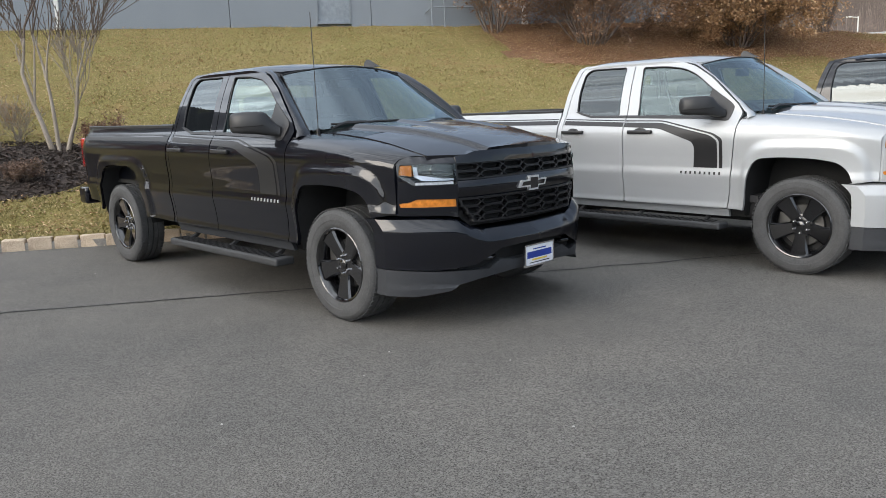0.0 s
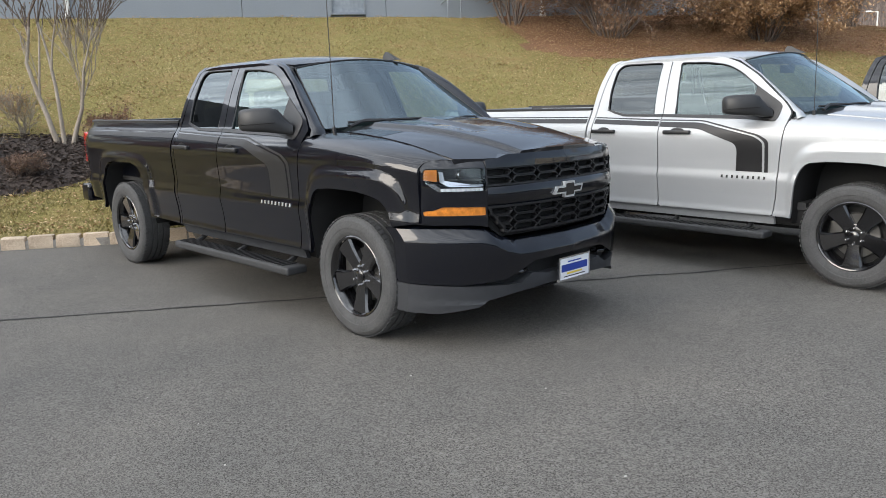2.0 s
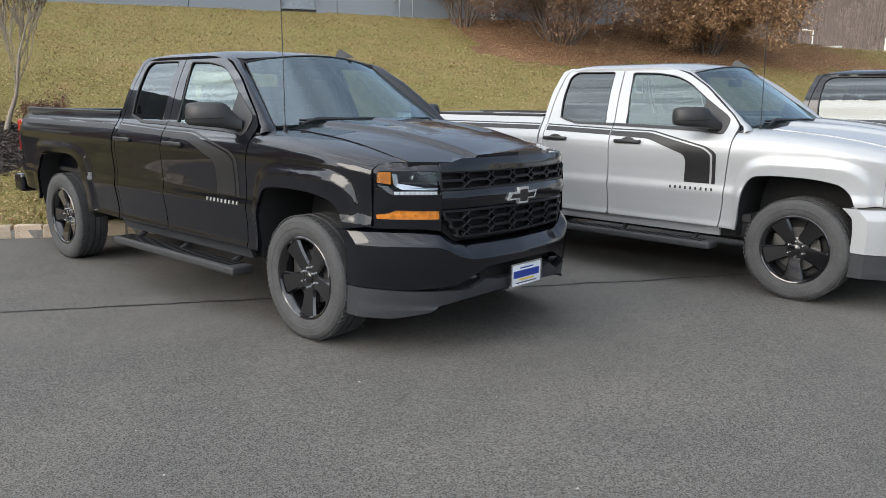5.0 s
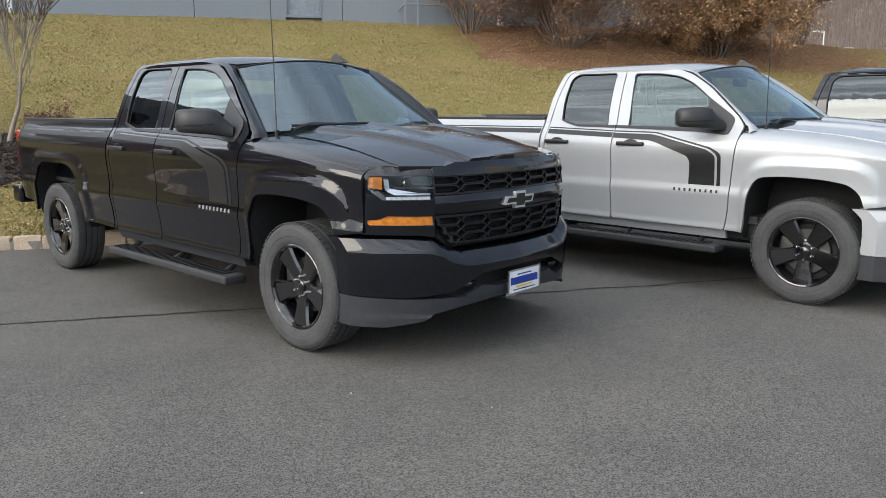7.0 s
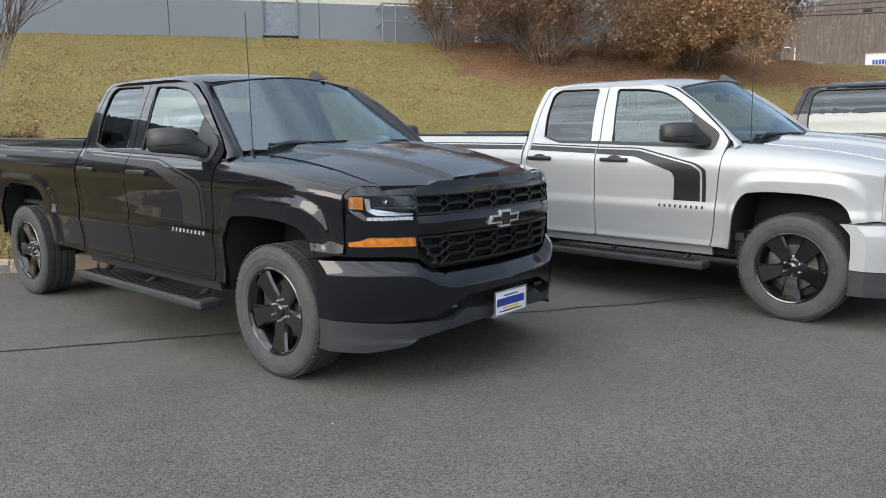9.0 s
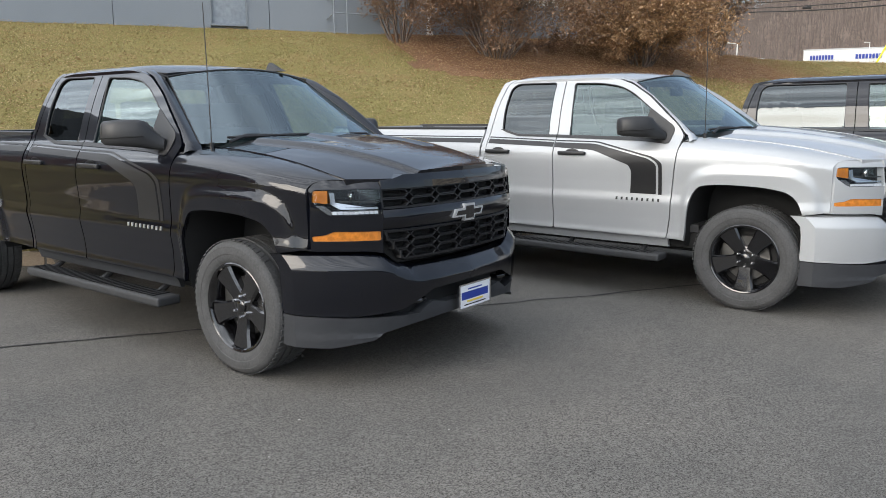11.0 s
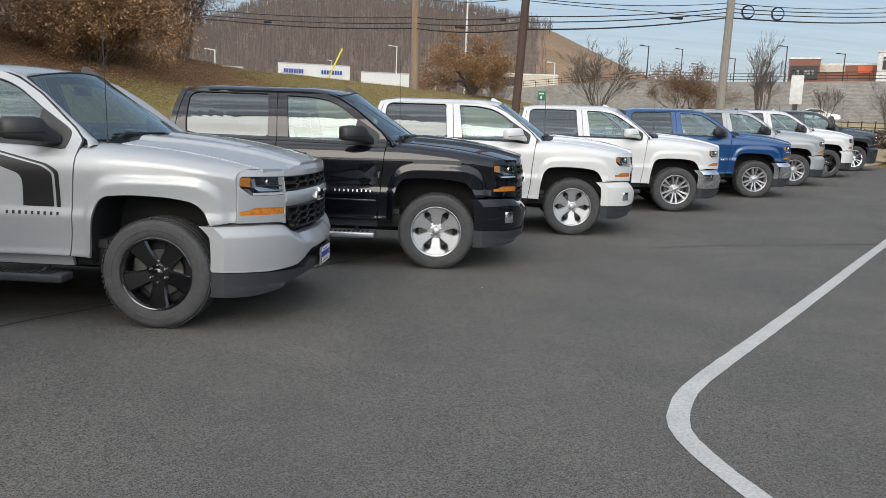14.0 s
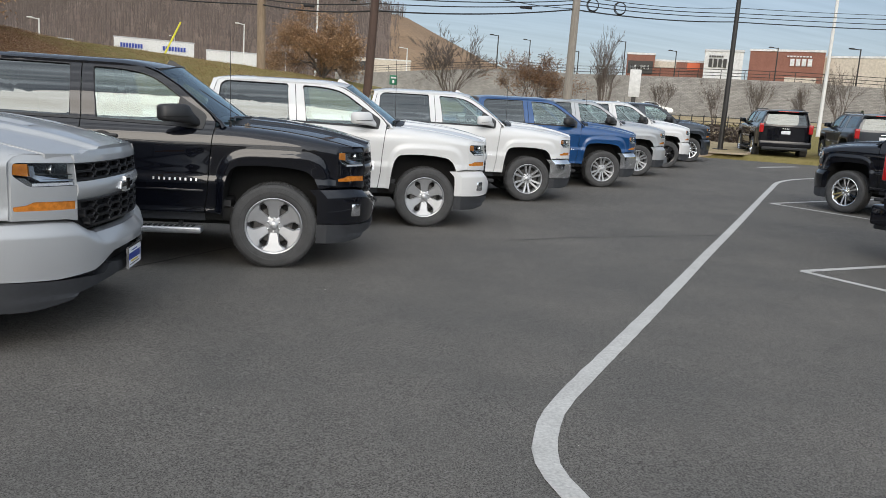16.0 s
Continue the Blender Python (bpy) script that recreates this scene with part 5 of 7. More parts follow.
# ---- kerb of granite blocks along the bank ----
def kerb_run():
    K = thing("kerb", "low kerb of pale granite blocks beside the asphalt", "kerb", Matrix.Identity(4), kind="structure")
    turn = Matrix.Rotation(math.atan2(ROW.y, ROW.x), 4, "Z")
    rnd = random.Random(4)
    shapes = []
    for k in range(6):
        bm = bmesh.new()
        box(bm, -.135, .135, -.06, .06, -.10, .135, .016, 2)
        for v in bm.verts:
            v.co += Vector((rnd.uniform(-.008, .008), rnd.uniform(-.008, .008), rnd.uniform(-.006, .006)))
        shapes.append(finish(bm, "kerb_block", "kerb", 40))
    u = -12.0
    while u < 16:
        ob = new("kerb_block", rnd.choice(shapes))
        ob.parent = K
        ob.matrix_basis = Matrix.Translation((*uv(u, .07 + rnd.uniform(-.008, .008)), lot_z(u) + rnd.uniform(-.006, .006))) @ turn @ Matrix.Rotation(rnd.uniform(-.03, .03), 4, "Z") @ Matrix.Diagonal((rnd.uniform(.92, 1.0), 1, 1, 1))
        u += .285
    bm = bmesh.new()
    box(bm, -12.2, 16.2, .02, .125, -.12, .085)
    me = part("mortar_bed", bm, "mortar", K, at=Matrix.Translation((*uv(0, 0), 0)) @ turn)


kerb_run()


def stuff(name, verts, faces, mat, label, category, parent=None, smooth_=False):
    me = bpy.data.meshes.new(name)
    me.from_pydata(verts, [], faces)
    me.materials.append(MAT[mat])
    me.update()
    if smooth_:
        me.polygons.foreach_set("use_smooth", [True] * len(me.polygons))
    ob = new(name, me)
    if parent is not None:
        ob.parent = parent
    return tagged(ob, label, category, kind="stuff")


# ---- grass blades, fallen leaves ----
def in_bed(u, v):
    return ((u + 5.0) / 2.35) ** 2 + ((v - 3.0) / 1.25) ** 2 < 1 + .12 * math.sin(u * 5) * math.sin(v * 4)


def scatter_blades():
    rnd = random.Random(11)
    verts, faces = [], []
    for k in range(230000):
        near = rnd.random() < .35
        u = rnd.uniform(-13, 4) if near else rnd.uniform(-13, 26)
        v = rnd.uniform(.14, 3.0) if near else .14 + 13.1 * rnd.random()
        if in_bed(u, v):
            continue
        litter = smooth(4, 8, u) * smooth(6.5, 10, v) * (1 - smooth(16, 20, u))
        if rnd.random() < litter * .85:
            continue
        clump = noise.noise(Vector((u * 1.1, v * 1.1, 2))) + .6 * noise.noise(Vector((u * 4, v * 4, 5)))
        if clump < rnd.uniform(-.75, .35):
            continue
        x, y = uv(u, v)
        z = land_z(u, v) - .01
        hgt = rnd.uniform(.022, .058) * (1 + .6 * max(0, clump))
        a = rnd.uniform(0, math.pi)
        w = rnd.uniform(.006, .014)
        dx, dy = math.cos(a) * w, math.sin(a) * w
        lx, ly = rnd.uniform(-.05, .05), rnd.uniform(-.05, .05)
        i = len(verts)
        verts += [(x - dx, y - dy, z), (x + dx, y + dy, z), (x + lx, y + ly, z + hgt)]
        faces.append((i, i + 1, i + 2))
    stuff("grass_blades", verts, faces, "blade", "short yellow-green winter grass blades on the bank", "grass")


scatter_blades()


def leaf_quads(points, rnd, size, verts, faces, flat=0.35):
    for x, y, z in points:
        a, t = rnd.uniform(0, 6.283), rnd.uniform(-flat, flat)
        L, W = size * rnd.uniform(.6, 1.2), size * rnd.uniform(.3, .6)
        d = Vector((math.cos(a), math.sin(a), t)).normalized()
        e = Vector((-math.sin(a), math.cos(a), rnd.uniform(-flat, flat))).normalized()
        c = Vector((x, y, z))
        i = len(verts)
        up = Vector((0, 0, W * rnd.uniform(.1, .5)))
        verts += [tuple(c - d * L / 2), tuple(c - e * W / 2 + up), tuple(c + d * L / 2), tuple(c + e * W / 2 + up)]
        faces.append((i, i + 1, i + 2, i + 3))


def scatter_leaves():
    rnd = random.Random(21)
    pts = []
    while len(pts) < 125000:
        u, v = rnd.uniform(-13, 34), rnd.uniform(.2, 13.2)
        dense = smooth(3.5, 8, u + 1.2 * noise.noise(Vector((u * .5, v * .5, 0)))) * smooth(5.0, 9.5, v + 1.5 * noise.noise(Vector((u * .4, v * .6, 9))))
        dense *= 1 - .85 * smooth(16.5, 21, u)
        dense = max(dense, .20 + .20 * noise.noise(Vector((u * .7, v * .7, 4))))
        if in_bed(u, v) or rnd.random() > dense:
            continue
        x, y = uv(u, v)
        pts.append((x, y, land_z(u, v) + rnd.uniform(.012, .06)))
    verts, faces = [], []
    leaf_quads(pts, rnd, .052, verts, faces, .45)
    stuff("fallen_leaves", verts, faces, "leaf_litter", "dry reddish-brown fallen leaves lying on the grassy bank", "fallen leaves")


scatter_leaves()


def litter_sheet():
    """Soil under the bushes where leaves have smothered the grass."""
    bm = bmesh.new()
    us, vs = spread((4.0, 26.0, 66)), spread((7.0, 13.4, 26))
    rows = {}
    for i, u in enumerate(us):
        for j, v in enumerate(vs):
            rows[i, j] = bm.verts.new((*uv(u, v), land_z(u, v) + .012 + .02 * noise.noise(Vector((u * 3, v * 3, 1)))))
    for i in range(len(us) - 1):
        for j in range(len(vs) - 1):
            u, v = us[i], vs[j]
            edge = smooth(4.3, 6.8, u) * (1 - smooth(15.0, 19.5, u)) * smooth(7.2, 9.6, v) + .35 * noise.noise(Vector((u * .9, v * .9, 6))) + .25 * noise.noise(Vector((u * 2.7, v * 2.7, 8)))
            if edge > .42:
                bm.faces.new((rows[i, j], rows[i + 1, j], rows[i + 1, j + 1], rows[i, j + 1]))
    for v in [v for v in bm.verts if not v.link_faces]:
        bm.verts.remove(v)
    bmesh.ops.recalc_face_normals(bm, faces=bm.faces)
    if sum(f.normal.z for f in bm.faces) < 0:
        bmesh.ops.reverse_faces(bm, faces=bm.faces)
    tagged(part("leaf_bed", bm, "litter_ground", angle=60), "leaf-covered reddish soil under the bushes", "leaf bed", kind="structure")


litter_sheet()


# ---- plants ----
def grow(rnd, start, direction, length, radius, depth, spread_, wood, tips, kids=(3, 4), shrink=.68, bend=.18, up=.15, seg=4, sides=5, twig=.004, everywhere=False):
    """A branch and its side branches: tapered tubes into wood, ends into tips."""
    verts, faces = wood
    p, d = Vector(start), Vector(direction).normalized()
    r1 = max(twig, radius * .62)
    ring0 = None
    pts = [p.copy()]
    for i in range(seg + 1):
        t = i / seg
        r = radius + (r1 - radius) * t
        a = d.orthogonal().normalized()
        b = d.cross(a)
        base = len(verts)
        n = sides if radius > .012 else 3
        for k in range(n):
            q = p + (a * math.cos(6.2832 * k / n) + b * math.sin(6.2832 * k / n)) * r
            verts.append((q.x, q.y, q.z))
        if ring0 is not None:
            for k in range(n):
                faces.append((ring0 + k, ring0 + (k + 1) % n, base + (k + 1) % n, base + k))
        ring0 = base
        if i < seg:
            p = p + d * (length / seg)
            pts.append(p.copy())
            d = (d + Vector((rnd.uniform(-bend, bend), rnd.uniform(-bend, bend), rnd.uniform(-bend, bend) + up * .3))).normalized()
    if depth <= 3 and everywhere:
        for c in pts[1:]:
            tips.append((c, d.copy()))
    if depth <= 0:
        tips.append((p.copy(), d.copy()))
        tips.append((pts[len(pts) // 2], d.copy()))
        return
    for k in range(rnd.randint(*kids)):
        t = rnd.uniform(.35, 1.0) if k else 1.0
        q = pts[min(len(pts) - 1, max(1, round(t * seg)))]
        a = d.orthogonal().normalized()
        a.rotate(Matrix.Rotation(rnd.uniform(0, 6.283), 3, d))
        nd = (d + a * rnd.uniform(.5, 1.0) * spread_ + Vector((0, 0, up))).normalized()
        grow(rnd, q, nd, length * shrink * rnd.uniform(.75, 1.15), r1 * (.95 if k == 0 else .72), depth - 1, spread_, wood, tips, kids, shrink, bend, up, max(2, seg - 1), sides, twig, everywhere)


def mesh_part(name, data, mat, parent, label="", smooth_=True):
    me = bpy.data.meshes.new(name)
    me.from_pydata(data[0], [], data[1])
    me.materials.append(MAT[mat])
    me.update()
    if smooth_:
        me.polygons.foreach_set("use_smooth", [True] * len(me.polygons))
    ob = new(name, me)
    ob.parent = parent
    if label:
        tagged(ob, label)
    return ob


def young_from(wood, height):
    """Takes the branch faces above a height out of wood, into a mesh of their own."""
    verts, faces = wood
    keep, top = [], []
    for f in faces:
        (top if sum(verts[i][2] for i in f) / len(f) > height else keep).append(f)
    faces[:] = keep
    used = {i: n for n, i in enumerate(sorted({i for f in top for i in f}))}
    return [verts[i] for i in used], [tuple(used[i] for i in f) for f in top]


def plant(name, label, category, x, y, z, seed, stems, leaf=None, leaf_mat=None, wood_mat="bark", group="", young=None):
    """stems: dictionaries of grow()'s numbers; leaf: (leaves a tip, size, spread about the tip)."""
    rnd = random.Random(seed)
    T = thing(name, label, category, Matrix.Translation((x, y, z)), group)
    wood, tips = ([], []), []
    for st in stems:
        st = dict(st)
        grow(rnd, st.pop("start", (0, 0, -.05)), st.pop("direction"), st.pop("length"), st.pop("radius"), st.pop("depth"), st.pop("spread_", .8), wood, tips, **st)
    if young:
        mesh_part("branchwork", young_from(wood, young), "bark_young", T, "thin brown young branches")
    mesh_part("woody_frame" if len(stems) > 1 else "trunk", wood, wood_mat, T)
    if leaf:
        n, size, far_ = leaf
        verts, faces = [], []
        pts = []
        for p, d in tips:
            for k in range(n if n >= 1 else (1 if rnd.random() < n else 0)):
                pts.append((p.x + rnd.uniform(-far_, far_), p.y + rnd.uniform(-far_, far_), p.z + rnd.uniform(-far_, far_)))
        leaf_quads(pts, rnd, size, verts, faces, 1.2)
        mesh_part("crown", (verts, faces), leaf_mat, T, smooth_=False)
    return T


def on_bank(u, v, dz=0.0):
    return (*uv(u, v), land_z(u, v) + dz)


# mulch bed by the kerb with its tree and shrubs
def mulch_bed():
    bm = bmesh.new()
    rnd = random.Random(3)
    rows = []
    n, m = 48, 12
    c = bm.verts.new((*uv(-5.0, 3.0), land_z(-5.0, 3.0) + .12))
    for j in range(1, m + 1):
        f = j / m
        ring = []
        for i in range(n):
            a = 6.2832 * i / n
            k = f * (1 + (.05 * math.sin(3 * a) + .04 * math.sin(7 * a + 1)) * f)
            u, v = -5.0 + 2.42 * k * math.cos(a), 3.0 + 1.3 * k * math.sin(a)
            hgt = .12 * (1 - f ** 3) + rnd.uniform(-.012, .012)
            ring.append(bm.verts.new((*uv(u, v), land_z(u, v) + hgt - .02 * (f == 1))))
        rows.append(ring)
    for i in range(n):
        bm.faces.new((c, rows[0][i], rows[0][(i + 1) % n]))
    for a, b in zip(rows, rows[1:]):
        for i in range(n):
            j = (i + 1) % n
            bm.faces.new((a[i], b[i], b[j], a[j]))
    bmesh.ops.recalc_face_normals(bm, faces=bm.faces)
    bed = part("planting_bed", bm, "mulch", angle=60)
    tagged(bed, "low mound of dark shredded bark mulch set in the grass", "planting bed", kind="structure")
    pts = []
    for k in range(9000):
        u, v = rnd.uniform(-7.5, -2.5), rnd.uniform(1.6, 4.4)
        f = math.hypot((u + 5) / 2.42, (v - 3) / 1.3)
        if f > 1.03:
            continue
        pts.append((*uv(u, v), land_z(u, v) + .12 * (1 - f ** 3) + rnd.uniform(.0, .03)))
    verts, faces = [], []
    leaf_quads(pts, rnd, .075, verts, faces, .5)
    stuff("mulch_chips", verts, faces, "mulch_bits", "loose chips of dark bark mulch on the bed", "mulch")


mulch_bed()
tb = on_bank(-3.70, 3.55, .08)
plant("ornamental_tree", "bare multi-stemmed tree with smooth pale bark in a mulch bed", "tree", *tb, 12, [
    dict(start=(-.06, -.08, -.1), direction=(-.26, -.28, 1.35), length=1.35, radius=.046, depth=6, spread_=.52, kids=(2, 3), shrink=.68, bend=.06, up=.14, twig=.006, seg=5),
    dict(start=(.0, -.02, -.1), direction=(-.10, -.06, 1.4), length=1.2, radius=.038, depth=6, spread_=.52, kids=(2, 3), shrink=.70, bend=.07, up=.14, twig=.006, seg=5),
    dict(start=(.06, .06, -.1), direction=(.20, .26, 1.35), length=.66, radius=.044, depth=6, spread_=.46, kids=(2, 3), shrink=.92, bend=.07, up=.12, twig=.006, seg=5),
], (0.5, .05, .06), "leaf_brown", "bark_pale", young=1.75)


def shrub(name, label, u, v, seed, hgt, n, wide, wood, leaf=None, lm=None, dz=.05):
    rnd = random.Random(seed)
    stems = []
    for k in range(n):
        a = 6.2832 * k / n + rnd.uniform(-.3, .3)
        w = wide * rnd.uniform(.25, 1.0)
        stems.append(dict(start=(rnd.uniform(-.06, .06), rnd.uniform(-.06, .06), -.05), direction=(math.cos(a) * w, math.sin(a) * w, 1), length=hgt * rnd.uniform(.42, .6), radius=.007 * (hgt / .6) ** .7,
                          depth=4, spread_=.6, kids=(2, 3), shrink=.66, bend=.16, up=.10, seg=3, sides=4, twig=.0028))
    x, y, z = on_bank(u, v, dz)
    return plant(name, label, "shrub", x, y, z, seed, stems, leaf, lm, wood, "shrubs in the mulch bed")


shrub("shrub", "leafless grey-brown twiggy shrub on dark mulch", -4.75, 2.75, 31, .62, 22, .75, "bark_pale", (1, .03, .05), "leaf_tan")
shrub("shrub", "dark reddish twiggy shrub at the bed's edge", -5.4, 3.95, 32, .62, 24, .85, "twig_red", (2, .035, .05), "leaf_brown")
shrub("shrub", "dark reddish twiggy shrub at the bed's edge", -6.3, 3.4, 33, .5, 20, .9, "twig_red", (2, .035, .05), "leaf_brown")
shrub("shrub", "thin pale twiggy shrub behind the tree", -4.5, 4.3, 34, .55, 18, .8, "bark_pale", (1, .03, .05), "leaf_tan")
shrub("shrub", "small tangled brown shrub on dark mulch", -4.0, 2.35, 35, .34, 16, 1.1, "bark", (2, .035, .04), "leaf_brown", .03)
shrub("shrub", "red-stemmed shrub with dry leaves beside the bed", -3.0, 3.25, 36, .50, 20, .6, "twig_red", (2, .04, .06), "leaf_brown")
shrub("shrub", "small dry brown shrub on dark mulch", -6.1, 2.4, 37, .34, 14, 1.0, "bark", (2, .035, .04), "leaf_brown", .03)


def thicket(name, label, category, u, v, seed, hgt, n, wide, radius, leaf, lm, wood="bark", depth=4, shrink=.80, kids=(2, 3), spread_=.6, low=(.20, .34)):
    rnd = random.Random(seed)
    stems = []
    for k in range(n):
        a = 6.2832 * k / n + rnd.uniform(-.4, .4)
        w = wide * rnd.uniform(.15, 1.0)
        stems.append(dict(start=(math.cos(a) * .22 * wide, math.sin(a) * .22 * wide, -.1), direction=(math.cos(a) * w, math.sin(a) * w, 1), length=hgt * rnd.uniform(*low), radius=radius * rnd.uniform(.7, 1.1),
                          depth=depth, spread_=spread_, kids=kids, shrink=shrink, bend=.12, up=.06, seg=4, sides=4, twig=.004, everywhere=True))
    x, y, z = on_bank(u, v)
    return plant(name, label, category, x, y, z, seed, stems, leaf, lm, wood, "bushes on top of the bank")


thicket("bush", "open bare bush with a few dry leaves by the grey wall", "bush", 5.85, 12.3, 41, 3.3, 11, .75, .036, (2, .10, .12), "leaf_oak", spread_=.7)
thicket("bush", "wide dense tangle of grey-brown bare twigs", "bush", 8.1, 10.6, 42, 4.3, 30, 1.3, .028, (3, .085, .14), "leaf_oak", kids=(3, 3), spread_=.85)
thicket("bush", "tall bush thick with dry tan leaves", "bush", 12.0, 9.8, 43, 5.0, 24, .95, .030, (6, .095, .22), "leaf_tan", kids=(3, 3), spread_=.85, low=(.10, .24), shrink=.86)
thicket("bush", "bare grey-brown bush behind the tan one", "bush", 14.3, 12.0, 45, 4.0, 14, .8, .034, (2, .085, .14), "leaf_brown")
thicket("small_tree", "small dark tree with clinging brown leaves", "tree", 16.7, 12.5, 44, 5.2, 10, .50, .050, (4, .10, .18), "leaf_brown", kids=(3, 3), spread_=.7)

# ---- warehouse above the bank ----
def warehouse():
    W = thing("warehouse", "long warehouse wall, grey painted base under cream panels", "building", Matrix.Translation((*uv(0, 13.5), 3.5)) @ Matrix.Rotation(math.atan2(ROW.y, ROW.x), 4, "Z"))
    edges = (-40, -31.5, -26.5, -21.5, -16.5, -11.5, -6.5, -1.45, 2.52, 8.3, 12.4)
    for a, b in zip(edges, edges[1:]):
        bm = bmesh.new()
        box(bm, a + .008, b - .008, .03, .3, 1.34, 2.9)
        part("wall_panel", bm, "wall_cream", W, angle=0)
        bm = bmesh.new()
        cuts = [(a + .008, b - .008)]
        if a < 1.0 < b:
            cuts = [(a + .008, .96), (1.94, b - .008)]
        for x0, x1 in cuts:
            box(bm, x0, x1, 0, .3, -.4, 1.34)
        part("wall_base", bm, "wall_grey", W, angle=0)
    bm = bmesh.new()
    box(bm, -40, 12.4, .31, 14, -.4, 2.88)
    part("wall_core", bm, "wall_cream", W, angle=0)
    # steel door standing in its frame
    d = bmesh.new()
    box(d, 1.0, 1.90, .05, .10, .50, 2.58, .006)
    door = part("door", d, "door_grey", W, "flush grey steel door")
    f = bmesh.new()
    for x0, x1, z0, z1 in ((.955, 1.0, .44, 2.63), (1.90, 1.945, .44, 2.63), (1.0, 1.90, 2.58, 2.63), (1.0, 1.90, .44, .50)):
        box(f, x0, x1, -.02, .12, z0, z1, .004)
    part("door_frame", f, "wall_grey", door)
    hd = bmesh.new()
    box(hd, 1.80, 1.86, -.01, .055, 1.42, 1.46, .006)
    part("door_handle", hd, "galv", door)
    for z0, z1 in ((.51, 2.62), (-.4, .50)):
        f = bmesh.new()
        box(f, .958, 1.942, .12, .3, z0, z1)
        part("door_reveal", f, "wall_grey", door)
    for u in (7.12, -5.9):
        s = bmesh.new()
        box(s, u - .055, u + .055, -.10, -.005, .50, 2.9, .012)
        box(s, u - .06, u + .06, -.26, -.005, .36, .50, .012, m=Matrix.Translation((u, -.05, .43)) @ Matrix.Rotation(radians(18), 4, "X") @ Matrix.Translation((-u, .05, -.43)))
        part("downspout", s, "white_paint", W, "white metal downspout")
    r = bmesh.new()
    for x in (4.25, 4.62):
        tube(r, [(x, -.35, .05), (x, -.35, 1.35)], .024, 8)
        tube(r, [(x, -.35, 1.30), (x + .02, -.02, 1.30)], .02, 8)
    for z in (1.35, .85):
        tube(r, [(4.25, -.35, z), (6.6, -.35, z)], .022, 8)
        tube(r, [(4.25, -.35, z), (4.12, -.02, z - .12)], .02, 8)
    part("handrail", r, "wall_grey", W)


warehouse()

# ---- white lines ----
def ribbon(pts, width, name, label):
    """A painted line along u, v points, smoothed, with slightly worn edges."""
    P = [Vector(p) for p in pts]
    fine = []
    for i in range(len(P) - 1):
        p0, p1, p2, p3 = P[max(i - 1, 0)], P[i], P[i + 1], P[min(i + 2, len(P) - 1)]
        n = max(2, int((p2 - p1).length / .12))
        for k in range(n):
            t = k / n
            fine.append(.5 * (2 * p1 + (p2 - p0) * t + (2 * p0 - 5 * p1 + 4 * p2 - p3) * t * t + (3 * p1 - p0 - 3 * p2 + p3) * t ** 3))
    fine.append(P[-1])
    bm = bmesh.new()
    rnd = random.Random(len(pts))
    prev = None
    for i, p in enumerate(fine):
        d = (fine[min(i + 1, len(fine) - 1)] - fine[max(i - 1, 0)]).normalized()
        nrm = Vector((-d.y, d.x))
        ring = []
        for k in (-.5, .5):
            q = p + nrm * (k * width + rnd.uniform(-.004, .004))
            ring.append(bm.verts.new((*uv(q.x, q.y), lot_z(q.x) + .012 * noise.noise(Vector((q.x * .25, q.y * .25, 7))) + .005)))
        if prev:
            bm.faces.new((prev[0], ring[0], ring[1], prev[1]))
        prev = ring
    bmesh.ops.recalc_face_normals(bm, faces=bm.faces)
    if sum(f.normal.z for f in bm.faces) < 0:
        bmesh.ops.reverse_faces(bm, faces=bm.faces)
    return tagged(part(name, bm, "line_paint", angle=60), label, "road marking", kind="structure")


ribbon([(2.1, -10.6), (2.75, -9.5), (3.3, -8.75), (3.72, -8.24), (4.06, -7.88), (4.32, -7.69), (4.6, -7.60), (4.95, -7.55), (5.35, -7.55), (5.87, -7.575), (6.64, -7.62), (7.64, -7.67), (9.03, -7.74), (11.03, -7.84), (14.1, -8.02), (16.8, -8.17), (19.1, -8.31), (21.2, -8.45), (23.1, -8.60), (24.3, -8.93), (25.2, -9.38), (26.2, -10.1)], .118, "trim_line", "curving white painted edge line on asphalt")
ribbon([(18.0, -8.5), (16.8, -10.2), (15.2, -12.5)], .10, "trim_line_bay", "thin white parking bay line")
ribbon([(18.0, -8.5), (19.2, -9.4), (21.0, -10.8)], .10, "trim_line_bay", "thin white parking bay line")
ribbon([(10.6, -8.9), (10.0, -9.7), (8.4, -12.0)], .10, "trim_line_bay", "thin white parking bay line")
ribbon([(10.6, -8.9), (11.7, -9.9), (13.6, -11.6)], .10, "trim_line_bay", "thin white parking bay line")
ribbon([(28.3, -8.0), (29.0, -8.45), (30.0, -9.15)], .22, "trim_arrow", "white painted arrow on the asphalt")


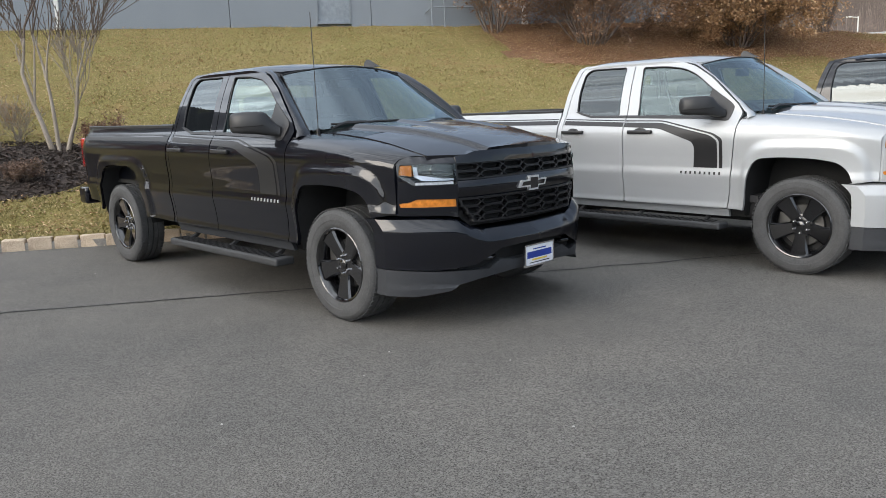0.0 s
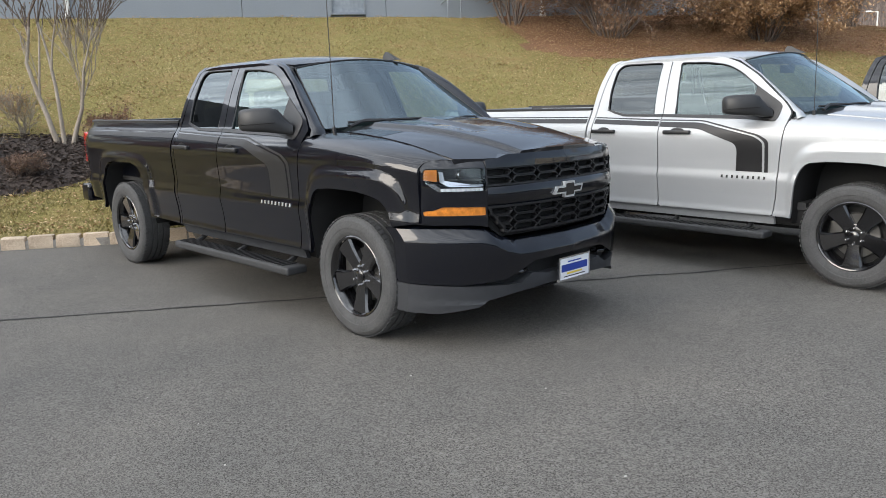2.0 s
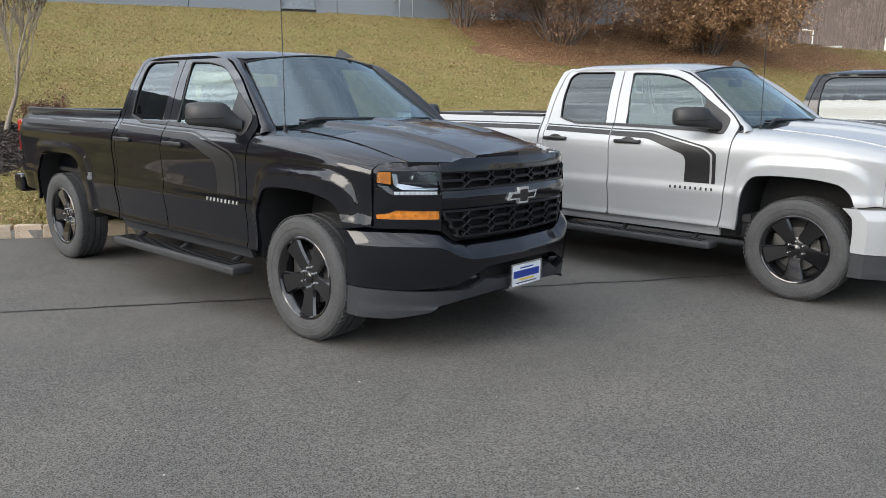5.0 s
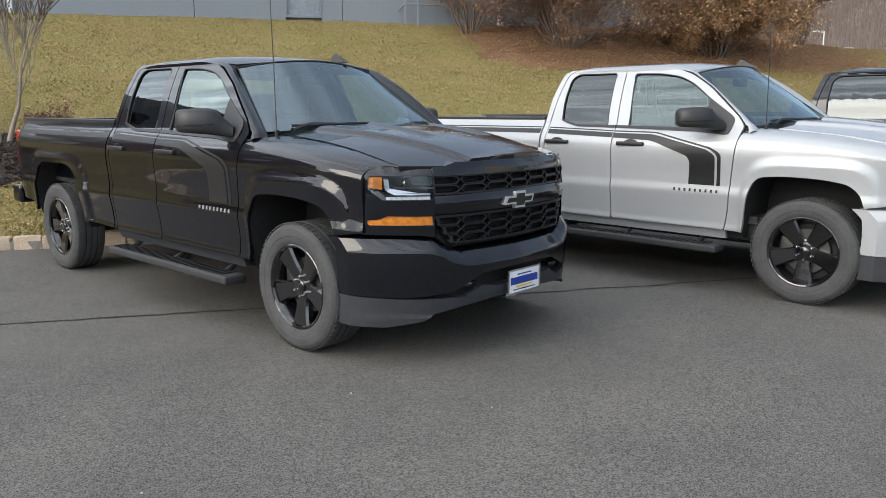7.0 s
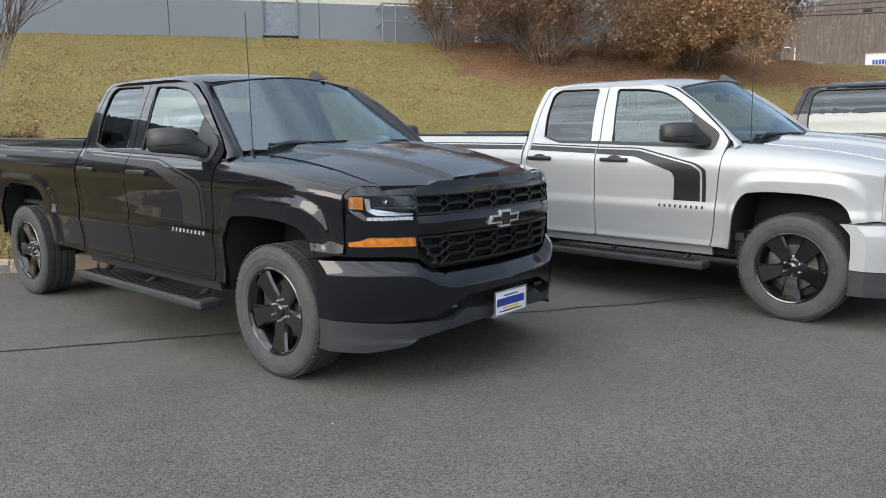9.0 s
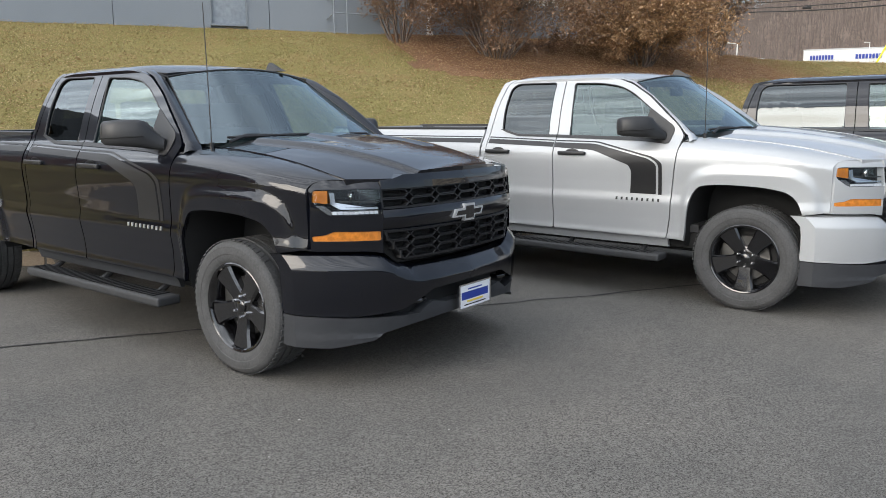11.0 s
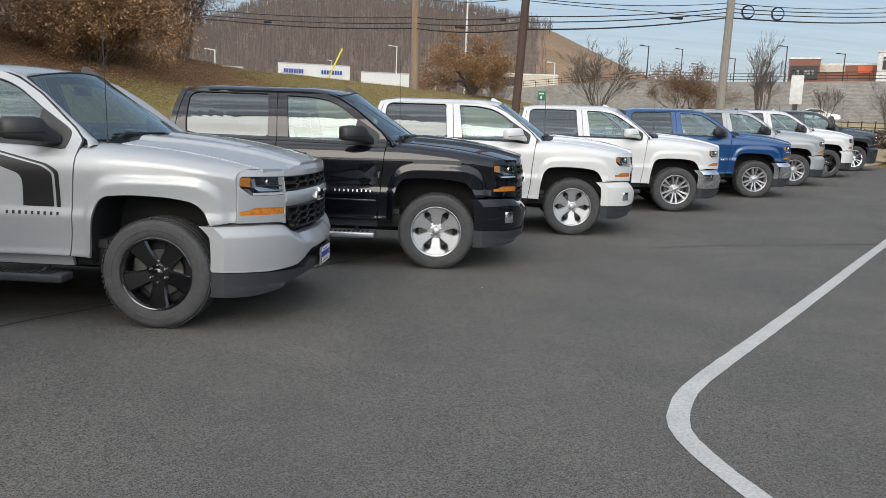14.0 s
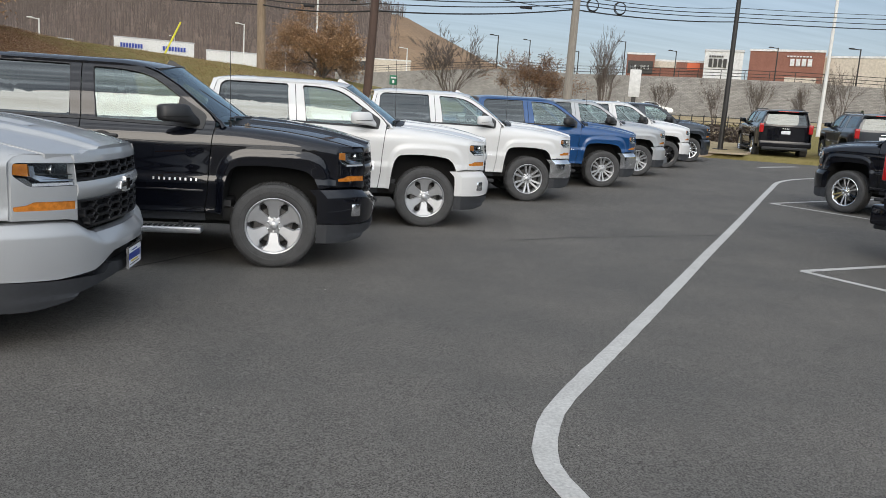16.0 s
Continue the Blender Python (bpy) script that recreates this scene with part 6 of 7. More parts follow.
def crack_line(pts, name):
    rnd = random.Random(len(name))
    bm = bmesh.new()
    prev = None
    u, end = pts[0][0], pts[-1][0]
    while u < end:
        v = float(np.interp(u, [p[0] for p in pts], [p[1] for p in pts])) + .035 * noise.noise(Vector((u * 2.2, 0, 1))) + .012 * noise.noise(Vector((u * 9, 0, 4)))
        w = .006 + .012 * abs(noise.noise(Vector((u * 3.1, 5, 0)))) + rnd.uniform(0, .006)
        z = lot_z(u) + .012 * noise.noise(Vector((u * .25, v * .25, 7))) + .0045
        ring = [bm.verts.new((*uv(u, v - w), z)), bm.verts.new((*uv(u, v + w), z))]
        if prev:
            bm.faces.new((prev[0], ring[0], ring[1], prev[1]))
        prev = ring
        u += .05
    bmesh.ops.recalc_face_normals(bm, faces=bm.faces)
    if sum(f.normal.z for f in bm.faces) < 0:
        bmesh.ops.reverse_faces(bm, faces=bm.faces)
    tagged(part(name, bm, "under", angle=60), "dark seam crack in the asphalt", "crack", kind="structure")


crack_line([(-11, -3.05), (0, -3.15), (9, -3.3)], "trim_crack_near")
crack_line([(10.2, -5.5), (11.0, -6.1), (13.2, -8.3)], "trim_crack_far")


def grit():
    """Small stones and specks lying on the asphalt."""
    rnd = random.Random(77)
    verts, faces = [], []
    for k in range(520):
        u, v = rnd.uniform(-4, 16), rnd.uniform(-12, -.3)
        x, y = uv(u, v)
        z = lot_z(u) + .012 * noise.noise(Vector((u * .25, v * .25, 7)))
        s = rnd.uniform(.003, .009) * (2.0 if rnd.random() < .06 else 1)
        i = len(verts)
        a = rnd.uniform(0, 6.28)
        for j in range(4):
            verts.append((x + s * math.cos(a + j * 1.57) * rnd.uniform(.6, 1.2), y + s * math.sin(a + j * 1.57) * rnd.uniform(.6, 1.2), z))
        verts.append((x, y, z + s * .8))
        faces += [(i + j, i + (j + 1) % 4, i + 4) for j in range(4)]
    stuff("grit", verts, faces, "grit", "small stones and crumbs on the asphalt", "grit")


MAT["grit"] = island_tinted("grit", [(0.0, (0.02, 0.02, 0.02)), (0.6, (0.10, 0.09, 0.08)), (1.0, (0.5, 0.48, 0.44))])
grit()

# ---- the row of trucks ----
def parked(x, y, yaw=0.0):
    u, v = to_uv(x, y)
    slope = math.degrees(math.atan(.00196 * min(max(u, 0), 20)))
    p, q = Vector((ROW.x, ROW.y, math.tan(radians(slope)))).normalized(), Vector((BANK.x, BANK.y, 0))
    up = p.cross(q).normalized()
    fwd = Vector((math.cos(radians(yaw)), math.sin(radians(yaw)), 0))
    fwd = (fwd - up * fwd.dot(up)).normalized()
    lef = up.cross(fwd)
    return Matrix.Translation((x, y, lot_z(u))) @ Matrix((fwd, lef, up)).transposed().to_4x4()


pickup("pickup_truck", "glossy black pickup truck with black wheels and satin door stripe", parked(-.044, .035, -.6), "paint_black", decal="decal_satin")
pickup("pickup_truck", "silver pickup truck with black side stripes and black wheels", parked(1.941, 3.277, -3.0), "paint_silver", stripes=True)
pickup("pickup_truck", "black crew cab pickup truck with bright alloy wheels", parked(3.86, 5.95, -1.5), "paint_black", "crew", "fat", "alloy", fog=True, plate=False, moulding="chrome", board="alloy")
pickup("pickup_truck", "white crew cab pickup truck with bright alloy wheels", parked(5.74, 8.78, -2.5), "paint_white", "crew", "fat", "alloy", fog=True, plate=False, mirror="paint_white")
pickup("pickup_truck", "white pickup truck with chrome bumper and split-spoke wheels", parked(8.10, 12.02, -2.0), "paint_white", "crew", "split", "alloy", bumper="chrome", accents="chrome", grille="chrome", plate=False, mirror="paint_white")
pickup("pickup_truck", "metallic blue pickup truck with chrome bumper", parked(10.58, 14.72, -2.0), "paint_blue", "crew", "split", "alloy", bumper="chrome", accents="chrome", grille="chrome", plate=False)
pickup("pickup_truck", "silver pickup truck in the row beside the blue one", parked(12.65, 17.55, -2.0), "paint_silver", "double", "split", "alloy", plate=False)
pickup("pickup_truck", "white pickup truck with black wheels at the row's far part", parked(14.75, 20.25, -2.0), "paint_white", "double", "five", "gloss_black", plate=False)
pickup("pickup_truck", "dark grey-blue pickup truck ending the row", parked(16.9, 22.95, -2.0), "paint_grey", "crew", "split", "chrome", plate=False)

# ---- sport utility vehicles ----
def suv(label, x, y, yaw, body="paint_black"):
    pickup("sport_utility_vehicle", label, parked(x, y, yaw), body, "suv", "split", "chrome", accents="chrome", grille="chrome", plate=False, mirror="paint_black")


suv("black sport utility vehicle seen from its tailgate", 23.4, 28.0, 68)
suv("dark sport utility vehicle beside the first one", 25.3, 25.2, 68, "paint_grey")
suv("black sport utility vehicle with chrome wheels on marked bay", 15.1, 11.0, 110)
suv("black sport utility vehicle with red tail lamps", 13.32, 2.57, 290)

# ---- the distance ----
EYE_AT = (4.09, -2.37, 1.51)


def at_bearing(az, d, el=None):
    """A place by bearing (degrees from +x), distance and, if given, height angle."""
    a = radians(az)
    x, y = EYE_AT[0] + d * math.cos(a), EYE_AT[1] + d * math.sin(a)
    return (x, y) if el is None else (x, y, EYE_AT[2] + d * math.tan(radians(el)))


MAT["stone_wall"] = None


def stone_material():
    m, n, l, b = material("stacked_stone")
    c = n.new("ShaderNodeTexCoord")
    br = n.new("ShaderNodeTexBrick")
    br.inputs["Scale"].default_value = 1.0
    br.inputs["Brick Width"].default_value, br.inputs["Row Height"].default_value, br.inputs["Mortar Size"].default_value = 0.46, 0.155, 0.016
    br.inputs["Color1"].default_value, br.inputs["Color2"].default_value, br.inputs["Mortar"].default_value = (0.40, 0.375, 0.34, 1), (0.24, 0.225, 0.205, 1), (0.10, 0.095, 0.09, 1)
    mp = n.new("ShaderNodeMapping")
    mp.inputs["Rotation"].default_value = (radians(90), 0, 0)
    l.new(c.outputs["Object"], mp.inputs[0])
    wob = n.new("ShaderNodeTexNoise")
    wob.inputs["Scale"].default_value, wob.inputs["Detail"].default_value = 1.7, 3.0
    l.new(mp.outputs[0], wob.inputs["Vector"])
    sway = n.new("ShaderNodeMix"); sway.data_type = "VECTOR"
    off = n.new("ShaderNodeVectorMath"); off.operation = "ADD"
    l.new(mp.outputs[0], off.inputs[0]); l.new(wob.outputs["Color"], off.inputs[1])
    sway.inputs["Factor"].default_value = 0.22
    l.new(mp.outputs[0], sway.inputs["A"]); l.new(off.outputs[0], sway.inputs["B"])
    l.new(sway.outputs["Result"], br.inputs["Vector"])
    big = noise_node(n, l, 0.4, 5.0)
    col = mixed(n, l, 0.4, br.outputs[0], ramp(n, l, big, [(0.3, (0.20, 0.19, 0.175)), (0.7, (0.46, 0.44, 0.41))]))
    l.new(col, b.inputs["Base Color"])
    put(b, Roughness=0.9)
    bumped(n, l, b, br.outputs["Fac"], 0.6, -0.05)
    return m


MAT["stone_wall"] = stone_material()
MAT["brick_red"] = varied("red_brick", (0.20, 0.085, 0.06), (0.28, 0.125, 0.09), 0.6, 0.85, 0.2, 0.01)
MAT["store_white"] = varied("white_render", (0.60, 0.60, 0.59), (0.70, 0.70, 0.69), 0.3, 0.8, 0.1, 0.01)
MAT["store_cream"] = varied("cream_render", (0.50, 0.44, 0.36), (0.60, 0.535, 0.45), 0.3, 0.8, 0.1, 0.01)
MAT["pole_tan"] = varied("weathered_pole_wood", (0.20, 0.145, 0.095), (0.32, 0.24, 0.165), 4.0, 0.85, 0.4, 0.01, stretch=(1, 1, .08))
MAT["pole_brown"] = varied("creosoted_pole_wood", (0.055, 0.034, 0.026), (0.10, 0.06, 0.045), 4.0, 0.8, 0.4, 0.01, stretch=(1, 1, .08))
MAT["pole_grey"] = varied("grey_pole_wood", (0.22, 0.195, 0.165), (0.32, 0.29, 0.25), 4.0, 0.85, 0.4, 0.01, stretch=(1, 1, .08))
MAT["shingle"] = varied("dark_roof_shingle", (0.030, 0.030, 0.032), (0.065, 0.064, 0.066), 2.0, 0.9, 0.5, 0.02, 9.0, stretch=(1, 1, 4))
MAT["cable"] = plain("black_cable", (0.012, 0.012, 0.013), 0.6)
MAT["bronze"] = plain("dark_bronze_paint", (0.022, 0.020, 0.018), 0.5)
MAT["safety_yellow"] = plain("yellow_plastic", (0.78, 0.70, 0.03), 0.45)
MAT["sign_green"] = plain("green_sign", (0.01, 0.16, 0.08), 0.4)
MAT["sign_orange"] = plain("orange_sign", (0.62, 0.12, 0.04), 0.5)
# Lighter, duller brown: the hill's distance haze is put into the colour.
MAT["hill_wood"] = varied("bare_woodland_floor", (0.105, 0.072, 0.055), (0.20, 0.145, 0.11), 0.02, 0.95, 0.5, 1.0, 0.25)
MAT["hill_grass"] = varied("dry_hillside", (0.20, 0.125, 0.07), (0.31, 0.205, 0.12), 0.02, 0.95, 0.5, 0.6, 0.3)
# Tree browns kept close in tone, with distance haze put into them.
MAT["far_tree"] = island_tinted("hazy_far_trees", [(0.0, (0.095, 0.074, 0.065)), (0.6, (0.145, 0.115, 0.10)), (1.0, (0.21, 0.172, 0.15))], 0.95, 3.0, 0)

RIDGE_AZ = (40, 60, 72, 75, 77.1, 78.3, 81, 83.1, 84.9, 89.4, 96.6, 100.2, 103.2, 105.3, 110, 116, 125, 150, 180)
RIDGE_EL = (1.2, 2.0, 3.2, 3.9, 4.5, 5.05, 6.25, 7.2, 7.5, 8.3, 9.0, 8.55, 8.2, 7.2, 5.4, 4.2, 3.2, 2.6, 2.2)


def hill_z(az, f):
    """Height on the hillside at a bearing, f from its foot (0) to its ridge (1)."""
    d = 430 + 320 * f
    top = EYE_AT[2] + 750 * math.tan(radians(float(np.interp(az, RIDGE_AZ, RIDGE_EL))))
    foot = 14.0
    g = f ** .85
    z = foot + (top - foot) * g
    z += 4.0 * noise.noise(Vector((az * .5, f * 4, 0))) * g * (1 - f) * 4
    return d, z


def hillside():
    for name, a0, a1, mat, label in (("hill", 84.2, 182, "hill_wood", "long wooded hill, brown and leafless"), ("grassy_hill", 38, 84.2, "hill_grass", "bare tan slope of the hill's end")):
        bm = bmesh.new()
        n = int((a1 - a0) / .6)
        m = 18
        rows = []
        for i in range(n + 1):
            az = a0 + (a1 - a0) * i / n
            row = []
            for j in range(m + 3):
                f = j / m
                if f <= 1:
                    d, z = hill_z(az, f)
                else:
                    d, z = 750 + 160 * (f - 1) * m, hill_z(az, 1)[1] - 30 * (f - 1) * m
                row.append(bm.verts.new((*at_bearing(az, d), z)))
            rows.append(row)
        for p, q in zip(rows, rows[1:]):
            for j in range(m + 2):
                bm.faces.new((p[j], p[j + 1], q[j + 1], q[j]))
        bmesh.ops.recalc_face_normals(bm, faces=bm.faces)
        if sum(f.normal.z for f in bm.faces) < 0:
            bmesh.ops.reverse_faces(bm, faces=bm.faces)
        tagged(part(name, bm, mat, angle=80), label, "hill", kind="structure")


hillside()


def far_woods():
    rnd = random.Random(5)
    verts, faces = [], []

    def quad(a, b, w0, w1, side):
        i = len(verts)
        verts.extend([tuple(a - side * w0), tuple(a + side * w0), tuple(b + side * w1), tuple(b - side * w1)])
        faces.append((i, i + 1, i + 2, i + 3))
    for k in range(9000):
        az = rnd.uniform(83.2, 117)
        f = rnd.random() ** .8
        if k < 1500:
            f = rnd.uniform(.97, 1.0)
        if az < 87 and rnd.random() > (az - 83.2) / 4 + (.4 if f > .9 else 0):
            continue
        d, z = hill_z(az, f)
        x, y = at_bearing(az, d)
        hgt = rnd.uniform(7, 13)
        base, top = Vector((x, y, z - .5)), Vector((x + rnd.uniform(-.6, .6), y, z + hgt))
        side = Vector((-math.sin(radians(az)), math.cos(radians(az)), 0))
        quad(base, top, .16, .04, side)
        for j in range(6):
            t = rnd.uniform(.35, .95)
            p = base.lerp(top, t)
            q = p + side * rnd.choice((-1, 1)) * rnd.uniform(.8, 2.6) * (1.2 - t) + Vector((0, 0, rnd.uniform(.8, 3.2)))
            dd = (q - p).normalized()
            quad(p, q, .10, .03, side.cross(dd).cross(dd).normalized())
    stuff("woodland", verts, faces, "far_tree", "leafless brown woods covering the far hill", "woods")


far_woods()


# ---- retaining wall and shops beyond the road ----
def line_points():
    return [(88, 134, 8.7), (85.2, 130, 8.9), (81.5, 124, 9.4), (75.7, 114, 9.75), (70.9, 108, 9.1), (62.4, 100, 8.8), (56.2, 97, 8.5), (50.9, 95, 8.0), (44, 94, 7.6), (34, 96, 7.2)]


def retaining_wall():
    W = thing("retaining_wall", "long retaining wall of stacked grey stone", "wall", Matrix.Identity(4), kind="structure")
    pts = [Vector((*at_bearing(a, d), z)) for a, d, z in line_points()]
    for p, q in zip(pts, pts[1:]):
        L = (q - p).to_2d().length
        bm = bmesh.new()
        vs = [bm.verts.new(c) for c in ((0, 0, 2 - p.z), (L, 0, 2 - p.z), (L, 0, q.z - p.z), (0, 0, 0), (0, 1, 2 - p.z), (L, 1, 2 - p.z), (L, 1, q.z - p.z), (0, 1, 0))]
        for f in ((0, 1, 2, 3), (5, 4, 7, 6), (3, 2, 6, 7), (0, 3, 7, 4), (1, 5, 6, 2)):
            bm.faces.new([vs[i] for i in f])
        bmesh.ops.recalc_face_normals(bm, faces=bm.faces)
        d = (q - p).to_2d().normalized()
        M = Matrix.Translation(p) @ Matrix.Rotation(math.atan2(d.y, d.x), 4, "Z")
        part("wall_stretch", bm, "stone_wall", W, at=M, angle=0)
        bm = bmesh.new()
        n = max(2, int(L / 2.4))
        for i in range(n):
            x = L * i / n
            z = (q.z - p.z) * i / n
            tube(bm, [(x, .4, z), (x, .4, z + 1.1)], .04, 5)
        for h_ in (.35, .7, 1.08):
            tube(bm, [(0, .4, h_), (L, .4, q.z - p.z + h_)], .035, 5)
        part("fence_stretch", bm, "bronze", W, at=M)


retaining_wall()


def block(name, label, az0, az1, d, el0, el1, mat, deep=12, category="building", extra=()):
    """A far building seen square on between two bearings, with a coping and the given fronts on it."""
    a, b = Vector(at_bearing(az0, d)), Vector(at_bearing(az1, d))
    z0, z1 = EYE_AT[2] + d * math.tan(radians(el0)), EYE_AT[2] + d * math.tan(radians(el1))
    dirn = (b - a)
    L = dirn.length
    M = Matrix.Translation((a.x, a.y, z0)) @ Matrix.Rotation(math.atan2(dirn.y, dirn.x), 4, "Z")
    T = thing(name, label, category, M)
    bm = bmesh.new()
    box(bm, 0, L, 0, deep, -4, z1 - z0)
    part("wall", bm, mat, T, angle=0)
    bm = bmesh.new()
    box(bm, -.1, L + .1, -.12, deep + .1, z1 - z0, z1 - z0 + .35)
    part("coping", bm, "store_white" if mat != "store_white" else "galv", T, angle=0)
    for nm, x0, x1, y0, y1, m in extra:
        bm = bmesh.new()
        H = z1 - z0
        box(bm, L * x0, L * x1, -.25, .05, H * y0, H * y1)
        part(nm, bm, m, T, angle=0)
    return T


def bars(x0, x1, y0, y1, n, m):
    w = (x1 - x0) / n
    return [("sign_bar", x0 + i * w, x0 + (i + .72) * w, y0, y1, m) for i in range(n)]


block("shop", "brick shop with a dark fascia and cream coping", 67.2, 65.3, 150, 3.2, 5.55, "brick_red", extra=[("fascia", .05, .95, .45, .82, "bronze")] + bars(.15, .85, .58, .70, 6, "store_white"))
block("shop", "low brick shop front with an orange sign", 65.4, 61.9, 152, 3.2, 5.15, "brick_red", extra=[("fascia", .0, .45, .78, 1.0, "store_cream"), ("sign", .66, .9, .75, .98, "sign_orange")])
block("shop", "white gabled shop front with a dark sign", 62.0, 59.5, 146, 3.2, 5.95, "store_white", extra=bars(.12, .62, .62, .82, 4, "bronze") + bars(.12, .5, .86, .90, 6, "bronze"))
block("shop", "red brick shop corner with a white sign", 59.1, 54.5, 148, 3.2, 6.05, "brick_red", extra=bars(.55, .86, .68, .84, 4, "store_white") + bars(.5, .84, .88, .91, 8, "store_white") + [("fascia", .5, .92, .0, .42, "store_cream"), ("opening", .70, .74, .0, .34, "bronze")])
block("shop", "long cream shop wall", 54.5, 40, 150, 3.2, 5.7, "store_cream")
block("shop", "white flat-roofed shop with small blue signs", 102.8, 97.7, 250, 2.6, 4.2, "store_white", extra=bars(.08, .36, .62, .80, 8, "bar_blue") + bars(.60, .90, .62, .80, 8, "bar_blue"))
block("shop", "low white shop behind dark shrubs", 96.9, 93.4, 240, 2.6, 3.85, "store_white")
block("shop", "low pale shop far along the road", 108.2, 105.2, 260, 2.6, 3.75, "store_white")
block("shop", "long low building with a dark window band", 87.6, 82.6, 210, 2.4, 4.15, "store_cream", extra=[("window_band", .0, .4, .55, .9, "bronze")])


# ---- poles, wires, lamps ----
def pole(name, label, category, az, d, lean_top, hgt, r0, r1, mat, base_z=None):
    x, y = at_bearing(az, d)
    u, v = to_uv(x, y)
    z = land_z(u, v) - .3 if base_z is None else base_z
    T = thing(name, label, category, Matrix.Translation((x, y, z)))
    bm = bmesh.new()
    side = Vector((math.sin(radians(az)), -math.cos(radians(az)), 0))
    tube(bm, [side * lean_top * k / 6 + Vector((0, 0, hgt * k / 6)) for k in range(7)], r0, 14, True, r1)
    part("shaft", bm, mat, T)
    return T, z


P1, z1 = pole("utility_pole", "weathered tan wooden utility pole", "utility pole", 93.2, 36, -.15, 11.5, .19, .15, "pole_tan")
P2, z2 = pole("utility_pole", "dark brown leaning wooden utility pole", "utility pole", 85.7, 30, .45, 11.0, .17, .14, "pole_brown")
P3, z3 = pole("utility_pole", "grey wooden utility pole carrying cables", "utility pole", 71.2, 35, .15, 11.5, .19, .15, "pole_grey")
L1, zl = pole("street_lamp", "dark bronze parking lot light pole", "street lamp", 60.3, 34, .06, 9.5, .11, .075, "bronze")
bm = bmesh.new()
box(bm, -.22, .22, -.22, .22, .25, .36, .02)
part("base_plate", bm, "bronze", L1)
bm = bmesh.new()
box(bm, -.6, .6, -.16, .16, 9.45, 9.6, .03)
part("lamp_head", bm, "bronze", L1)
F1, zf = pole("flagpole", "tall white metal flagpole", "flagpole", 54.3, 62, .1, 16, .14, .08, "white_paint")
F2, _ = pole("flagpole", "tall white pole behind the trees", "flagpole", 89.4, 110, 0, 24, .15, .09, "white_paint")
bm = bmesh.new()
box(bm, -.17, .17, -.21, -.13, 4.7, 4.86)
part("pole_tag", bm, "white_paint", P1)


def lamp_post(az, d, el, arm=1.0):
    x, y, zt = at_bearing(az, d, el)
    T = thing("street_lamp", "slim street lamp with a short arm", "street lamp", Matrix.Translation((x, y, 4)), "far street lamps")
    bm = bmesh.new()
    tube(bm, [(0, 0, 0), (0, 0, zt - 4)], .12, 6, True, .08)
    part("shaft", bm, "bronze" if az < 82 else "white_paint", T)
    side = Vector((-math.sin(radians(az)), math.cos(radians(az)), 0)) * arm
    bm = bmesh.new()
    tube(bm, [(0, 0, zt - 4.1), (side.x, side.y, zt - 4)], .06, 6)
    box(bm, side.x - .3, side.x + .3, side.y - .2, side.y + .2, zt - 4.05, zt - 3.9, .03)
    part("lamp_head", bm, "bronze" if az < 82 else "white_paint", T)


for az, d, el in ((76.4, 120, 6.4), (74.1, 150, 6.2), (67.4, 140, 6.4), (63.9, 140, 5.9), (57.4, 130, 6.3), (70.6, 140, 5.6), (82.9, 130, 5.1), (94.4, 120, 5.85), (91.5, 150, 4.3), (107.2, 110, 4.9), (99.0, 230, 4.6), (52.5, 110, 6.3), (73.0, 160, 5.2), (46, 120, 6.2)):
    lamp_post(az, d, el)


def cable(name, stops, sag, r, label="thin black cable strung between poles"):
    bm = bmesh.new()
    pts = []
    P = [Vector(at_bearing(*s)) for s in stops]
    for p, q in zip(P, P[1:]):
        for k in range(12):
            t = k / 12
            c = p.lerp(q, t)
            c.z -= sag * 4 * t * (1 - t)
            pts.append(c)
    pts.append(P[-1])
    tube(bm, pts, r, 6)
    return tagged(part(name, bm, "cable"), label, "cable", "overhead cables")


cable("overhead_cable", [(125, 62, 7.3), (106.7, 44, 7.55), (93.3, 36, 8.0), (85.3, 30, 8.4), (71.2, 35, 9.0), (60.4, 46, 8.45), (44, 70, 7.9)], .12, .022)
cable("overhead_cable", [(125, 62, 6.9), (106.7, 44, 7.2), (93.3, 36, 7.6), (85.3, 30, 8.0), (71.2, 35, 8.75), (60.4, 46, 8.2), (44, 70, 7.55)], .12, .022)
cable("overhead_cable", [(125, 62, 6.7), (106.7, 44, 6.95), (93.3, 36, 7.25), (85.3, 30, 7.5), (71.2, 35, 8.4), (60.4, 46, 7.9), (44, 70, 7.3)], .15, .030)
cable("overhead_cable", [(93.3, 36, 9.4), (85.3, 30, 9.7), (71.2, 35, 9.35), (60.4, 46, 8.8), (44, 70, 8.2)], .2, .016)
cable("overhead_cable", [(93.3, 36, 10.4), (88.0, 33, 9.7), (76, 33.5, 8.8), (71.2, 35, 8.45)], .05, .016)
for az, el, l in ((74.6, 8.38, .55), (103.9, 7.1, .35), (90.0, 7.45, .5), (86.9, 8.1, .3)):
    x, y, z = at_bearing(az, 34.5 if az < 80 else 36, el)
    bm = bmesh.new()
    bmesh.ops.create_cone(bm, cap_ends=True, segments=10, radius1=.06, radius2=.06, depth=l)
    bmesh.ops.bevel(bm, geom=bm.edges[:], offset=.02, segments=2, affect="EDGES")
    tagged(part("cable_splice", bm, "cable", at=Matrix.Translation((x, y, z)) @ Matrix.Rotation(radians(90), 4, "Y")), "black splice case hanging on the cable", "splice case")
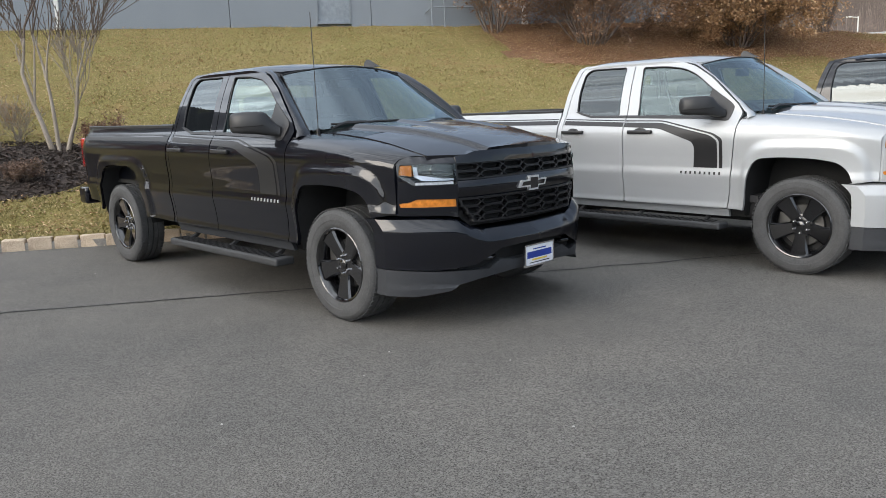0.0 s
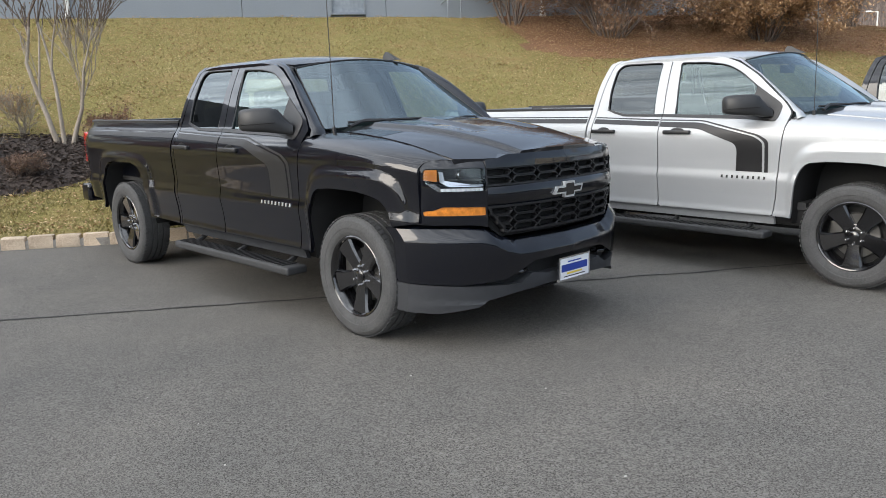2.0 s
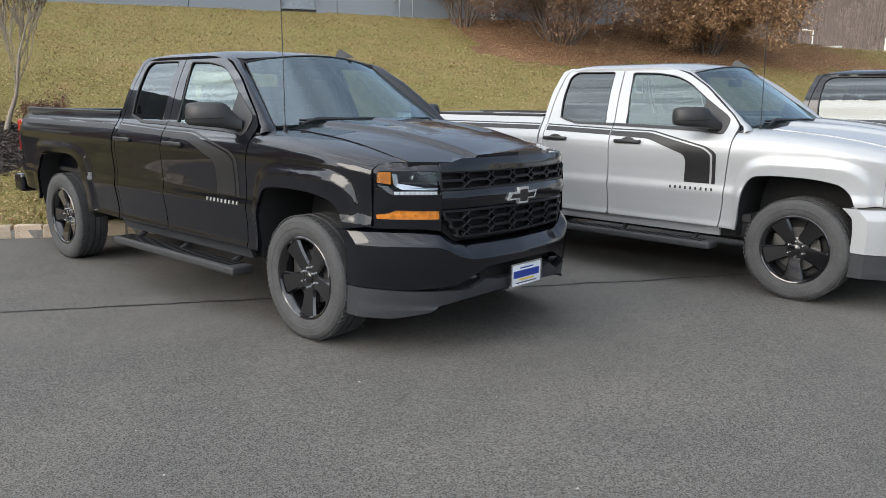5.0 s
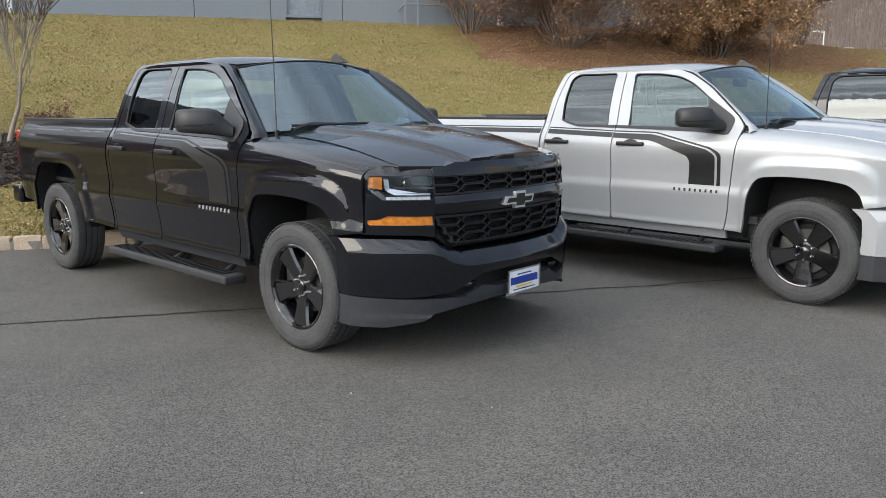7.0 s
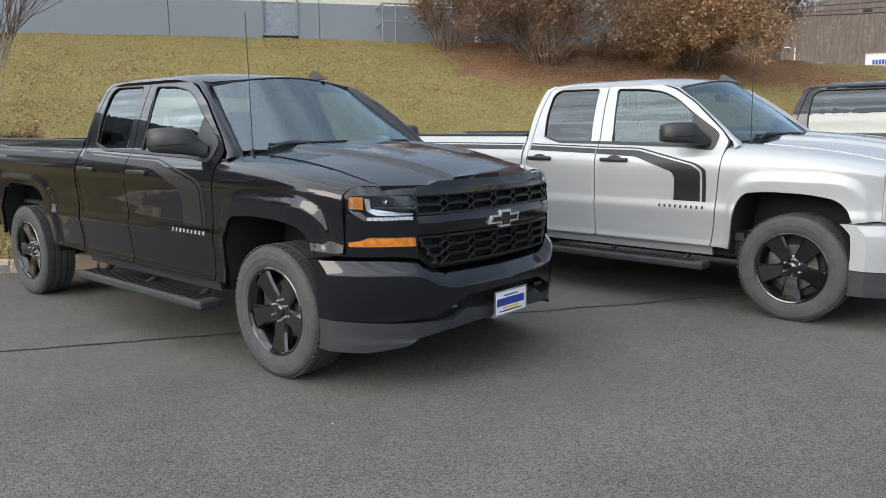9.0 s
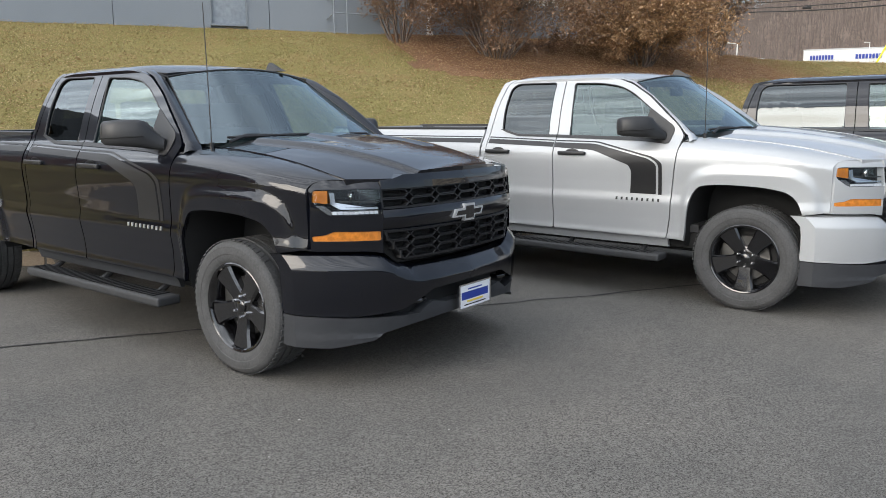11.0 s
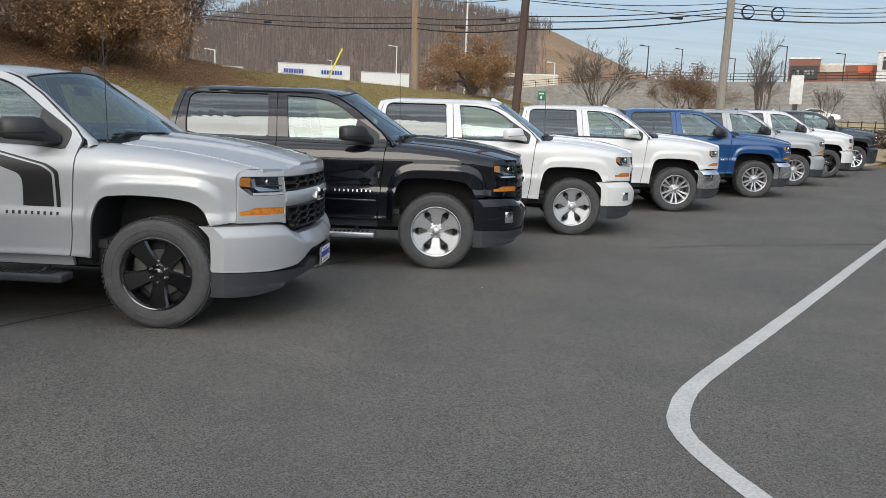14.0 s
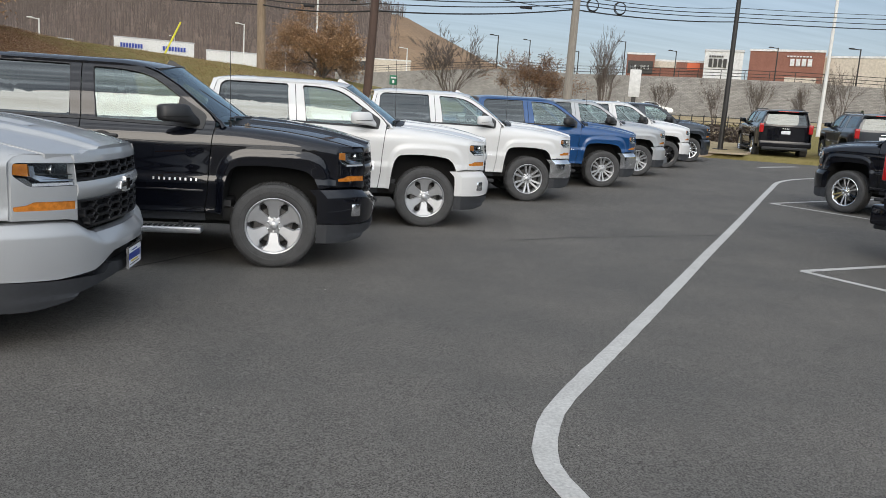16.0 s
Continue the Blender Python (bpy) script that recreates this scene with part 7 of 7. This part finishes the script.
for az, el in ((69.9, 8.75), (68.0, 8.6)):
    x, y, z = at_bearing(az, 36, el)
    for k in range(1):
        bm = bmesh.new()
        for j in range(3):
            tube(bm, [((.24 + .02 * j) * math.cos(a), .03 * j, (.24 + .02 * j) * math.sin(a)) for a in np.linspace(0, 6.2832, 25)], .014, 5, False)
        tagged(part("cable_coil", bm, "cable", at=Matrix.Translation((x, y, z))), "coil of spare black cable hanging on the line", "cable coil")

# yellow guard on the stay wire
g0, g1 = Vector(at_bearing(100.1, 33, 2.3)), Vector(at_bearing(98.6, 34, 5.55))
bm = bmesh.new()
tube(bm, [g0, g1], .035, 8)
tagged(part("stay_wire_guard", bm, "safety_yellow"), "bright yellow plastic guard on a stay wire", "wire guard")
x, y, z = at_bearing(83.8, 27, 2.8)
S = thing("street_sign", "small green street sign on a post", "sign", Matrix.Translation((x, y, z)))
bm = bmesh.new()
box(bm, -.13, .13, -.01, .01, -.16, .16, .01)
part("sign_panel", bm, "sign_green", S, "green panel with white bars")
for dims in ((-.09, .09, -.016, -.01, .05, .10), (-.03, .03, -.016, -.01, -.11, .0)):
    bm = bmesh.new()
    box(bm, *dims)
    part("sign_bar", bm, "store_white", S)
bm = bmesh.new()
tube(bm, [(0, .02, -2.2), (0, .02, .1)], .025, 6)
part("post", bm, "galv", S)
x, y, z = at_bearing(66.5, 74, 2.4)
S = thing("sign_box", "pale upright box sign on a stand", "sign", Matrix.Translation((x, y, z)) @ Matrix.Rotation(radians(-24), 4, "Z"))
bm = bmesh.new()
box(bm, -.5, .5, -.3, .3, .3, 2.75, .03)
part("cabinet", bm, "store_white", S)
bm = bmesh.new()
box(bm, -.2, .2, -.2, .2, -1.6, .3)
part("stand", bm, "bronze", S)

# ---- trees along the road ----
def roadside(label, az, d, seed, hgt, radius, depth, leaf=None, lm=None, spread_=.55, kids=(3, 4), n=1, wide=.0, shrink=.68, wood="bark_far", trunk=.3, up=.14, twig=.009):
    x, y = at_bearing(az, d)
    z = land_z(*to_uv(x, y))
    rnd = random.Random(seed)
    stems = []
    for k in range(n):
        a = 6.2832 * k / max(1, n)
        stems.append(dict(direction=(math.cos(a) * wide, math.sin(a) * wide, 1), length=hgt * trunk, radius=radius, depth=depth, spread_=spread_, kids=kids, shrink=shrink, bend=.12, up=up, seg=4, sides=5, twig=twig, everywhere=bool(leaf)))
    plant("tree", label, "tree", x, y, z, seed, stems, leaf, lm, wood, "trees along the road")


roadside("young oak holding its dry brown leaves", 88.9, 40, 61, 4.6, .075, 4, (8, .11, .28), "leaf_tan", .95, (3, 4), 5, .8, .78, trunk=.25, up=.02)
roadside("leafless spreading tree beside the road", 79.6, 46, 62, 5.0, .045, 6, None, None, .55, (2, 3), 9, .6, .74, trunk=.26, up=.10, twig=.008)
roadside("small tree holding dry brown leaves", 73.6, 44, 63, 5.0, .06, 4, (6, .11, .24), "leaf_oak", .85, (3, 3), 4, .6, .78, trunk=.27, up=.05)
roadside("tall leafless tree beyond the road", 68.6, 66, 64, 7.2, .11, 5, None, None, .5, (3, 4), 3, .22, .72, trunk=.33)
roadside("thin leafless tree before the stone wall", 61.0, 78, 65, 5.0, .05, 4, None, None, .5, (3, 4), 3, .25, .75, trunk=.3)
roadside("thin leafless tree before the stone wall", 58.4, 78, 66, 5.6, .06, 4, None, None, .5, (3, 4), 3, .25, .75, trunk=.3)
roadside("thin leafless tree before the stone wall", 55.6, 80, 67, 4.8, .05, 4, None, None, .5, (3, 4), 3, .25, .75, trunk=.3)
roadside("leafless tree before the cream shop wall", 53.3, 84, 68, 7.0, .07, 4, None, None, .5, (3, 4), 4, .3, .75, trunk=.3)
roadside("thin leafless tree before the stone wall", 64.6, 80, 69, 5.2, .05, 4, None, None, .5, (3, 4), 3, .25, .75, trunk=.3)
roadside("thin leafless tree before the stone wall", 50.4, 84, 70, 6.0, .06, 4, None, None, .5, (3, 4), 3, .25, .75, trunk=.3)
roadside("bare tree on the far bank", 86.9, 75, 71, 5.5, .07, 4, None, None, .5, (3, 4), 3, .3, .75, trunk=.3)


def conifer(az, d, hgt, seed):
    x, y = at_bearing(az, d)
    z = land_z(*to_uv(x, y))
    rnd = random.Random(seed)
    pts = []
    for k in range(420):
        t = rnd.random() ** .7
        r = hgt * .26 * (1 - t) * rnd.uniform(.3, 1.05)
        a = rnd.uniform(0, 6.28)
        pts.append((r * math.cos(a), r * math.sin(a), hgt * (.08 + .92 * t)))
    verts, faces = [], []
    leaf_quads(pts, rnd, .32, verts, faces, 1.0)
    T = thing("conifer", "small dark evergreen shrub", "conifer", Matrix.Translation((x, y, z)), "evergreens by the road")
    mesh_part("crown", (verts, faces), "leaf_green", T, smooth_=False)
    bm = bmesh.new()
    tube(bm, [(0, 0, -.2), (0, 0, hgt * .7)], .05, 6)
    part("trunk", bm, "bark_far", T)


for az, d, hgt, sd in ((70.2, 82, 1.7, 1), (67.9, 82, 1.5, 2), (71.6, 84, 1.5, 3), (95.8, 200, 5.0, 4), (95.2, 200, 4.4, 5), (94.6, 200, 4.2, 6), (51.9, 88, 2.0, 7)):
    conifer(az, d, hgt, sd)


# island past the lot: kerb, straw grass, hedge
def island():
    bm = bmesh.new()
    pts = [(31.6, -4.9), (31.9, -6.2), (32.5, -7.2), (33.2, -7.55), (36, -7.6), (60, -7.7)]
    prev = None
    for u, v in pts:
        z = lot_z(u)
        ring = [bm.verts.new((*uv(u, v), z - .05)), bm.verts.new((*uv(u, v + .02), z + .19)), bm.verts.new((*uv(u + .15, v + .16), z + .19)), bm.verts.new((*uv(u + .15, v + .16), z - .05))]
        if prev:
            for k in range(3):
                bm.faces.new((prev[k], prev[k + 1], ring[k + 1], ring[k]))
        prev = ring
    bmesh.ops.recalc_face_normals(bm, faces=bm.faces)
    tagged(part("kerb_island", bm, "kerb"), "pale concrete kerb round a grass island", "kerb", kind="structure")
    rnd = random.Random(9)
    pts = []
    for k in range(5200):
        a = rnd.uniform(58.6, 64.5)
        d = rnd.uniform(41, 46)
        x, y = at_bearing(a, d)
        z = land_z(*to_uv(x, y))
        pts.append((x, y, z + rnd.random() ** 1.4 * (.8 + .25 * noise.noise(Vector((x, y, 0))))))
    verts, faces = [], []
    leaf_quads(pts, rnd, .16, verts, faces, 1.2)
    stuff("hedge", verts, faces, "mulch_bits", "low dark hedge of dry shrubs on the island", "hedge")


island()


def road_fence():
    F = thing("road_fence", "low dark rail fence along the road", "fence", Matrix.Identity(4))
    P = [Vector(at_bearing(a, 72)) for a in np.linspace(48, 68, 26)]
    for p, q in zip(P, P[1:]):
        bm = bmesh.new()
        zp, zq = land_z(*to_uv(*p)), land_z(*to_uv(*q))
        tube(bm, [(p.x, p.y, zp - .1), (p.x, p.y, zp + 1.0)], .05, 5)
        part("post", bm, "bronze", F)
        bm = bmesh.new()
        for h_ in (.45, .85):
            tube(bm, [(p.x, p.y, zp + h_), (q.x, q.y, zq + h_)], .035, 5)
        part("rail", bm, "bronze", F)


road_fence()


def sedan(label, az, d, yaw, mat, base=None):
    """A far saloon car: lower body, glasshouse, wheels."""
    x, y = at_bearing(az, d)
    z = land_z(*to_uv(x, y)) - .02 if base is None else base
    T = thing("saloon_car", label, "car", pose(x, y, z, 0, 0, yaw))
    prof = rounded([(-2.3, .32), (2.25, .30), (2.3, .62), (2.1, .80), (1.0, .95), (.3, 1.40), (-.9, 1.43), (-1.75, 1.05), (-2.25, .98), (-2.32, .6)], .15)
    bm = bmesh.new()
    def ring(yv, k):
        return [bm.verts.new((px * (1 if k == 1 else .985), yv * (1 - .22 * max(0, (pz - .9) / .5)), pz)) for px, pz in prof]
    a, b = ring(-.9, 1), ring(.9, 1)
    bm.faces.new(a[::-1]); bm.faces.new(b)
    for i in range(len(prof)):
        j = (i + 1) % len(prof)
        bm.faces.new((a[i], a[j], b[j], b[i]))
    bmesh.ops.recalc_face_normals(bm, faces=bm.faces)
    part("body", bm, mat, T)
    for s in (-1, 1):
        bm = bmesh.new()
        o = rounded([(-1.45, 1.0), (.75, 1.0), (.22, 1.34), (-.85, 1.36)], .05)
        vs = [bm.verts.new((px, s * (.905 * (1 - .22 * max(0, (pz - .9) / .5)) + .004), pz)) for px, pz in o]
        bm.faces.new(vs)
        part("side_window", bm, "gloss_black", T)
        for wx in (-1.38, 1.38):
            bm = bmesh.new()
            lathe(bm, [(.0005, -.10), (.2, -.11), (.21, -.10), (.32, -.10), (.33, -.06), (.33, .06), (.3, .1)], 20)
            part("wheel", bm, "rubber", T, at=Matrix.Translation((wx, s * .82, .33)) @ Matrix.Rotation(0 if s < 0 else math.pi, 4, "Z"))


def straw_ground():
    """Dry grass of the island and the raised verge of the road beyond it."""
    bm = bmesh.new()
    us, vs = spread((31.8, 78.0, 40)), spread((-7.42, 9.0, 16))
    rows = [[bm.verts.new((*uv(u, v), land_z(u, v) + .035 - .3 * smooth(5.5, 9, v + 2 * noise.noise(Vector((u * .3, 0, 2)))))) for v in vs] for u in us]
    for a, b in zip(rows, rows[1:]):
        for i in range(len(vs) - 1):
            bm.faces.new((a[i], b[i], b[i + 1], a[i + 1]))
    bmesh.ops.recalc_face_normals(bm, faces=bm.faces)
    tagged(part("ground_island", bm, "straw", angle=60), "dry straw-coloured grass on the island", "grass", kind="structure")
    bm = bmesh.new()
    prev = None
    for az in np.linspace(47, 72, 34):
        ring = []
        for d, el in ((84, None), (91, 1.52), (99, 1.50), (103, None)):
            x, y = at_bearing(az, d)
            z = land_z(*to_uv(x, y)) - .2 if el is None else 1.5 + d * math.tan(radians(el))
            ring.append(bm.verts.new((x, y, z)))
        if prev:
            for k in range(3):
                bm.faces.new((prev[k], prev[k + 1], ring[k + 1], ring[k]))
        prev = ring
    bmesh.ops.recalc_face_normals(bm, faces=bm.faces)
    tagged(part("ground_verge", bm, "straw", angle=60), "raised straw-coloured verge carrying the road", "verge", kind="structure")


straw_ground()
sedan("white saloon car on the raised road", 65.1, 95, -25, "paint_white", 1.5 + 95 * math.tan(radians(1.51)))
sedan("small white car glimpsed behind the bushes", 109.5, 62, 20, "paint_white")


# ---- plain closing of the place behind the camera, unseen and added to shape reflections: a long low building and a dark line of woods ----
def behind():
    # Assumed building, out of view, so that paint and glass have walls to mirror.
    W = thing("unseen_building", "long plain unseen building added for reflections", "building", Matrix.Translation((*uv(4, -52), 0)) @ Matrix.Rotation(math.atan2(ROW.y, ROW.x), 4, "Z"))
    bm = bmesh.new()
    box(bm, -30, 34, -14, 0, 0, 3.2)
    part("wall", bm, "bronze", W, angle=0)
    bm = bmesh.new()
    box(bm, -30.5, 34.5, -14.5, .5, 3.2, 5.4)
    part("fascia", bm, "wall_grey", W, angle=0)
    # Ring of woods out of view, added to darken the horizon in reflections.
    bm = bmesh.new()
    n = 90
    lo, hi = [], []
    for i in range(n + 1):
        az = 118 + (400 - 118) * i / n
        d = 170 + 30 * noise.noise(Vector((i * .3, 0, 0)))
        x, y = at_bearing(az, d)
        z = 9 + 5 * noise.noise(Vector((i * .45, 3, 0))) + 2.5 * noise.noise(Vector((i * 1.7, 5, 0)))
        lo.append(bm.verts.new((x, y, -1)))
        hi.append(bm.verts.new((x, y, z)))
    for i in range(n):
        bm.faces.new((lo[i], lo[i + 1], hi[i + 1], hi[i]))
    # a house with a dark roof past the planting bed, and bare trees by it, mirrored in glass and paint
    H = thing("house", "dark two-storey house with a shingled gable roof", "house", Matrix.Translation((-27, -15, land_z(*to_uv(-27, -15)) - .2)) @ Matrix.Rotation(radians(24), 4, "Z"))
    wm = bmesh.new()
    box(wm, -4, 4, -8, 8, 0, 5.0)
    part("wall", wm, "brick_red", H, angle=0)
    rm = bmesh.new()
    lo_z, hi_z = 4.9, 8.2
    ring = [[rm.verts.new(c) for c in ((-4.6, y, lo_z), (0, y, hi_z), (4.6, y, lo_z), (4.6, y, lo_z - .2), (-4.6, y, lo_z - .2))] for y in (-8.5, 8.5)]
    for i in range(5):
        rm.faces.new((ring[0][i], ring[0][(i + 1) % 5], ring[1][(i + 1) % 5], ring[1][i]))
    rm.faces.new(ring[0][::-1]); rm.faces.new(ring[1])
    bmesh.ops.recalc_face_normals(rm, faces=rm.faces)
    part("roof", rm, "shingle", H, angle=0)
    for y in (-5.4, -1.8, 1.8, 5.4):
        for z in (1.0, 3.3):
            pm = bmesh.new()
            box(pm, 3.96, 4.05, y - .5, y + .5, z, z + 1.3, .01)
            part("window", pm, "white_paint", H)
    for k, (tx, ty, hgt) in enumerate(((-17, -9.5, 8.5), (-20, -22, 9.5), (-12, -24, 9.0), (-24, -4.5, 8.0))):
        plant("bare_tree", "tall leafless tree with a grey trunk beside the house", "tree", tx, ty, land_z(*to_uv(tx, ty)) - .2, 300 + k,
              [dict(direction=(.04, .03, 1), length=hgt * .30, radius=.17, depth=5, spread_=.62, kids=(3, 3), shrink=.74, bend=.10, up=.12, twig=.012, seg=4)], None, None, "bark_far", "bare trees by the house")
    tagged(part("backdrop", bm, "hill_wood", angle=60), "unseen dark line of leafless woods added to darken reflections", "woods", kind="structure")


behind()
